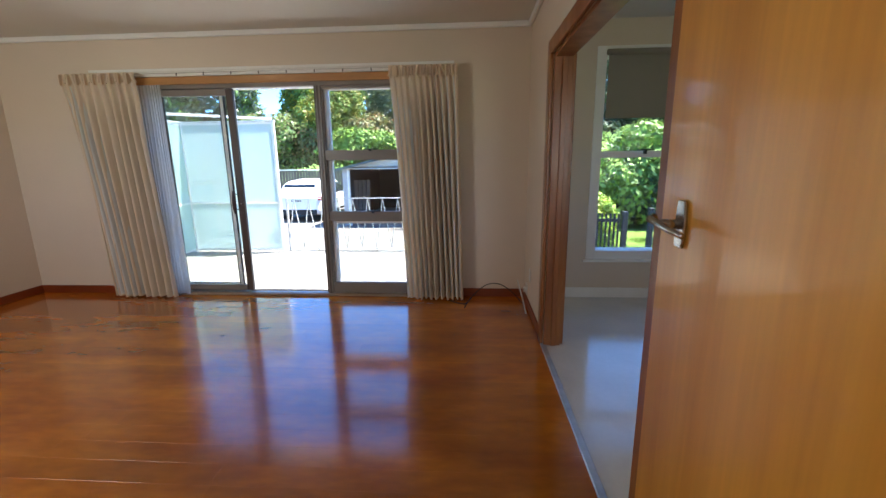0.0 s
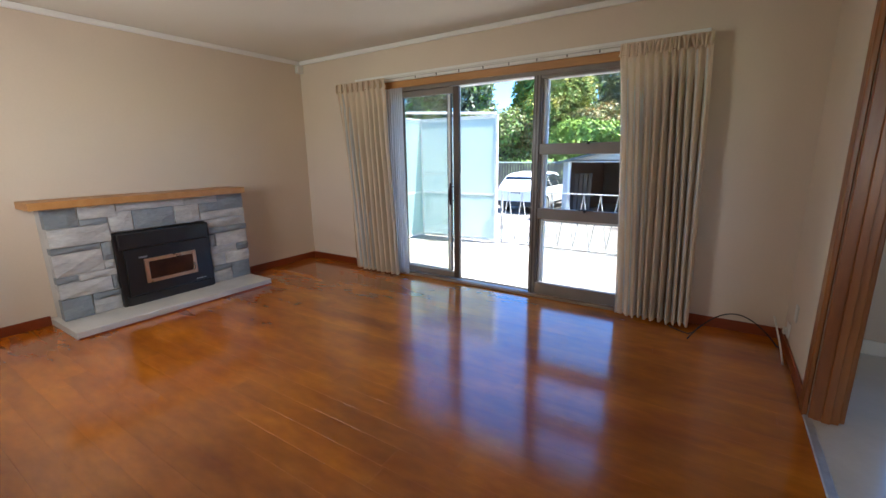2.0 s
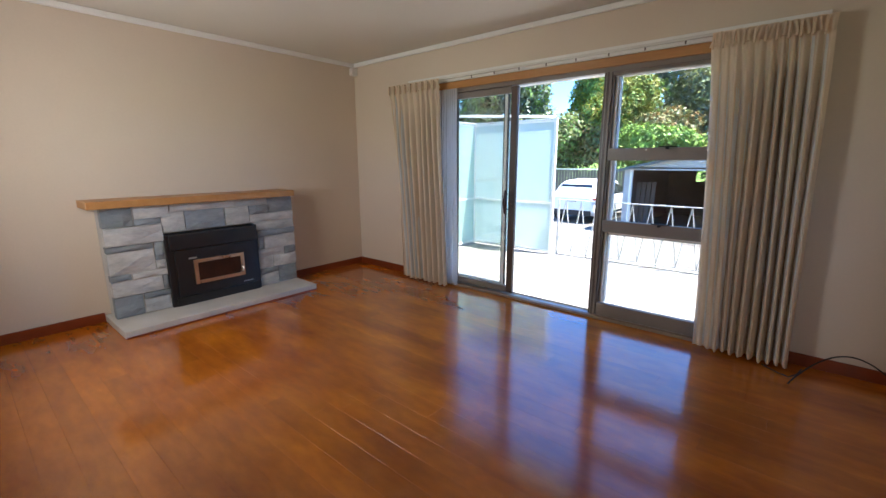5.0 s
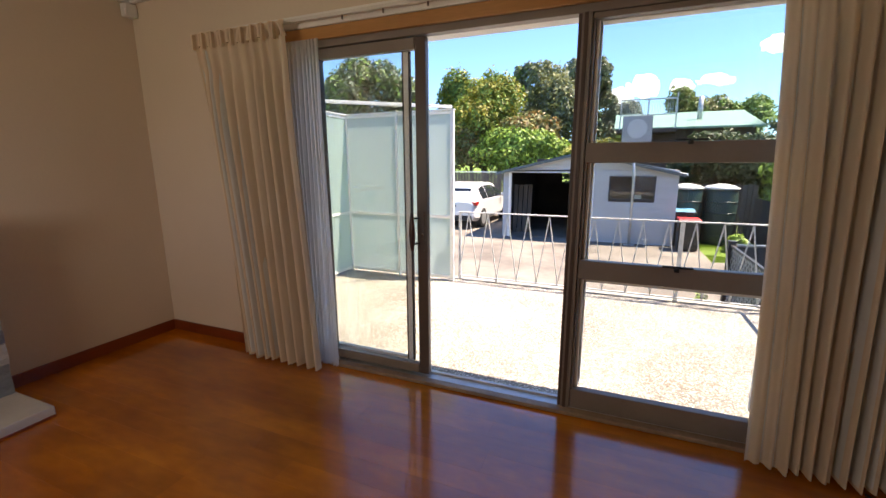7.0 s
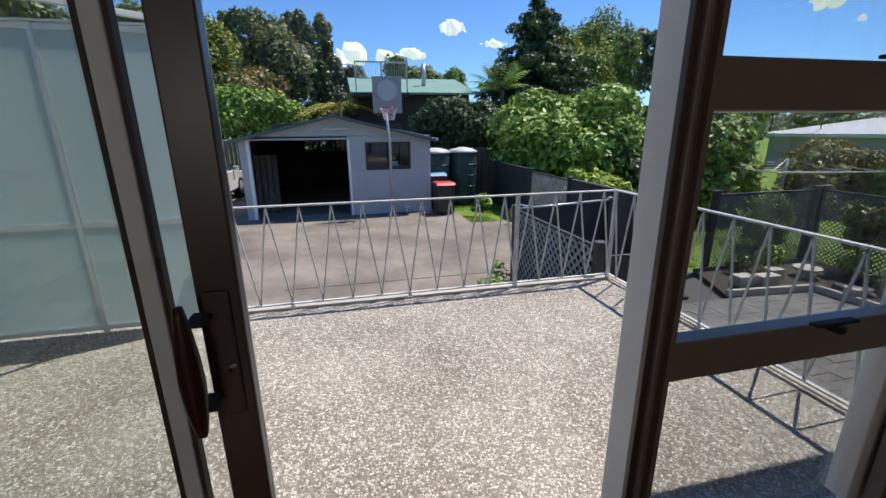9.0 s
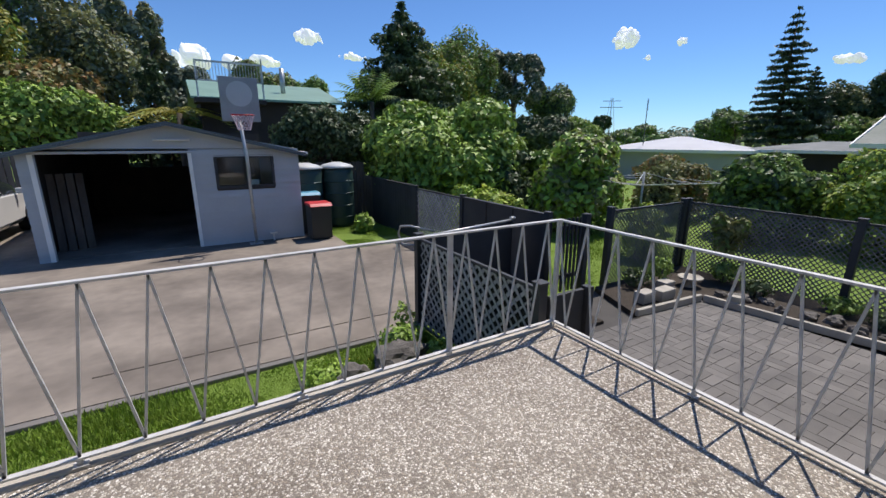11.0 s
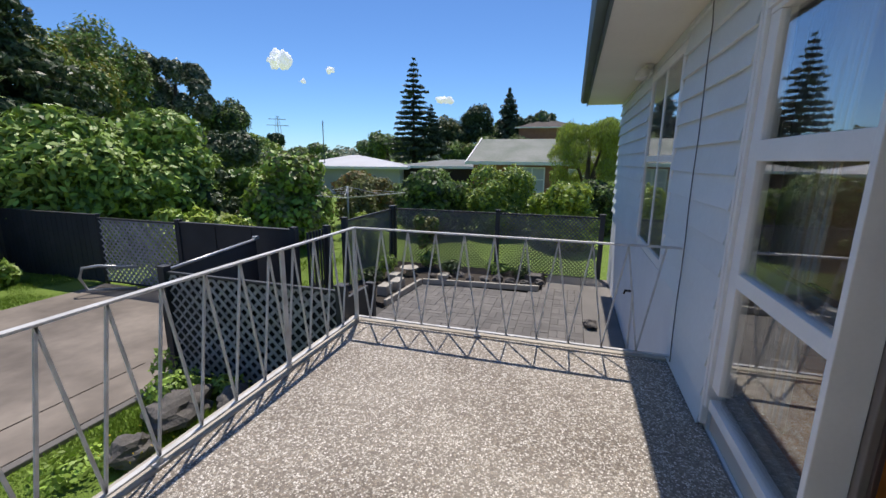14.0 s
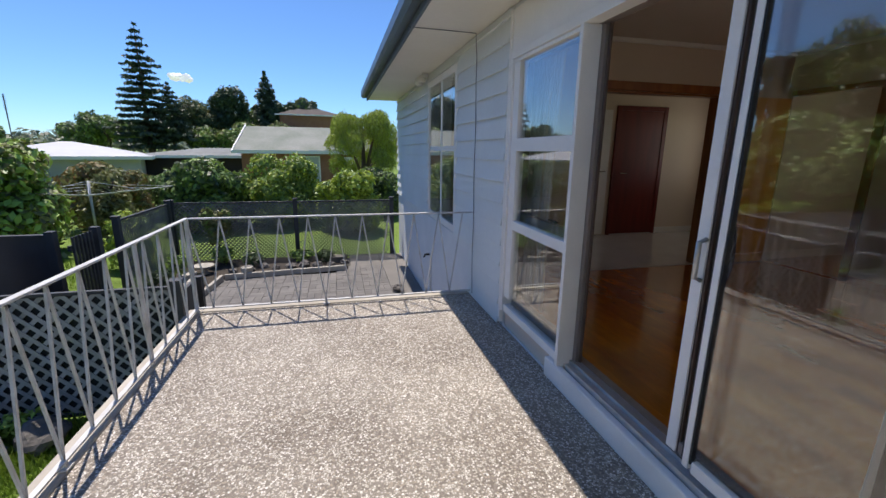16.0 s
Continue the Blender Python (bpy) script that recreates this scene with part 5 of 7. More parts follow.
part("board", bar((4.88, 7.66, -0.95), (5.12, 5.50, -0.95), 0.06, 0.10), M["edging"], be, bevel=0.008)
bm = prism([(3.5, 7.87), (4.9, 7.75), (5.16, 5.5), (6.28, 5.45), (6.28, 8.85), (3.9, 8.85)], 2, -1.04, -0.965)
part("bed_soil", bm, M["soil"], kind="structure")
bb = thing("bird_bath", (5.27, 8.10, -0.965), "low concrete bird bath bowl in the bed", "bird bath")
part("bowl", lathe([(0.10, 0.10), (0.17, 0.125), (0.19, 0.16), (0.17, 0.158), (0.05, 0.125)], (5.27, 8.10, -0.965), 18), M["edging"], bb, smooth=True)
part("stem", lathe([(0.11, 0), (0.06, 0.03), (0.055, 0.10)], (5.27, 8.10, -0.965), 14), M["edging"], bb, smooth=True)
rnd = random.Random(4)


def rock(at, s, mt, label, cat="rock", group=""):
    bm = bmesh.new()
    bmesh.ops.create_icosphere(bm, subdivisions=3, radius=1)
    o = Vector(at)
    for v in bm.verts:
        n = noise.noise(v.co * 1.6 + o * 3) * 0.5 + noise.noise(v.co * 5 + o) * 0.14
        v.co *= 1 + n
        v.co = Vector((v.co.x * s[0], v.co.y * s[1], max(v.co.z * s[2], -s[2] * 0.5))) + o
    return single("rock" if cat == "rock" else "block", bm, mt, label, cat, group)


rock((0.18, 8.35, -0.92), (0.30, 0.22, 0.15), M["rock"], "rough dark lava boulder in the grass strip")
rock((0.5, 8.0, -0.95), (0.2, 0.17, 0.12), M["rock"], "small dark lava rock in the grass strip")
rock((-0.35, 8.25, -0.96), (0.16, 0.14, 0.12), M["rock"], "small dark lava rock in the grass strip")
for k in range(9):
    rock((5.25 + 0.1 * (k % 3) + rnd.uniform(-0.05, 0.05), 7.6 - k * 0.26, -0.94), (rnd.uniform(0.06, 0.12), rnd.uniform(0.06, 0.12), rnd.uniform(0.05, 0.09)), M["rock"], "grey stone in the patio bed", group="stones in the patio bed")
for x, y, w in ((4.35, 7.98, 0.17), (4.0, 8.05, 0.14), (4.72, 8.18, 0.12)):
    bm = box((x - w, y - 0.09, -0.965), (x + w, y + 0.09, -0.80))
    single("concrete_block", bm, M["edging"], "pale concrete block lying in the bed", "block", "concrete blocks in the bed", bevel=0.012)
single("planter", lathe([(0.095, 0), (0.11, 0.18), (0.10, 0.18), (0.085, 0.16)], (5.02, 7.30, -0.998), 8), M["edging"], "small pale concrete planter on the pavers", "planter")
single("flat_stone", rough_block(5.5, 5.8, -0.965, -0.84, 5.55, 5.8), M["rock"], "squared grey stone in the bed", "rock")
rock((3.62, 4.66, -0.95), (0.13, 0.10, 0.06), M["rock"], "flat dark stone beside the house wall")
pipe = thing("wall_tap", (2.9, 4.26, -0.3), "black garden tap on the base wall", "tap")
part("pipe", tube(bmesh.new(), [(2.9, 4.25, -0.99), (2.9, 4.25, -0.2), (2.9, 4.30, -0.16)], 0.012, 8), M["base"], pipe, smooth=True)
part("tap", tube(bmesh.new(), [(2.9, 4.27, -0.2), (2.9, 4.34, -0.2), (2.9, 4.35, -0.24)], 0.016, 8), M["rubber"], pipe, smooth=True)

# ---- shed ----
SH = Vector((-1.78, 15.15, GZ))
SL, SR, SB, EAVE, APEX = -4.15, 0.78, 21.0, 1.08, 1.60
sd = thing("shed", SH, "pale blue-grey weatherboard garage with an open doorway and low gable roof", "shed")
DX0, DX1, DZ = -3.92, -1.46, 1.03
GX0, GX1, GZ0, GZ1 = -0.97, 0.18, 0.29, 0.94
front_holes = [(DX0, DX1, GZ - 0.05, DZ), (GX0, GX1, GZ0, GZ1)]
# Walls seen through the doorway take the colour darkened for shade.
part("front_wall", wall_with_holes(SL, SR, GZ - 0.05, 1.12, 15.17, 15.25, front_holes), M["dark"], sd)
part("gable", prism([(SL, 1.12), (SR, 1.12), (SR, 1.10), (-1.78, APEX), (SL, 1.10)], 1, 15.16, 15.24), M["shed"], sd)
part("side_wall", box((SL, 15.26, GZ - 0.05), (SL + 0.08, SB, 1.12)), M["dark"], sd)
part("side_wall", box((SR - 0.08, 15.26, GZ - 0.05), (SR, SB, 1.12)), M["shed"], sd)
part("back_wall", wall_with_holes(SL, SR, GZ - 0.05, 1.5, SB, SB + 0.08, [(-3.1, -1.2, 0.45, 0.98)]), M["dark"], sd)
z = GZ
while z < 1.08:
    h = 0.15
    for a, b in ((SL, DX0), (DX1, SR)):
        segs = [(a, b)]
        if z + h > GZ0 - 0.02 and z < GZ1 and b == SR:
            segs = [(DX1, GX0 - 0.03), (GX1 + 0.03, SR)]
        for u, v in segs:
            part("weatherboard", prism([(15.171, z), (15.125, z), (15.16, z + h + 0.01), (15.171, z + h + 0.01)], 0, u, v), M["shed"], sd)
    z += h
part("door_head", box((DX0 - 0.05, 15.115, DZ), (DX1 + 0.06, 15.17, DZ + 0.05)), M["shed"], sd, bevel=0.004)
part("door_jamb", box((DX1 - 0.02, 15.12, GZ), (DX1 + 0.05, 15.25, DZ)), M["white"], sd, "white door jamb", bevel=0.004)
part("door_jamb", box((DX0 - 0.06, 15.12, GZ), (DX0 + 0.02, 15.25, DZ)), M["white"], sd, "white door jamb", bevel=0.004)
wd_ = part("window_frame", boxes(((GX0 - 0.04, 15.13, GZ0 - 0.04), (GX0 + 0.02, 15.19, GZ1 + 0.04)), ((GX1 - 0.02, 15.13, GZ0 - 0.04), (GX1 + 0.04, 15.19, GZ1 + 0.04)), ((-0.40, 15.13, GZ0 + 0.02), (-0.35, 15.19, GZ1 - 0.02)),
     ((GX0 + 0.02, 15.13, GZ0 - 0.04), (GX1 - 0.02, 15.19, GZ0 + 0.02)), ((GX0 + 0.02, 15.13, GZ1 - 0.02), (GX1 - 0.02, 15.19, GZ1 + 0.04))), M["charcoal"], sd, "dark window frame")
for a, b in ((GX0 + 0.02, -0.40), (-0.35, GX1 - 0.02)):
    part("pane", box((a, 15.165, GZ0 + 0.02), (b, 15.171, GZ1 - 0.02)), M["glass"], wd_)
bw = part("back_window", box((-3.1, SB - 0.01, 0.42), (-1.2, SB + 0.05, 0.449)), M["dark"], sd)
for x in (-3.1, -2.5, -1.88, -1.26):
    part("glazing_bar", box((x, SB - 0.01, 0.45), (x + 0.06, SB + 0.05, 0.98)), M["dark"], bw)
for i, s in ((0, -1), (1, 1)):
    x_end = SL - 0.22 if s < 0 else SR + 0.14
    z_end = 1.60 - 0.55 * abs(x_end + 1.78) / 2.4
    part("roof_sheet", prism([(-1.78, APEX + 0.02), (x_end, z_end), (x_end, z_end + 0.04), (-1.78, APEX + 0.06)], 1, 14.92, SB + 0.3), M["gutter"], sd)
    part("barge", prism([(-1.78, APEX - 0.025), (x_end, z_end - 0.045), (x_end, z_end - 0.005), (-1.78, APEX + 0.015)], 1, 14.93, 14.96), M["gutter"], sd)
part("shed_gutter", box((SR + 0.10, 14.93, 0.98), (SR + 0.18, SB, 1.04)), M["white"], sd)
part("strip_light", tube(bmesh.new(), [(-2.05, 15.10, 1.30), (-1.40, 15.10, 1.30)], 0.022, 10), M["plastic"], sd, "white tube light under the gable", smooth=True)
part("shed_floor", box((SL + 0.09, 15.27, GZ), (SR - 0.09, SB - 0.01, GZ + 0.01)), M["concrete"], sd)
part("sill_item", box((-0.30, 15.28, GZ0 - 0.0), (-0.12, 15.36, GZ0 + 0.12)), M["plastic"], sd)
wb = thing("workbench", (-1.0, 15.8, GZ), "dark wooden workbench behind the shed window", "workbench")
part("top", box((-1.40, 15.30, 0.20), (0.66, 15.9, 0.25)), M["timber"], wb)
part("leg", box((-1.38, 15.32, GZ + 0.01), (-1.30, 15.40, 0.199)), M["timber"], wb)
part("leg", box((0.56, 15.32, GZ + 0.01), (0.64, 15.40, 0.199)), M["timber"], wb)
cu = thing("board_stack", (-3.7, 16.2, GZ), "brown boards leaning inside the garage", "boards")
for i in range(4):
    part("board", bar((-3.95 + i * 0.15, 16.0 + i * 0.05, GZ + 0.012), (-3.98 + i * 0.15, 16.3 + i * 0.05, 0.60), 0.13, 0.02), M["timber"], cu)
tp = thing("outdoor_tap", (0.0, 15.0, GZ), "small white standpipe tap at the shed", "tap")
part("stand", tube(bmesh.new(), [(0.05, 15.0, GZ), (0.05, 15.0, GZ + 0.16)], 0.02, 8), M["plastic"], tp)
part("head", box((-0.03, 14.96, GZ + 0.16), (0.13, 15.04, GZ + 0.20)), M["plastic"], tp, bevel=0.01)

# basketball stand
bk = thing("basketball_stand", (-0.36, 14.85, GZ), "galvanised basketball hoop stand in front of the shed", "basketball hoop")
part("pole", tube(bmesh.new(), [(-0.36, 14.85, GZ), (-0.37, 14.85, 0.9), (-0.45, 14.84, 1.9)], 0.035, 12), M["steel"], bk, smooth=True)
part("base_plate", box((-0.50, 14.75, GZ + 0.001), (-0.22, 14.95, GZ + 0.02)), M["steel"], bk, bevel=0.004)
part("backboard", box((-0.77, 14.72, 1.68), (-0.03, 14.75, 2.56)), M["board"], bk, "grey square backboard", bevel=0.006)
part("disc", prism([(-0.40 + 0.25 * math.cos(a * math.pi / 16), 2.23 + 0.25 * math.sin(a * math.pi / 16)) for a in range(32)], 1, 14.713, 14.7195), M["disc"], bk, "pale painted disc")
RC = Vector((-0.40, 14.48, 1.80))
part("rim", tube(bmesh.new(), [RC + Vector((0.22 * math.cos(a * math.pi / 12), 0.22 * math.sin(a * math.pi / 12), 0)) for a in range(25)], 0.010, 6, caps=False), M["red"], bk, "red rim", smooth=True)
bm = bmesh.new()
for a in range(12):
    for s in (-1, 1):
        pts = [RC + Vector((r * math.cos((a + s * k) * math.pi / 6), r * math.sin((a + s * k) * math.pi / 6), z)) for r, z, k in ((0.22, 0, 0), (0.17, -0.12, 0.5), (0.14, -0.22, 1), (0.12, -0.30, 1.5))]
        tube(bm, pts, 0.006, 4, caps=False)
part("net", bm, M["net"], bk, "red and white net")
part("bracket", box((-0.47, 14.70, 1.775), (-0.33, 14.72, 1.83)), M["steel"], bk)

# tanks and bins
for i, (x, y) in enumerate(((1.10, 16.0), (1.98, 16.1))):
    t = thing("water_tank", (x, y, GZ), "dark green plastic water tank with a pale lid", "water tank", "water tanks beside the shed")
    part("tank_body", lathe([(0.42, 0), (0.44, 0.1), (0.43, 1.45), (0.40, 1.58)], (x, y, GZ), 24), M["tank"], t, smooth=True)
    for k in range(4):
        part("rib", lathe([(0.435, 0), (0.452, 0.02), (0.435, 0.04)], (x, y, GZ + 0.25 + k * 0.32), 24), M["tank"], t, smooth=True)
    part("tank_lid", lathe([(0.45, 1.58), (0.46, 1.61), (0.36, 1.67), (0.12, 1.73)], (x, y, GZ), 24), M["lid"], t, "pale grey lid", smooth=True)
for x, y, h, top, lab in ((1.06, 14.72, 0.80, "red", "black wheelie bin with a red lid"), (1.0, 15.45, 0.98, "blue", "black wheelie bin with a pale blue lid")):
    t = thing("wheelie_bin", (x, y, GZ), lab, "bin", "bins beside the shed")
    part("bin_body", prism([(y - 0.24, GZ + 0.03), (y + 0.22, GZ + 0.03), (y + 0.27, GZ + h), (y - 0.28, GZ + h)], 0, x - 0.24, x + 0.24), M["binb"], t, bevel=0.01)
    part("lid", prism([(y - 0.32, GZ + h + 0.002), (y + 0.29, GZ + h + 0.002), (y + 0.25, GZ + h + 0.07), (y - 0.22, GZ + h + 0.07)], 0, x - 0.26, x + 0.26), M[top], t, top + " lid", bevel=0.012)
    for sx in (-0.2, 0.2):
        part("wheel", tube(bmesh.new(), [(x + sx - 0.02, y + 0.24, GZ + 0.09), (x + sx + 0.02, y + 0.24, GZ + 0.09)], 0.09, 12), M["rubber"], t)
tf = thing("paling_fence", (2.0, 16.9, GZ), "weathered grey paling fence behind the tanks", "fence")
for i in range(17):
    part("paling", box((0.85 + i * 0.13, 16.85, GZ), (0.965 + i * 0.13, 16.875, 0.68 + 0.015 * math.sin(i * 2.2))), M["timber"], tf)
part("rail", box((0.85, 16.877, 0.3), (3.1, 16.92, 0.38)), M["timber"], tf)
tf = thing("paling_fence", (-9.0, 24.0, GZ), "weathered grey paling fence at the back of the driveway", "fence")
for i in range(70):
    part("paling", box((-16 + i * 0.17, 24.0, GZ), (-15.85 + i * 0.17, 24.025, 0.80 + 0.02 * math.sin(i * 2.2))), M["timber"], tf)
part("rail", box((-16, 23.95, 0.82), (-4.2, 24.06, 0.87)), M["white"], tf, "pale top rail")
hp2 = thing("paling_fence", (3.05, 17.5, GZ), "weathered grey paling fence along the lawn", "fence")
for i in range(12):
    part("paling", box((3.02 - 0.003 * i, 16.15 + i * 0.13, GZ), (3.045 - 0.003 * i, 16.265 + i * 0.13, 0.30)), M["timber"], hp2)


# ---- car ----
def loft(stations, close=True):
    bm = bmesh.new()
    rings = []
    for y, zb, zm, zt, w, wt in stations:
        pts = [(-w * 0.9, zb), (-w, zb + 0.12), (-w, zm), (-wt, zt - 0.03), (-wt * 0.8, zt), (wt * 0.8, zt), (wt, zt - 0.03), (w, zm), (w, zb + 0.12), (w * 0.9, zb)]
        rings.append([bm.verts.new((x, y, z)) for x, z in pts])
    n = len(rings[0])
    for a, b in zip(rings, rings[1:]):
        for i in range(n):
            bm.faces.new((a[i], a[(i + 1) % n], b[(i + 1) % n], b[i]))
    bm.faces.new(rings[0])
    bm.faces.new(rings[-1][::-1])
    return bm


def suv(at, ang):
    c = thing("car", (0, 0, 0), "parked white compact SUV with dark windows", "car")
    body = [(0.0, 0.42, 0.90, 0.96, 0.80, 0.74), (0.06, 0.32, 0.92, 1.05, 0.88, 0.76), (0.25, 0.28, 0.98, 1.22, 0.92, 0.74), (0.45, 0.26, 1.0, 1.46, 0.93, 0.68),
            (0.8, 0.26, 1.0, 1.57, 0.94, 0.66), (1.8, 0.26, 1.0, 1.62, 0.94, 0.66), (2.7, 0.26, 0.98, 1.56, 0.94, 0.64), (3.1, 0.26, 0.98, 1.30, 0.94, 0.68), (3.5, 0.28, 0.96, 1.06, 0.93, 0.80), (4.2, 0.32, 0.86, 0.96, 0.90, 0.74), (4.5, 0.42, 0.72, 0.80, 0.80, 0.66)]
    part("body", loft(body), M["car"], c, bevel=0.02, smooth=False)
    part("rear_window", prism([(0.235, 1.04), (0.22, 1.10), (0.395, 1.43), (0.43, 1.44), (0.26, 1.04)], 0, -0.62, 0.62), M["carglass"], c, "dark rear window")
    for s in (-1, 1):
        for y0, y1, t0, t1 in ((0.75, 1.35, 1.42, 1.50), (1.42, 2.25, 1.50, 1.50), (2.32, 3.15, 1.48, 1.20)):
            zs = lambda z: 0.945 - (z - 1.0) * 0.46 + 0.006
            bm = bmesh.new()
            v = [bm.verts.new((s * zs(z), y, z)) for y, z in ((y0, 1.04), (y1, 1.04), (y1 - 0.03, t1), (y0 + 0.03, t0))]
            v2 = [bm.verts.new((s * (zs(z) - 0.03), y, z)) for y, z in ((y0, 1.04), (y1, 1.04), (y1 - 0.03, t1), (y0 + 0.03, t0))]
            bm.faces.new(v)
            bm.faces.new(v2)
            for i in range(4):
                bm.faces.new((v[i], v[(i + 1) % 4], v2[(i + 1) % 4], v2[i]))
            part("side_window", bm, M["carglass"], c, "dark side window")
        part("tail_light", prism([(0.03, 0.86), (0.03, 0.98), (0.35, 1.0), (0.30, 0.90)], 0, s * 0.55, s * 0.945), M["tail"], c, "red tail light")
        part("mirror", box((s * 0.95, 2.95, 1.0), (s * 1.10, 3.05, 1.14)), M["car"], c, bevel=0.02)
        for y in (0.85, 3.65):
            w = part("wheel", tube(bmesh.new(), [(s * 0.74, y, 0.35), (s * 0.955, y, 0.35)], 0.35, 24), M["rubber"], c)
            part("rim", tube(bmesh.new(), [(s * 0.95, y, 0.35), (s * 0.965, y, 0.35)], 0.23, 20), M["steel"], w, "alloy rim")
    part("bumper", box((-0.78, -0.02, 0.30), (0.78, 0.05, 0.50)), M["rubber"], c, "black lower bumper", bevel=0.02)
    part("number_plate", box((-0.25, -0.012, 0.78), (0.25, 0.002, 0.90)), M["plastic"], c)
    part("plate_bars", boxes(*[((-0.2 + i * 0.07, -0.016, 0.81), (-0.16 + i * 0.07, -0.0125, 0.87)) for i in range(6)]), M["rubber"], c)
    c.matrix_basis = pose(*at, 0, 0, ang)
    return c


suv((-6.25, 15.9, GZ), -2)

# ---- neighbouring houses ----
nh = thing("green_roofed_house", (3, 26, GZ), "dark brown house with a pale green iron roof and roof deck", "house")
part("wall", box((-0.8, 23.2, GZ), (4.3, 30, 2.75)), M["brown_wall"], nh)
part("roof", prism([(22.7, 2.72), (22.7, 2.80), (26.5, 3.75), (30.6, 2.80), (30.6, 2.72), (26.5, 3.65)], 0, -1.1, 4.5), M["green_roof"], nh)
dk = part("deck", box((-1.0, 21.9, 2.55), (1.3, 23.2, 2.70)), M["brown_wall"], nh)
part("rail", boxes(((-0.9, 21.95, 3.86), (1.25, 22.0, 3.92)), ((-0.9, 21.95, 3.25), (1.25, 22.0, 3.29))), M["rail"], dk)
for x, z in ((-0.9, 3.86), (0.15, 3.86), (1.2, 4.1)):
    part("end_post", box((x, 21.95, 2.70), (x + 0.05, 22.0, z)), M["rail"], dk)
for i in range(22):
    part("baluster", box((-0.83 + i * 0.095, 21.965, 3.291), (-0.815 + i * 0.095, 21.98, 3.859)), M["rail"], dk)
part("chimney", tube(bmesh.new(), [(2.4, 24.4, 3.1), (2.4, 24.4, 4.2)], 0.10, 10), M["steel"], nh, "metal flue", smooth=True)


def hip_house(at, ang, L, W, wall_z, roof_z, wall_mt, roof_mt, label, windows=(), gable=False, eave=0.5):
    h = thing("house", (0, 0, 0), label, "house")
    part("wall", box((-L / 2, -W / 2, GZ - 0.5), (L / 2, W / 2, wall_z)), wall_mt, h)
    bm = bmesh.new()
    e = eave
    c = [bm.verts.new((x, y, wall_z)) for x, y in ((-L / 2 - e, -W / 2 - e), (L / 2 + e, -W / 2 - e), (L / 2 + e, W / 2 + e), (-L / 2 - e, W / 2 + e))]
    k = L / 2 + e if gable else max(L / 2 - W / 2, 0.3)
    r = [bm.verts.new((-k, 0, roof_z)), bm.verts.new((k, 0, roof_z))]
    for f in ((c[0], c[1], r[1], r[0]), (c[2], c[3], r[0], r[1]), (c[1], c[2], r[1]), (c[3], c[0], r[0]), (c[3], c[2], c[1], c[0])):
        bm.faces.new(f)
    part("roof", bm, roof_mt, h)
    part("fascia", boxes(((-L / 2 - e, -W / 2 - e - 0.02, wall_z - 0.12), (L / 2 + e, -W / 2 - e, wall_z + 0.05)), ((-L / 2 - e - 0.02, -W / 2 - e, wall_z - 0.12), (-L / 2 - e, W / 2 + e, wall_z + 0.05)),
         ((L / 2 + e, -W / 2 - e, wall_z - 0.12), (L / 2 + e + 0.02, W / 2 + e, wall_z + 0.05))), M["white"], h)
    for x0, x1, z0, z1 in windows:
        w = part("window", boxes(((x0, -W / 2 - 0.04, z0), (x0 + 0.07, -W / 2, z1)), ((x1 - 0.07, -W / 2 - 0.04, z0), (x1, -W / 2, z1)), ((x0 + 0.07, -W / 2 - 0.04, z0), (x1 - 0.07, -W / 2, z0 + 0.07)),
             ((x0 + 0.07, -W / 2 - 0.04, z1 - 0.07), (x1 - 0.07, -W / 2, z1)), ((x0 + 0.07, -W / 2 - 0.04, (z0 + z1) / 2), (x1 - 0.07, -W / 2, (z0 + z1) / 2 + 0.05)), (((x0 + x1) / 2 - 0.03, -W / 2 - 0.045, z0 + 0.07), ((x0 + x1) / 2 + 0.03, -W / 2, z1 - 0.07))), M["white"], h)
        part("pane", box((x0 + 0.07, -W / 2 - 0.015, z0 + 0.07), (x1 - 0.07, -W / 2 - 0.008, z1 - 0.07)), M["disc"], w)
    h.matrix_basis = pose(*at, 0, 0, ang)
    return h


hip_house((24.2, 7.2, 0), -90, 6.2, 7.5, 1.22, 2.62, M["brick"], M["moss_roof"], "red brick house with a mossy grey roof and white windows", windows=((-0.6, 0.75, -0.35, 1.0), (1.9, 2.7, 0.1, 0.95)), gable=True, eave=0.35)
gw = thing("gable_panel", (20.2, 10.6, 1.2), "green gable end with pale bargeboards", "gable")
part("gable", prism([(21.2, 1.24), (27.2, 1.24), (24.2, 2.52)], 1, 10.60, 10.63), M["hgreen"], gw)
part("bargeboard", bar((20.05, 10.66, 1.18), (24.2, 10.66, 2.66), 0.05, 0.12), M["white"], gw)
hip_house((27.2, 21.2, 0), -72, 7.4, 7, 0.78, 1.62, M["disc"], M["white_roof"], "low house with a pale iron roof among the trees", eave=0.6)
hip_house((33, 13.5, 0), -80, 11, 7, 0.80, 1.35, M["brown_wall"], M["roofing"], "low house with a dull brown-grey roof", eave=0.6)
hip_house((70, 9.5, 5.2), -85, 9, 6, 1.2, 2.4, M["brick"], M["brown_wall"], "distant house with a brown roof on the hill", eave=0.6)
ml = thing("aerial_mast", (24.5, 21.9, 1.0), "tall thin television aerial mast on the pale roof", "aerial")
part("mast", tube(bmesh.new(), [(24.0, 21.9, 1.0), (24.0, 21.9, 3.9)], 0.03, 6), M["wire"], ml)
for i in range(7):
    part("element", tube(bmesh.new(), [(23.8, 21.9 - 0.2, 3.75 - i * 0.1), (24.2, 21.9 + 0.2, 3.75 - i * 0.1)], 0.012, 4), M["wire"], ml)
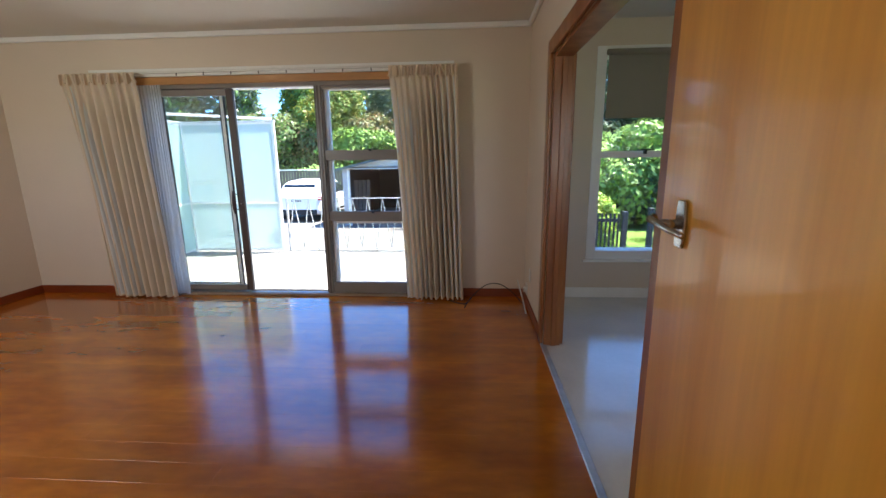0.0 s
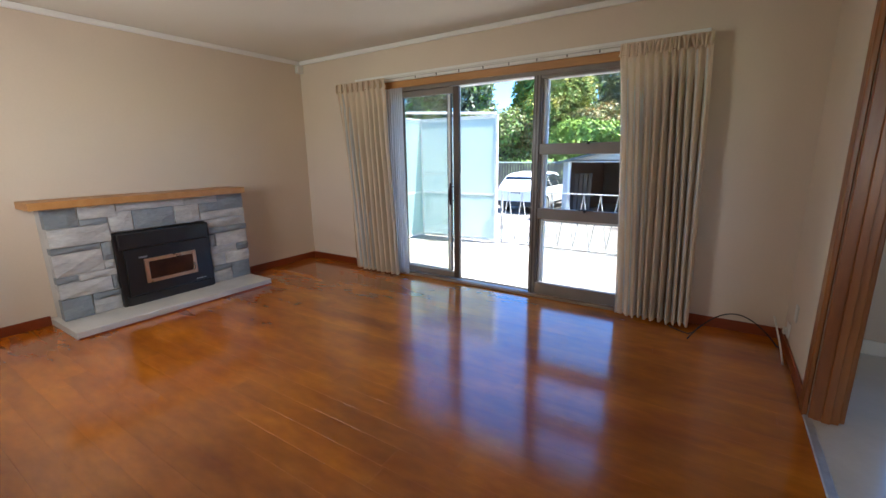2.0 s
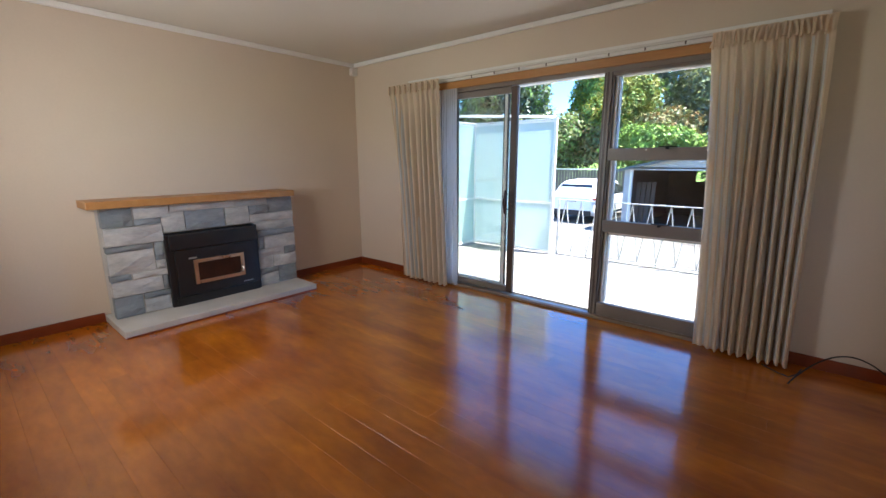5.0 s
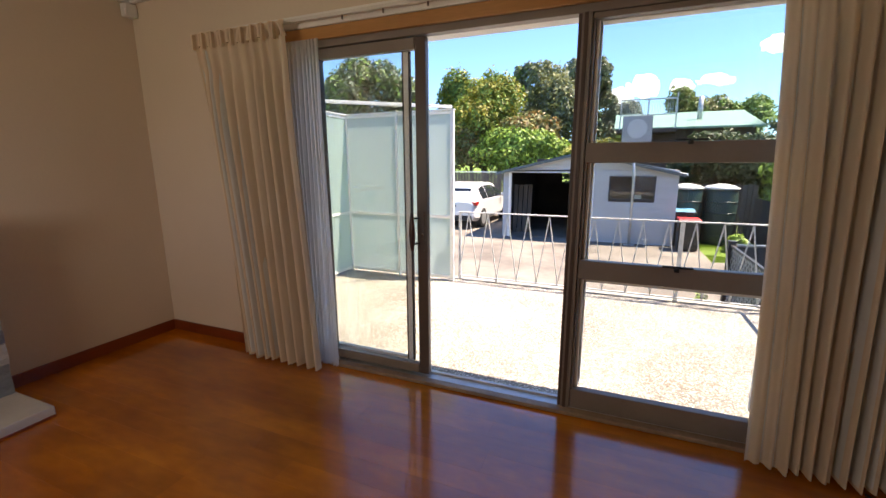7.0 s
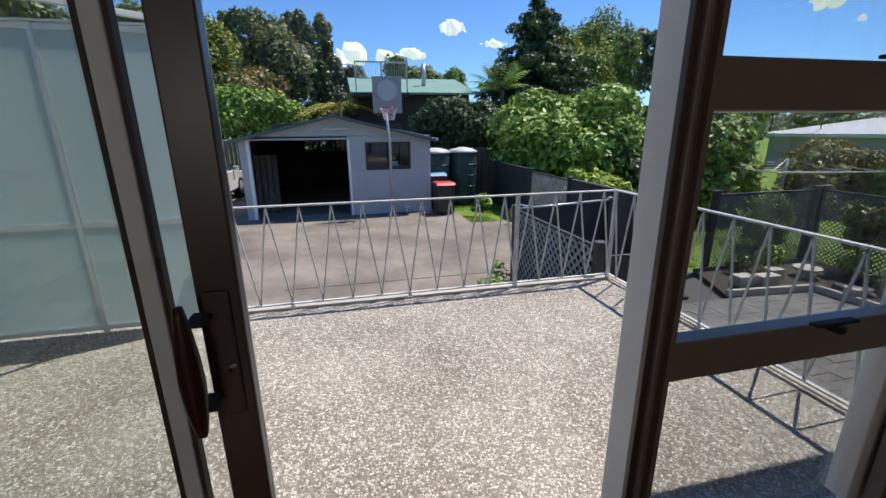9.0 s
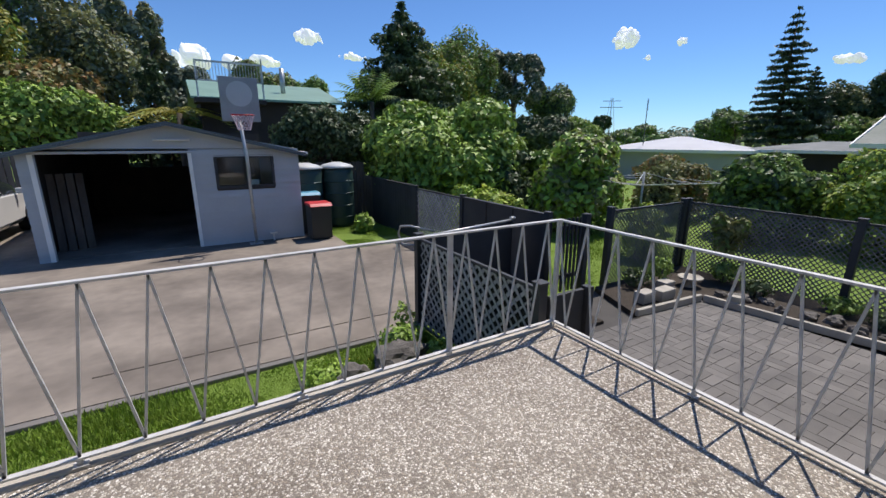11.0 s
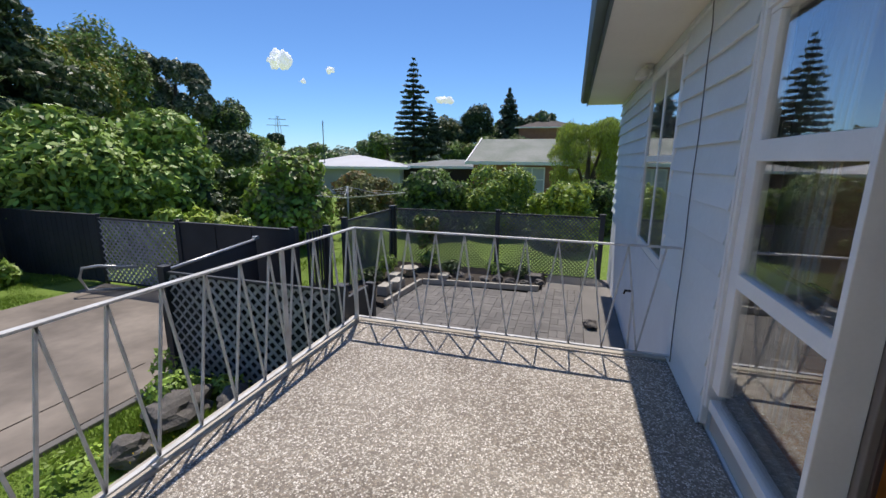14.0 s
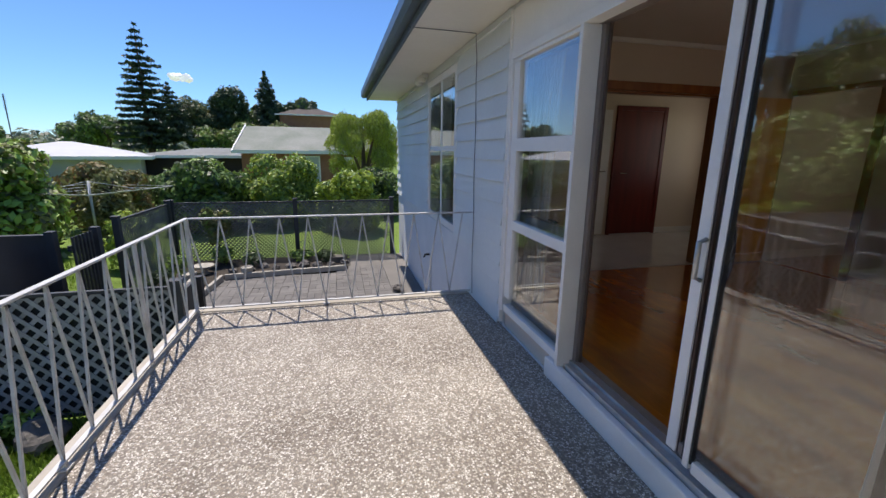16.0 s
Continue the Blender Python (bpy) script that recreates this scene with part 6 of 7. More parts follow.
py_ = thing("pylon", (184, 150, 0), "distant lattice power pylon", "pylon")
for s in ((-1, -1), (1, -1), (1, 1), (-1, 1)):
    part("leg", tube(bmesh.new(), [(184 + s[0] * 2.2, 150 + s[1] * 2.2, 0), (184 + s[0] * 0.4, 150 + s[1] * 0.4, 22)], 0.12, 4), M["steel"], py_)
for z, w in ((20.5, 3), (17.5, 3.8)):
    part("arm", bar((184 - w, 150 + w, z), (184 + w, 150 - w, z), 0.3, 0.3), M["steel"], py_)

# rotary clothes line
cl = thing("clothes_line", (8.6, 11.35, GZ), "galvanised rotary clothes line on the lawn", "clothes line")
CX, CY = 8.6, 11.35
part("pole", tube(bmesh.new(), [(CX, CY, GZ), (CX, CY, 0.55)], 0.03, 10), M["steel"], cl, smooth=True)
tips = []
for k in range(4):
    a = math.radians(25 + 90 * k)
    tip = (CX + 1.7 * math.cos(a), CY + 1.7 * math.sin(a), 0.36)
    tips.append(tip)
    part("arm", tube(bmesh.new(), [(CX, CY, 0.20), tip], 0.014, 6), M["steel"], cl)
    part("stay", tube(bmesh.new(), [(CX, CY, 0.54), (CX + 1.0 * math.cos(a), CY + 1.0 * math.sin(a), 0.30)], 0.008, 5), M["steel"], cl)
for f in (1.0, 0.75, 0.5):
    for k in range(4):
        p, q = Vector(tips[k]), Vector(tips[(k + 1) % 4])
        o = Vector((CX, CY, 0.20))
        part("line", tube(bmesh.new(), [o + (p - o) * f, o + (q - o) * f], 0.006, 4), M["rail"], cl)


# ---- plants ----
def leaf_cloud(blobs, n, size, seed, up=0.3, aspect=0.5, shell=0.35, droop=0.0, lumpy=0.25):
    """Small folded leaves scattered through ellipsoids, thickest near their skins. Returns points and faces."""
    r = np.random.default_rng(seed)
    B = np.array(blobs, float)
    wts = (B[:, 3] * B[:, 4] + B[:, 4] * B[:, 5] + B[:, 3] * B[:, 5])
    idx = r.choice(len(B), n, p=wts / wts.sum())
    d = r.normal(size=(n, 3))
    d /= np.linalg.norm(d, axis=1)[:, None]
    d[:, 2] = np.where((d[:, 2] < -0.2) & (r.random(n) < 0.5), -d[:, 2], d[:, 2])
    ph = r.uniform(0, 6, (len(B), 3))[idx]
    lump = 1 + lumpy * np.sin(d[:, 0] * 5 + ph[:, 0]) * np.sin(d[:, 1] * 5 + ph[:, 1]) * np.cos(d[:, 2] * 4 + ph[:, 2])
    rad = (1 - shell * np.abs(r.normal(size=n)) * 0.6).clip(0.15, 1.12) * lump
    c = B[idx, :3] + d * B[idx, 3:6] * rad[:, None]
    nrm = d + r.normal(size=(n, 3)) * 0.6 + np.array([0, 0, up])
    nrm /= np.linalg.norm(nrm, axis=1)[:, None]
    t = np.cross(nrm, r.normal(size=(n, 3)))
    t[:, 2] -= droop
    t /= np.linalg.norm(t, axis=1)[:, None]
    b = np.cross(nrm, t)
    s = size * r.uniform(0.6, 1.35, n)[:, None]
    pts = np.stack([c - t * s, c + b * s * aspect + nrm * s * 0.12, c + t * s, c - b * s * aspect + nrm * s * 0.12], 1).reshape(-1, 3)
    faces = np.arange(4 * n).reshape(-1, 4)
    return pts, faces


def cloud_part(name, pts, faces, material, parent, label=""):
    me = bpy.data.meshes.new(name)
    me.vertices.add(len(pts))
    o = np.array(base_of(parent)) if parent else np.zeros(3)
    me.vertices.foreach_set("co", (pts - o).astype(np.float32).ravel())
    k = faces.shape[1]
    me.loops.add(faces.size)
    me.loops.foreach_set("vertex_index", faces.ravel().astype(np.int32))
    me.polygons.add(len(faces))
    me.polygons.foreach_set("loop_start", np.arange(0, faces.size, k, dtype=np.int32))
    me.update(calc_edges=True)
    me.materials.append(material)
    ob = new(name, me)
    ob.parent = parent
    return tagged(ob, label=label)


def crown_blobs(c, r, k, seed, fill=0.55):
    rr = random.Random(seed)
    out = [(c[0], c[1], c[2], r[0] * 0.72, r[1] * 0.72, r[2] * 0.72)]
    for i in range(k):
        a, e = i * 2.4 + rr.uniform(-0.4, 0.4), rr.uniform(-0.5, 1.0)
        q = math.cos(e)
        s = fill * rr.uniform(0.55, 0.95)
        out.append((c[0] + math.cos(a) * q * r[0] * 0.68, c[1] + math.sin(a) * q * r[1] * 0.68, c[2] + math.sin(e) * r[2] * 0.72, r[0] * s, r[1] * s, r[2] * s))
    return out


SEED = [100]


def tree(x, y, top, r, low, mat_key, label, n=6000, size=0.12, k=9, cat="tree", trunk=0.16, fill=0.5, mix=None, lumpy=0.25, aspect=0.5, droop=0.0, name="tree", open_core=False):
    """A crown from z=low to z=top, r wide, over a tapered trunk with limbs."""
    SEED[0] += 1
    sd_ = SEED[0]
    if y > 20 or x > 11.8:
        size, n = size * 0.72, int(n * 1.7)
    t = thing(name, (x, y, GZ), label, cat)
    rr = random.Random(sd_)
    rx, ry = (r, r) if not isinstance(r, tuple) else r
    c = (x, y, (top + low) / 2)
    rz = (top - low) / 2
    shrub = cat == "shrub"
    bm = bmesh.new()
    tube(bm, [(x, y, GZ - 0.1), (x + rr.uniform(-0.1, 0.1) * rx, y, (GZ + c[2]) / 2), (x, y, c[2]), (x + 0.1 * rx, y, c[2] + rz * 0.6)], trunk, 8, r_end=trunk * 0.25)
    part("trunk", bm, M["bark"], t, smooth=True)
    blobs = crown_blobs(c, (rx * 0.98, ry * 0.98, rz), k, sd_, fill)
    if open_core:
        blobs = blobs[1:]
    if shrub:
        n = int(n * 1.6)
        for i in range(6):
            a = i * math.pi / 3 + rr.random()
            blobs.append((x + rx * 0.55 * math.cos(a), y + ry * 0.55 * math.sin(a), GZ + 0.35 * (top - GZ) * 0.8, rx * 0.5, ry * 0.5, 0.32 * (top - GZ)))
    for bl in blobs[1:6]:
        z0 = max(GZ + 0.2, min(c[2] - rz * 0.5, bl[2] - 0.2))
        part("limb", tube(bmesh.new(), [(x, y, z0), ((x + bl[0]) / 2, (y + bl[1]) / 2, (z0 + bl[2]) / 2 + 0.1 * rz), bl[:3]], trunk * 0.5, 6, r_end=trunk * 0.12), M["bark"], t, smooth=True)
    n1 = n if not mix else int(n * 0.65)
    p, f = leaf_cloud(blobs, n1, size, sd_, lumpy=lumpy, aspect=aspect, droop=droop)
    cloud_part("crown", p, f, LEAF[mat_key], t)
    if mix:
        p, f = leaf_cloud(blobs[1:], n - n1, size * 0.95, sd_ + 5000, lumpy=lumpy, aspect=aspect, droop=droop)
        cloud_part("crown", p, f, LEAF[mix], t)
    return t


def conifer(x, y, top, r, low, mat_key, label, n=9000, size=0.2, tiers=16, ragged=0.25, name="conifer", thin=0.0, base=GZ):
    SEED[0] += 1
    rr = random.Random(SEED[0])
    t = thing(name, (x, y, base), label, "tree")
    part("trunk", tube(bmesh.new(), [(x, y, base), (x, y, top)], 0.018 * (top - base) + 0.05, 8, r_end=0.03), M["bark"], t, smooth=True)
    blobs = []
    for i in range(tiers):
        f = i / (tiers - 1)
        z = low + (top - low) * f
        rad = r * (1 - f) ** 0.85 * (1 + rr.uniform(-ragged, ragged)) + 0.05 * r
        m = 6 if not thin else 6
        for j in range(m):
            a = j * 2 * math.pi / m + i * 0.7
            rl_ = rad * rr.uniform(0.75, 1.1)
            steps = 3
            for s in range(1, steps + 1):
                q = s / steps
                hh = (top - low) / tiers * (0.55 if not thin else thin)
                blobs.append((x + math.cos(a) * rl_ * q, y + math.sin(a) * rl_ * q, z - rl_ * (0.05 if thin else 0.16) * q, rl_ * 0.24, rl_ * 0.24, hh))
            if j % 2 == 0:
                part("limb", tube(bmesh.new(), [(x, y, z), (x + math.cos(a) * rl_ * 0.9, y + math.sin(a) * rl_ * 0.9, z)], 0.03, 4, caps=False), M["bark"], t)
    p, f = leaf_cloud(blobs, n, size, SEED[0], aspect=0.35, lumpy=0.2)
    cloud_part("crown", p, f, LEAF[mat_key], t)
    return t


def palm(x, y, z_top, length, label, fronds=18, base=GZ, up=0.9, mt="olive", droop=0.55):
    SEED[0] += 1
    rr = random.Random(SEED[0])
    t = thing("palm", (x, y, base), label, "palm")
    part("trunk", tube(bmesh.new(), [(x, y, base), (x + 0.1, y, z_top)], 0.12, 8, r_end=0.09), M["bark"], t, smooth=True)
    for i in range(fronds):
        a = i * 2.4
        e = up * rr.uniform(0.25, 1.0)
        verts, faces = [], []
        prev = None
        for s in range(13):
            q = s / 12
            reach = length * q
            px = x + math.cos(a) * reach * math.cos(e)
            pyy = y + math.sin(a) * reach * math.cos(e)
            pz = z_top + reach * math.sin(e) - length * droop * q ** 2.2
            if s > 1:
                w = 0.30 * length * math.sin(math.pi * min(q * 0.9 + 0.08, 1)) * 0.6
                for side in (-1, 1):
                    o = (-math.sin(a) * side * w, math.cos(a) * side * w)
                    k = len(verts)
                    dx, dy = math.cos(a) * length * 0.035, math.sin(a) * length * 0.035
                    verts += [(px - dx, pyy - dy, pz), (px + dx, pyy + dy, pz), (px + o[0] + dx * 4, pyy + o[1] + dy * 4, pz - w * 0.45)]
                    faces.append((k, k + 1, k + 2))
        part("frond", (verts, [], faces), LEAF[mt], t)
    return t


# garden in front
tree(5.9, 16.6, 2.72, (2.75, 2.2), -0.9, "broad", "large dense shrub with glossy mid-green leaves behind the fence", n=24000, size=0.12, k=22, cat="shrub", fill=0.5, lumpy=0.2, mix="mid", name="shrub", aspect=0.42)
tree(9.3, 15.4, 1.25, (1.5, 1.3), -0.6, "mid", "dense green shrub filling in behind the lattice", n=4500, size=0.11, k=9, cat="shrub", name="shrub")
tree(7.6, 12.6, 1.45, (1.3, 1.2), -0.7, "broad", "rounded green shrub beside the clothes line", n=8500, size=0.095, k=14, cat="shrub", name="shrub", mix="olive", lumpy=0.35)
tree(10.8, 9.3, 1.10, (1.35, 1.25), -0.9, "mid", "clipped dark green shrub behind the lattice fence", n=9500, size=0.085, k=12, cat="shrub", name="shrub", mix="dark")
tree(11.4, 7.3, 1.15, (1.4, 1.3), -0.9, "mid", "rounded shrub with pale new growth", n=12000, size=0.065, k=12, cat="shrub", name="shrub", mix="lime")
tree(9.9, 5.25, 0.92, (1.2, 1.0), -0.9, "lime", "rounded yellow-green shrub by the house corner", n=9000, size=0.07, k=9, cat="shrub", name="shrub", mix="mid")
tree(15.0, 4.5, 3.25, (2.1, 1.8), -1.0, "lime", "feathery pale green weeping tree", n=24000, size=0.10, k=26, fill=0.3, name="tree", droop=1.6, aspect=0.18, mix="willow", open_core=True)
tree(9.2, 11.3, 0.9, (0.6, 0.6), -0.6, "olive", "thin olive and reddish shrub near the clothes line", n=1200, size=0.07, k=5, cat="shrub", name="shrub")
tree(11.5, 12.3, 0.95, (1.2, 1.0), -0.6, "olive", "loose green and rusty hedge shrub", n=4500, size=0.08, k=9, cat="shrub", name="shrub", mix="rust")
tree(13.5, 11.0, 0.8, (1.3, 1.2), -0.7, "mid", "green hedge shrub behind the lattice fence", n=4500, size=0.08, k=8, cat="shrub", name="shrub", mix="olive")
tree(7.0, 15.5, 1.1, (1.6, 1.2), -0.6, "dark", "dark green hedge behind the shrubs", n=4500, size=0.10, k=8, cat="shrub", name="hedge")
tree(3.75, 11.0, 0.30, (0.5, 0.6), -0.8, "lime", "low yellow-green bush just over the fence", n=2400, size=0.07, k=7, cat="shrub", name="shrub", mix="broad")
tree(3.9, 12.3, 0.36, (0.6, 0.8), -0.8, "broad", "low leafy bush just over the fence", n=2200, size=0.09, k=7, cat="shrub", name="shrub", mix="lime")
tree(6.35, 9.7, 0.12, (0.42, 0.42), -0.8, "lime", "small round yellow-green shrub on the lawn", n=1500, size=0.05, k=6, cat="shrub", name="shrub", mix="broad")
tree(6.05, 8.0, 0.25, (0.22, 0.3), -0.7, "olive", "climbing plant on the lattice fence", n=900, size=0.05, k=5, cat="climber", name="climber", mix="mid", trunk=0.02)
tree(2.35, 18.2, 2.7, (1.75, 1.4), -0.5, "dark", "large dark grey-green bushy tree behind the tanks", n=20000, size=0.08, k=14, name="tree", mix="dark")
tree(2.25, 14.9, -0.45, (0.25, 0.25), -0.95, "broad", "small leafy plant at the lawn edge", n=400, size=0.08, k=4, cat="shrub", name="shrub", trunk=0.02)
tree(12.6, 4.2, 0.8, (1.2, 0.9), -0.9, "dark", "dark green shrub below the weeping tree", n=6000, size=0.09, k=9, cat="shrub", name="shrub", mix="mid")
# behind the shed and drive
tree(-5.2, 31, 8.0, (2.6, 1.8), 0.0, "olive", "tall olive-green tree behind the garage", n=9000, size=0.17, k=14, mix="grey")
tree(-10.6, 31, 8.0, (3.0, 1.8), 0.0, "mid", "tall green tree behind the driveway fence", n=9000, size=0.17, k=14, mix="yellow")
tree(-0.5, 24.6, 2.6, (1.8, 1.0), -0.6, "mid", "green bushy tree behind the garage roof", n=5000, size=0.13, k=10, mix="rust")
tree(-6.0, 25.5, 3.3, (3.0, 1.6), -0.6, "broad", "bright green bushy tree behind the garage", n=9000, size=0.15, k=14, mix="mid")
tree(-8.2, 27.0, 6.6, (2.3, 2.0), 0.5, "yellow", "tall yellow-green tree behind the driveway", n=10000, size=0.15, k=14, mix="mid")
tree(-7.6, 26.5, 4.6, (3.6, 1.6), 0.2, "olive", "dense olive-green tree behind the driveway", n=9000, size=0.16, k=14, mix="rust")
tree(-12.5, 26.0, 4.4, (3.2, 2.0), -0.4, "olive", "dense olive-green tree behind the driveway", n=9000, size=0.18, k=14, mix="mid")
tree(-16.5, 27.0, 8.4, (4.0, 3.0), 0.8, "grey", "tall rounded gum tree behind the driveway", n=12000, size=0.2, k=16, mix="mid", fill=0.42)
tree(-22.5, 25.0, 6.6, (4.0, 3.0), 0.2, "mid", "broad green tree behind the driveway", n=9000, size=0.22, k=14, mix="lime")
tree(-7.2, 36.0, 9.9, (2.5, 2.2), 2.0, "grey", "tall open gum tree with gaps in its crown", n=5200, size=0.2, k=24, fill=0.24, mix="mid", trunk=0.3, open_core=True)
tree(-3.4, 36.5, 10.0, (2.6, 2.2), 2.0, "grey", "tall open gum tree with gaps in its crown", n=5200, size=0.2, k=24, fill=0.24, mix="olive", trunk=0.3, open_core=True)
tree(-1.0, 37, 6.0, (2.6, 2.0), 0.5, "grey", "open grey-green tree behind the garage", n=6000, size=0.2, k=12, fill=0.4)
tree(-11.5, 37, 8.4, (3.2, 2.0), 0.5, "mid", "tall green tree behind the driveway", n=8000, size=0.22, k=14, fill=0.45, mix="grey")
conifer(-2.4, 28.5, 5.0, 1.6, -0.3, "dark", "dark conifer behind the garage", n=9000, size=0.14, tiers=12)
palm(-1.6, 22.8, 2.2, 1.9, "spreading tree fern beside the garage roof", fronds=16, mt="yellow", up=0.5)
palm(5.6, 22.6, 2.9, 1.9, "nikau palm with upright fronds", fronds=26, up=1.45, droop=0.3, mt="mid")
tree(4.9, 44, 7.7, (2.6, 2.0), 1.5, "olive", "green and olive treetops on the hill", n=6000, size=0.2, k=10, mix="mid")
tree(8.2, 45, 6.8, (2.6, 2.0), 1.5, "mid", "green treetops on the hill", n=5000, size=0.2, k=10)
conifer(9.0, 26.4, 8.0, 3.3, 0.3, "dark", "tall dark bushy conifer", n=26000, size=0.17, tiers=16, ragged=0.5)
tree(15.6, 30.5, 8.8, (2.8, 2.0), 0.5, "mid", "tall mid-green tree on the rise", n=9000, size=0.17, k=16, mix="olive")
tree(12.4, 28.0, 6.9, (2.4, 1.8), 0.2, "mid", "tall green tree beside the conifer", n=7500, size=0.16, k=14, mix="yellow")
tree(20.2, 30.5, 8.6, (3.2, 2.2), 1.6, "grey", "tall open tree with pale limbs", n=8500, size=0.18, k=24, fill=0.26, mix="dark", trunk=0.25, open_core=True)
tree(24.5, 31.0, 6.0, (2.4, 2.0), 0.3, "dark", "dark green tree on the rise", n=7500, size=0.18, k=12, mix="mid")
tree(27.5, 31.0, 3.6, (2.4, 2.0), 0.0, "mid", "rounded green tree on the rise", n=6000, size=0.18, k=12, mix="lime")
tree(15.0, 22.0, 2.6, (2.4, 1.6), -0.4, "dark", "dark hedge trees below the tall ones", n=7000, size=0.15, k=12)
tree(20.0, 24.0, 2.0, (2.2, 1.6), -0.4, "mid", "green hedge trees below the rise", n=6000, size=0.15, k=12, mix="grey")
tree(54.2, 50, 5.3, (1.6, 1.6), 2.0, "dark", "small round dark tree on the skyline", n=3000, size=0.25, k=8)

# hill on the far side
conifer(60.0, 28.9, 15.9, 3.7, 1.5, "pine", "tall Norfolk pine with tiered branches", n=12500, size=0.30, tiers=20, ragged=0.2, name="norfolk_pine", thin=0.10, base=0.0)
conifer(61.5, 26.6, 9.4, 2.8, 2.5, "pine", "second narrow pine behind the Norfolk pine", n=6000, size=0.30, tiers=14, ragged=0.2, name="norfolk_pine", thin=0.3, base=0.0)
conifer(70, 15.9, 12.5, 2.9, 3.0, "pine", "dark pointed cypress on the hill", n=8000, size=0.32, tiers=13, ragged=0.2, base=1.0)
for (x, y, top, r, low, mk, mx) in ((66, 36, 6.3, 4.0, 1.0, "mid", "dark"), (68, 31.5, 5.4, 3.2, 0.5, "dark", "mid"), (70, 26.0, 8.6, 4.4, 1.2, "dark", "olive"), (70, 21.2, 10.2, 3.6, 2.4, "dark", "dark"),
                                    (70, 24.5, 7.2, 3.4, 1.0, "dark", "olive"), (72, 18.2, 8.2, 3.6, 1.5, "mid", "dark"), (70, 13.4, 9.0, 2.8, 2.0, "dark", "dark"), (64, 23.5, 4.4, 2.8, 0.2, "mid", "dark"),
                                    (72, 9.9, 9.4, 2.6, 4.5, "grey", "mid"), (64, 18.5, 4.9, 3.6, 0.4, "mid", "olive"), (66, 13.0, 5.4, 4.0, 0.5, "olive", "mid"), (70, 41, 4.6, 3.6, 0.5, "mid", "grey"),
                                    (76, 5.0, 7.5, 4.0, 1.0, "mid", "olive"), (55, 44, 3.6, 3.5, 0.0, "mid", "grey"), (44, 33, 2.0, 3.2, -0.5, "mid", "dark"), (40, 27, 1.5, 3.0, -0.6, "dark", "mid")):
    tree(x, y, top, (r, r * 0.9), low, mk, "dark leafy tree on the far hillside", n=4200, size=0.32, k=12, mix=mx, trunk=0.3)

# distant woods closing the horizon
rr = random.Random(77)
blobs = []
for i in range(230):
    a = math.radians(-75 + i * 1.05 + rr.uniform(-0.6, 0.6))
    d = rr.uniform(105, 240)
    hgt = rr.uniform(1.8, 4.5) * (d / 150) + (2 if d > 170 else 0)
    blobs.append((math.sin(a) * d, 5 + math.cos(a) * d, hgt * 0.35, rr.uniform(4, 9), rr.uniform(4, 9), hgt))
p, f = leaf_cloud(blobs, 60000, 0.8, 7, lumpy=0.3)
tagged(cloud_part("far_woods", p, f, LEAF["grey"], None, "belt of distant grey-green woods"), kind="stuff", category="trees")

# grass strip under the terrace and lawn tufts
r = np.random.default_rng(21)


def tufts(name, n, xr, yr, h, label, z=-1.05, mk="blade"):
    c = np.stack([r.uniform(*xr, n), r.uniform(*yr, n), np.full(n, z)], 1)
    c[:, 2] += 0.03 * np.sin(c[:, 0] * 3) * np.sin(c[:, 1] * 4)
    a = r.uniform(0, 6.28, n)
    hh = h * r.uniform(0.4, 1.3, n) * (0.7 + 0.5 * np.sin(c[:, 0] * 2.3 + np.cos(c[:, 1] * 3)))
    w = 0.006 + 0.004 * r.random(n)
    s = np.stack([np.cos(a) * w, np.sin(a) * w, 0 * a], 1)
    tip = np.stack([r.normal(0, 0.35, n) * hh, r.normal(0, 0.35, n) * hh, hh], 1)
    pts = np.stack([c - s, c + s, c + tip], 1).reshape(-1, 3)
    ob = cloud_part(name, pts, np.arange(3 * n).reshape(-1, 3), M[mk], None, label)
    tagged(ob, kind="stuff", category="grass")


part("grass_strip", box((-4.3, 6.99, -1.12), (0.80, 8.985, -1.045)), M["grass"], kind="structure")
tufts("grass", 42000, (-4.2, 0.8), (7.0, 8.97), 0.075, "long grass strip between terrace and driveway")
tufts("grass", 16000, (3.1, 7.5), (9.1, 13.0), 0.05, "lawn grass beyond the patio", z=-1.06)
tufts("grass", 9000, (1.43, 3.0), (13.3, 15.8), 0.05, "grass beside the driveway", z=-1.012)
p, f = leaf_cloud([(0.35, 8.6, -0.85, 0.28, 0.22, 0.16), (0.62, 8.25, -0.92, 0.16, 0.2, 0.1), (0.5, 8.9, -0.75, 0.12, 0.08, 0.2), (-0.6, 8.5, -0.97, 0.3, 0.25, 0.07), (-1.3, 7.6, -1.0, 0.4, 0.3, 0.06)], 1500, 0.03, 3)
tagged(cloud_part("weeds", p, f, LEAF["broad"], None, "leafy weeds round the lava rocks"), kind="stuff", category="weeds")
p, f = leaf_cloud([(-0.25, 8.3, -0.93, 0.35, 0.3, 0.05), (-0.9, 7.7, -0.95, 0.5, 0.4, 0.05)], 90, 0.012, 8)
yf = mat("yellow_petal", (0.75, 0.55, 0.03), (0.65, 0.45, 0.02), rough=0.6, amount=0.05, bump=0)
tagged(cloud_part("flowers", p, f, yf, None, "tiny yellow weed flowers in the grass"), kind="stuff", category="flowers")
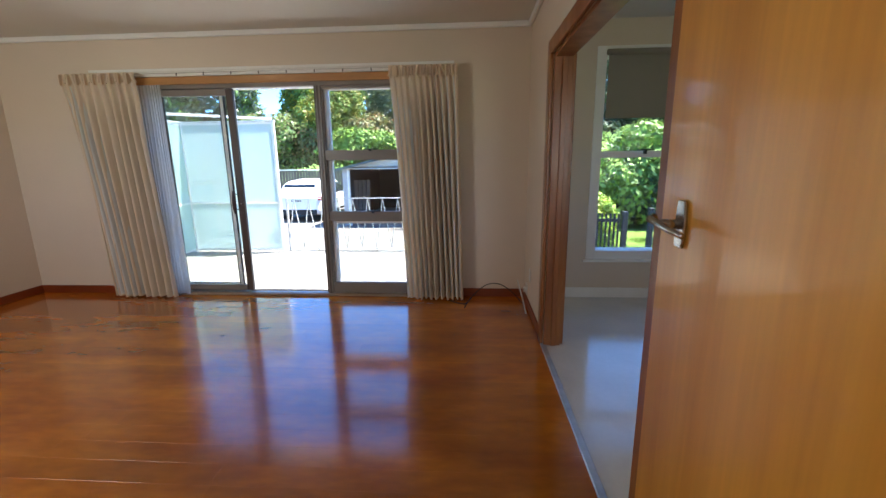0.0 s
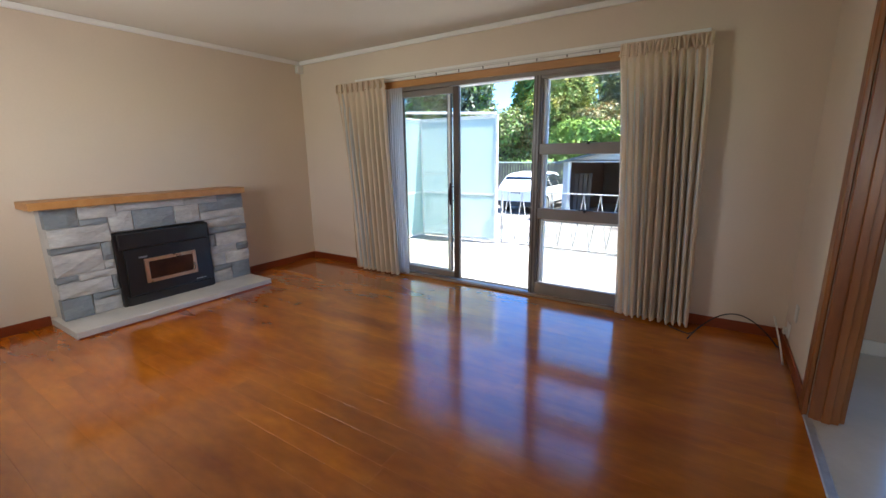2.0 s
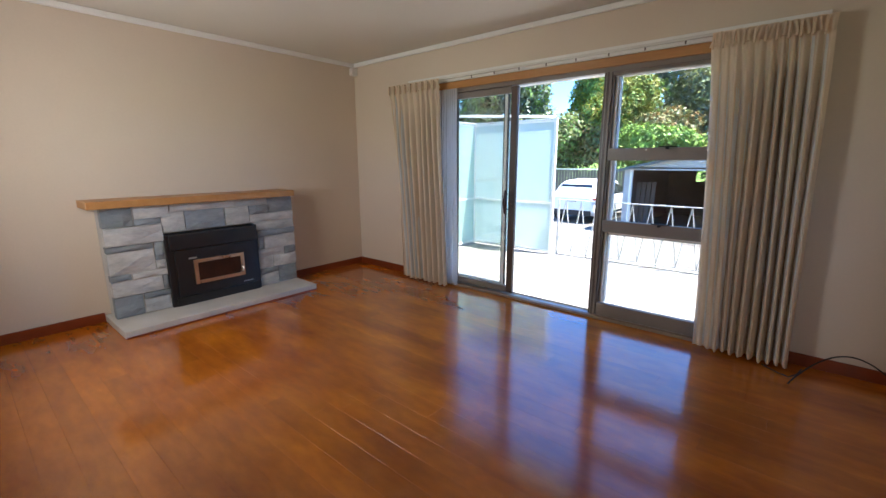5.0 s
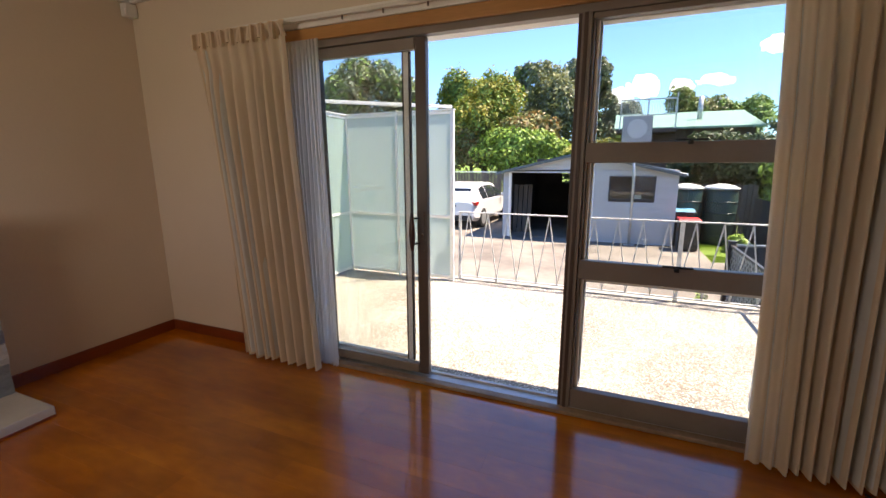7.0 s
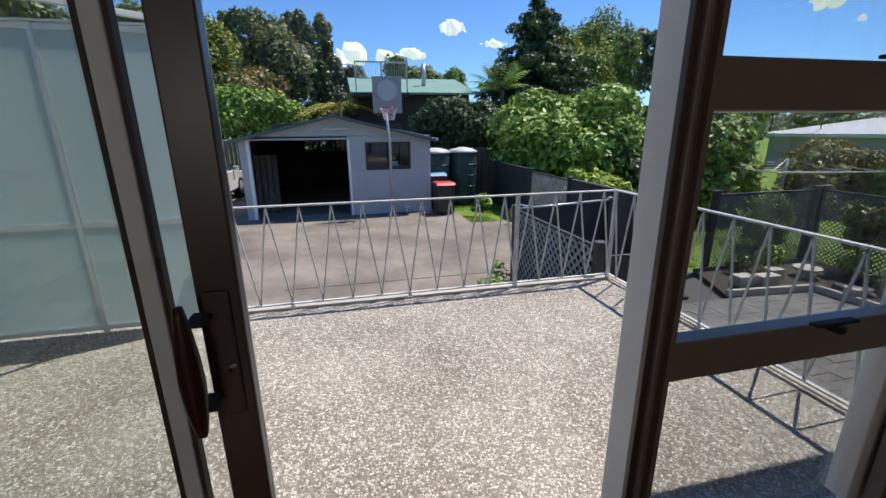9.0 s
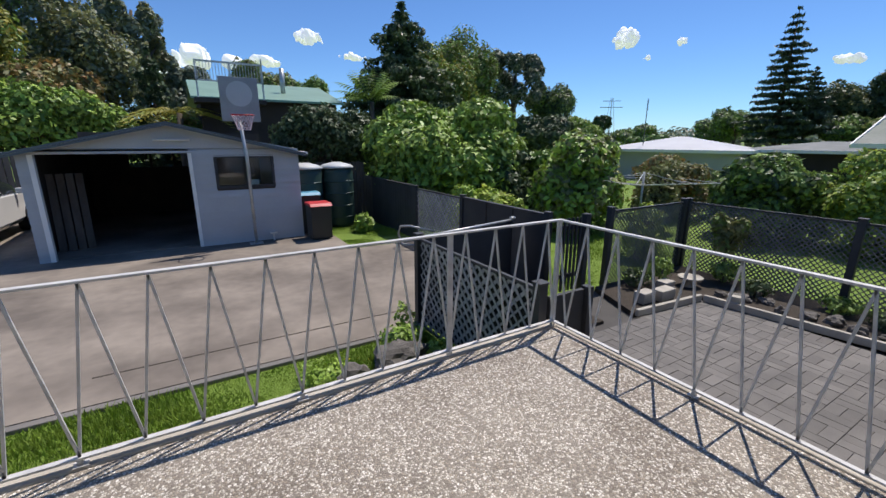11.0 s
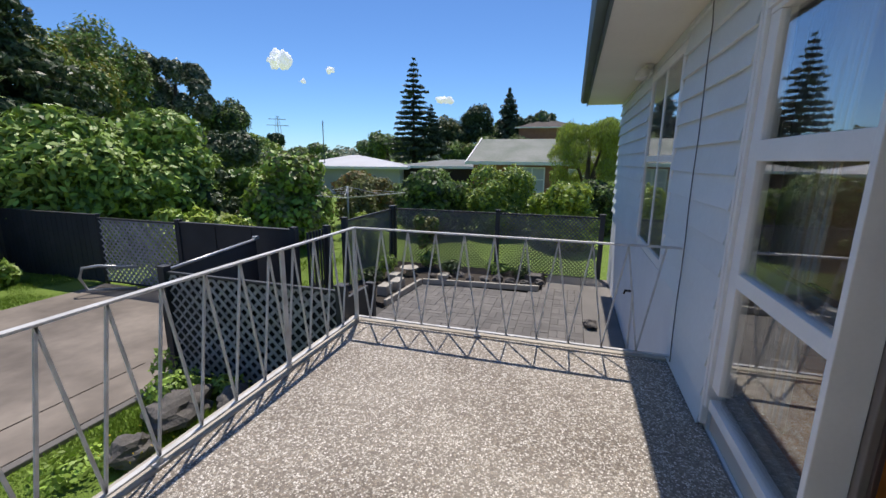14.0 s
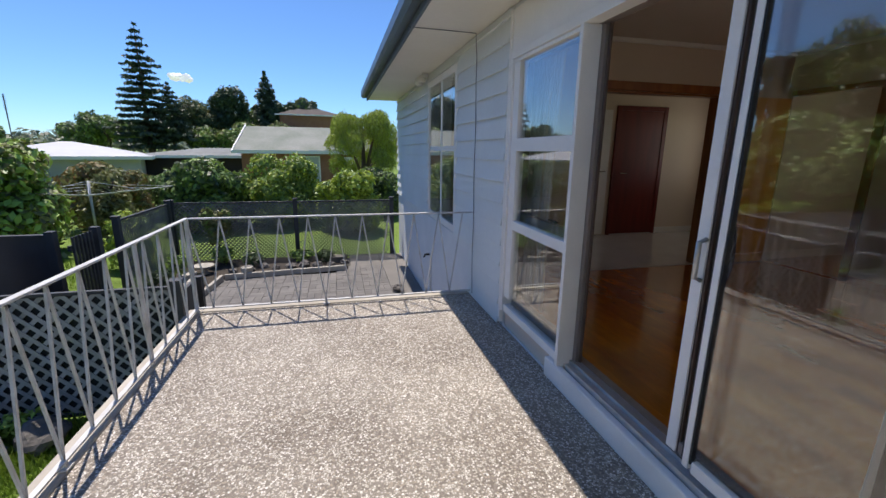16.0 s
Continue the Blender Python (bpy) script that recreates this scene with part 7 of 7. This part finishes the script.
for k, (x, y, h, rad) in enumerate(((5.9, 7.9, 0.35, 0.2), (5.6, 7.3, 0.28, 0.2), (5.95, 6.4, 0.2, 0.25), (5.7, 5.9, 0.25, 0.2), (4.9, 8.4, 0.45, 0.18), (4.45, 8.5, 0.3, 0.2))):
    t = thing("bed_plant", (x, y, -0.965), "small dark leafy plant in the patio bed", "plant", "plants in the patio bed")
    part("stem", tube(bmesh.new(), [(x, y, -0.965), (x, y, -0.965 + h * 0.7)], 0.012, 5), M["bark"], t)
    p, f = leaf_cloud([(x, y, -0.965 + h * 0.55, rad, rad, h * 0.5)], 260, 0.04, 40 + k)
    cloud_part("leaves", p, f, LEAF["dark" if k % 2 else "mid"], t)

# driveway stains and joints
part("driveway_joint", boxes(((-2.6, 9.62, GZ + 0.0005), (0.84, 9.64, GZ + 0.003))), M["soil"], kind="structure")
mh = thing("manhole_cover", (-1.3, 13.3, GZ), "round metal cover set in the driveway", "cover")
part("cover", lathe([(0.24, 0.001), (0.24, 0.008), (0.2, 0.010)], (-1.3, 13.6, GZ), 20), M["concrete"], mh)


# ---- clouds ----
def cloud(c, w, h, seed):
    rr2 = random.Random(seed)
    bm = bmesh.new()
    for i in range(14):
        u = rr2.uniform(-1, 1)
        s = (1 - abs(u)) * rr2.uniform(0.5, 1.0) + 0.18
        m = Matrix.Translation((c[0] + u * w * 0.75, c[1] + rr2.uniform(-0.3, 0.3) * w, c[2] + s * h * 0.5 * rr2.uniform(0.2, 1))) @ Matrix.Diagonal((w * 0.32 * s, w * 0.3 * s, h * 0.6 * s, 1))
        bmesh.ops.create_icosphere(bm, subdivisions=3, radius=1, matrix=m)
    for v in bm.verts:
        q = v.co / (w * 0.22)
        v.co += Vector((noise.noise(q), noise.noise(q + Vector((5, 0, 0))), noise.noise(q + Vector((0, 5, 0))))) * w * 0.13
    ob = part("cloud", bm, M["cloud"], kind="structure", smooth=True)
    ob["category"] = "cloud"


for i, (c, w, h) in enumerate((((522, 400, 128), 27, 20), ((646, 400, 142), 12, 8), ((598, 420, 118), 9, 6), ((101, 400, 84), 16, 11), ((24, 400, 58), 34, 17), ((-8, 400, 50), 20, 14), ((64, 400, 62), 18, 7),
                               ((140, 400, 73), 15, 5), ((518, 400, 136), 18, 9), ((180, 60, 26), 7, 2.5))):
    cloud(c, w, h, 300 + i)


# ---- pieces of floors and pavements ----
def piece(name, me, at, parent):
    ob = new(name, me)
    ob.parent = parent
    ob.location = Vector(at) - base_of(parent)
    return ob


def piece_mesh(name, sx, sy, sz, ch, material):
    bm = bmesh.new()
    a = [bm.verts.new((x, y, -sz)) for x, y in ((-sx, -sy), (sx, -sy), (sx, sy), (-sx, sy))]
    b = [bm.verts.new((x, y, -ch)) for x, y in ((-sx, -sy), (sx, -sy), (sx, sy), (-sx, sy))]
    c = [bm.verts.new((x, y, 0)) for x, y in ((-sx + ch, -sy + ch), (sx - ch, -sy + ch), (sx - ch, sy - ch), (-sx + ch, sy - ch))]
    for p_, q_ in ((a, b), (b, c)):
        for i in range(4):
            bm.faces.new((p_[i], p_[(i + 1) % 4], q_[(i + 1) % 4], q_[i]))
    bm.faces.new(c)
    me = bpy.data.meshes.new(name)
    bm.to_mesh(me)
    bm.free()
    me.materials.append(material)
    return me


rr = random.Random(5)
BW = 0.128
rows = int(4.62 / BW) + 1
lens = (1.2, 1.65, 2.1)
board_me = {L_: piece_mesh("plank", L_ / 2 - 0.0001, BW / 2 - 0.0001, 0.02, 0.0003, M["floor"]) for L_ in lens}
y = YI - BW / 2
while y > 0.28:
    x = -4.115 - rr.uniform(0, 0.8)
    while x < 0.94:
        L_ = rr.choice(lens)
        a, b = max(x, -4.115), min(x + L_, 0.988)
        if b - a > 0.03:
            if a == x and b == x + L_:
                me = board_me[L_]
            else:
                me = piece_mesh("plank", (b - a) / 2 - 0.0001, BW / 2 - 0.0001, 0.02, 0.0003, M["floor"])
            piece("plank", me, ((a + b) / 2, y, 0.0), floor)
        x += L_
    y -= BW
part("hall_floor", box((-0.6, -1.3, -0.02), (0.99, 0.195, 0.0)), M["floor"], kind="structure")

patio = tagged(new("patio"), kind="structure")
patio.location = (3, 6, GZ)
pm = {0: piece_mesh("paver", 0.1145, 0.0563, 0.04, 0.003, M["paver"]), 1: piece_mesh("paver", 0.0563, 0.1145, 0.04, 0.003, M["paver"])}
cells = []
P = 0.232
for i in range(24):
    for j in range(17):
        cx, cy = 1.12 + i * P, 4.87 + j * P
        if cx > 5.30 and cy < 5.5 or cy > 7.86 or (cx > 4.84 + (7.7 - cy) * 0.11) and cy > 5.45:
            continue
        o = (i + j) % 2
        for s in (-1, 1):
            cells.append((cx + (0 if o == 0 else s * P / 4), cy + (s * P / 4 if o == 0 else 0), o))
cells.sort(key=lambda c: (c[0] - 1.0) ** 2 + (c[1] - 6.0) ** 2)
for x, y, o in cells[:300]:
    piece("paver", pm[o], (x, y, GZ + rr.uniform(-0.003, 0.003)), patio)
vs, fs = [], []
for x, y, o in cells[300:]:
    me = pm[o]
    k = len(vs)
    z = GZ + rr.uniform(-0.003, 0.003)
    vs += [(v.co.x + x, v.co.y + y, v.co.z + z) for v in me.vertices]
    fs += [[k + q for q in pl.vertices] for pl in me.polygons]
part("paver_field", (vs, [], fs), M["paver_i"], patio, kind="stuff")
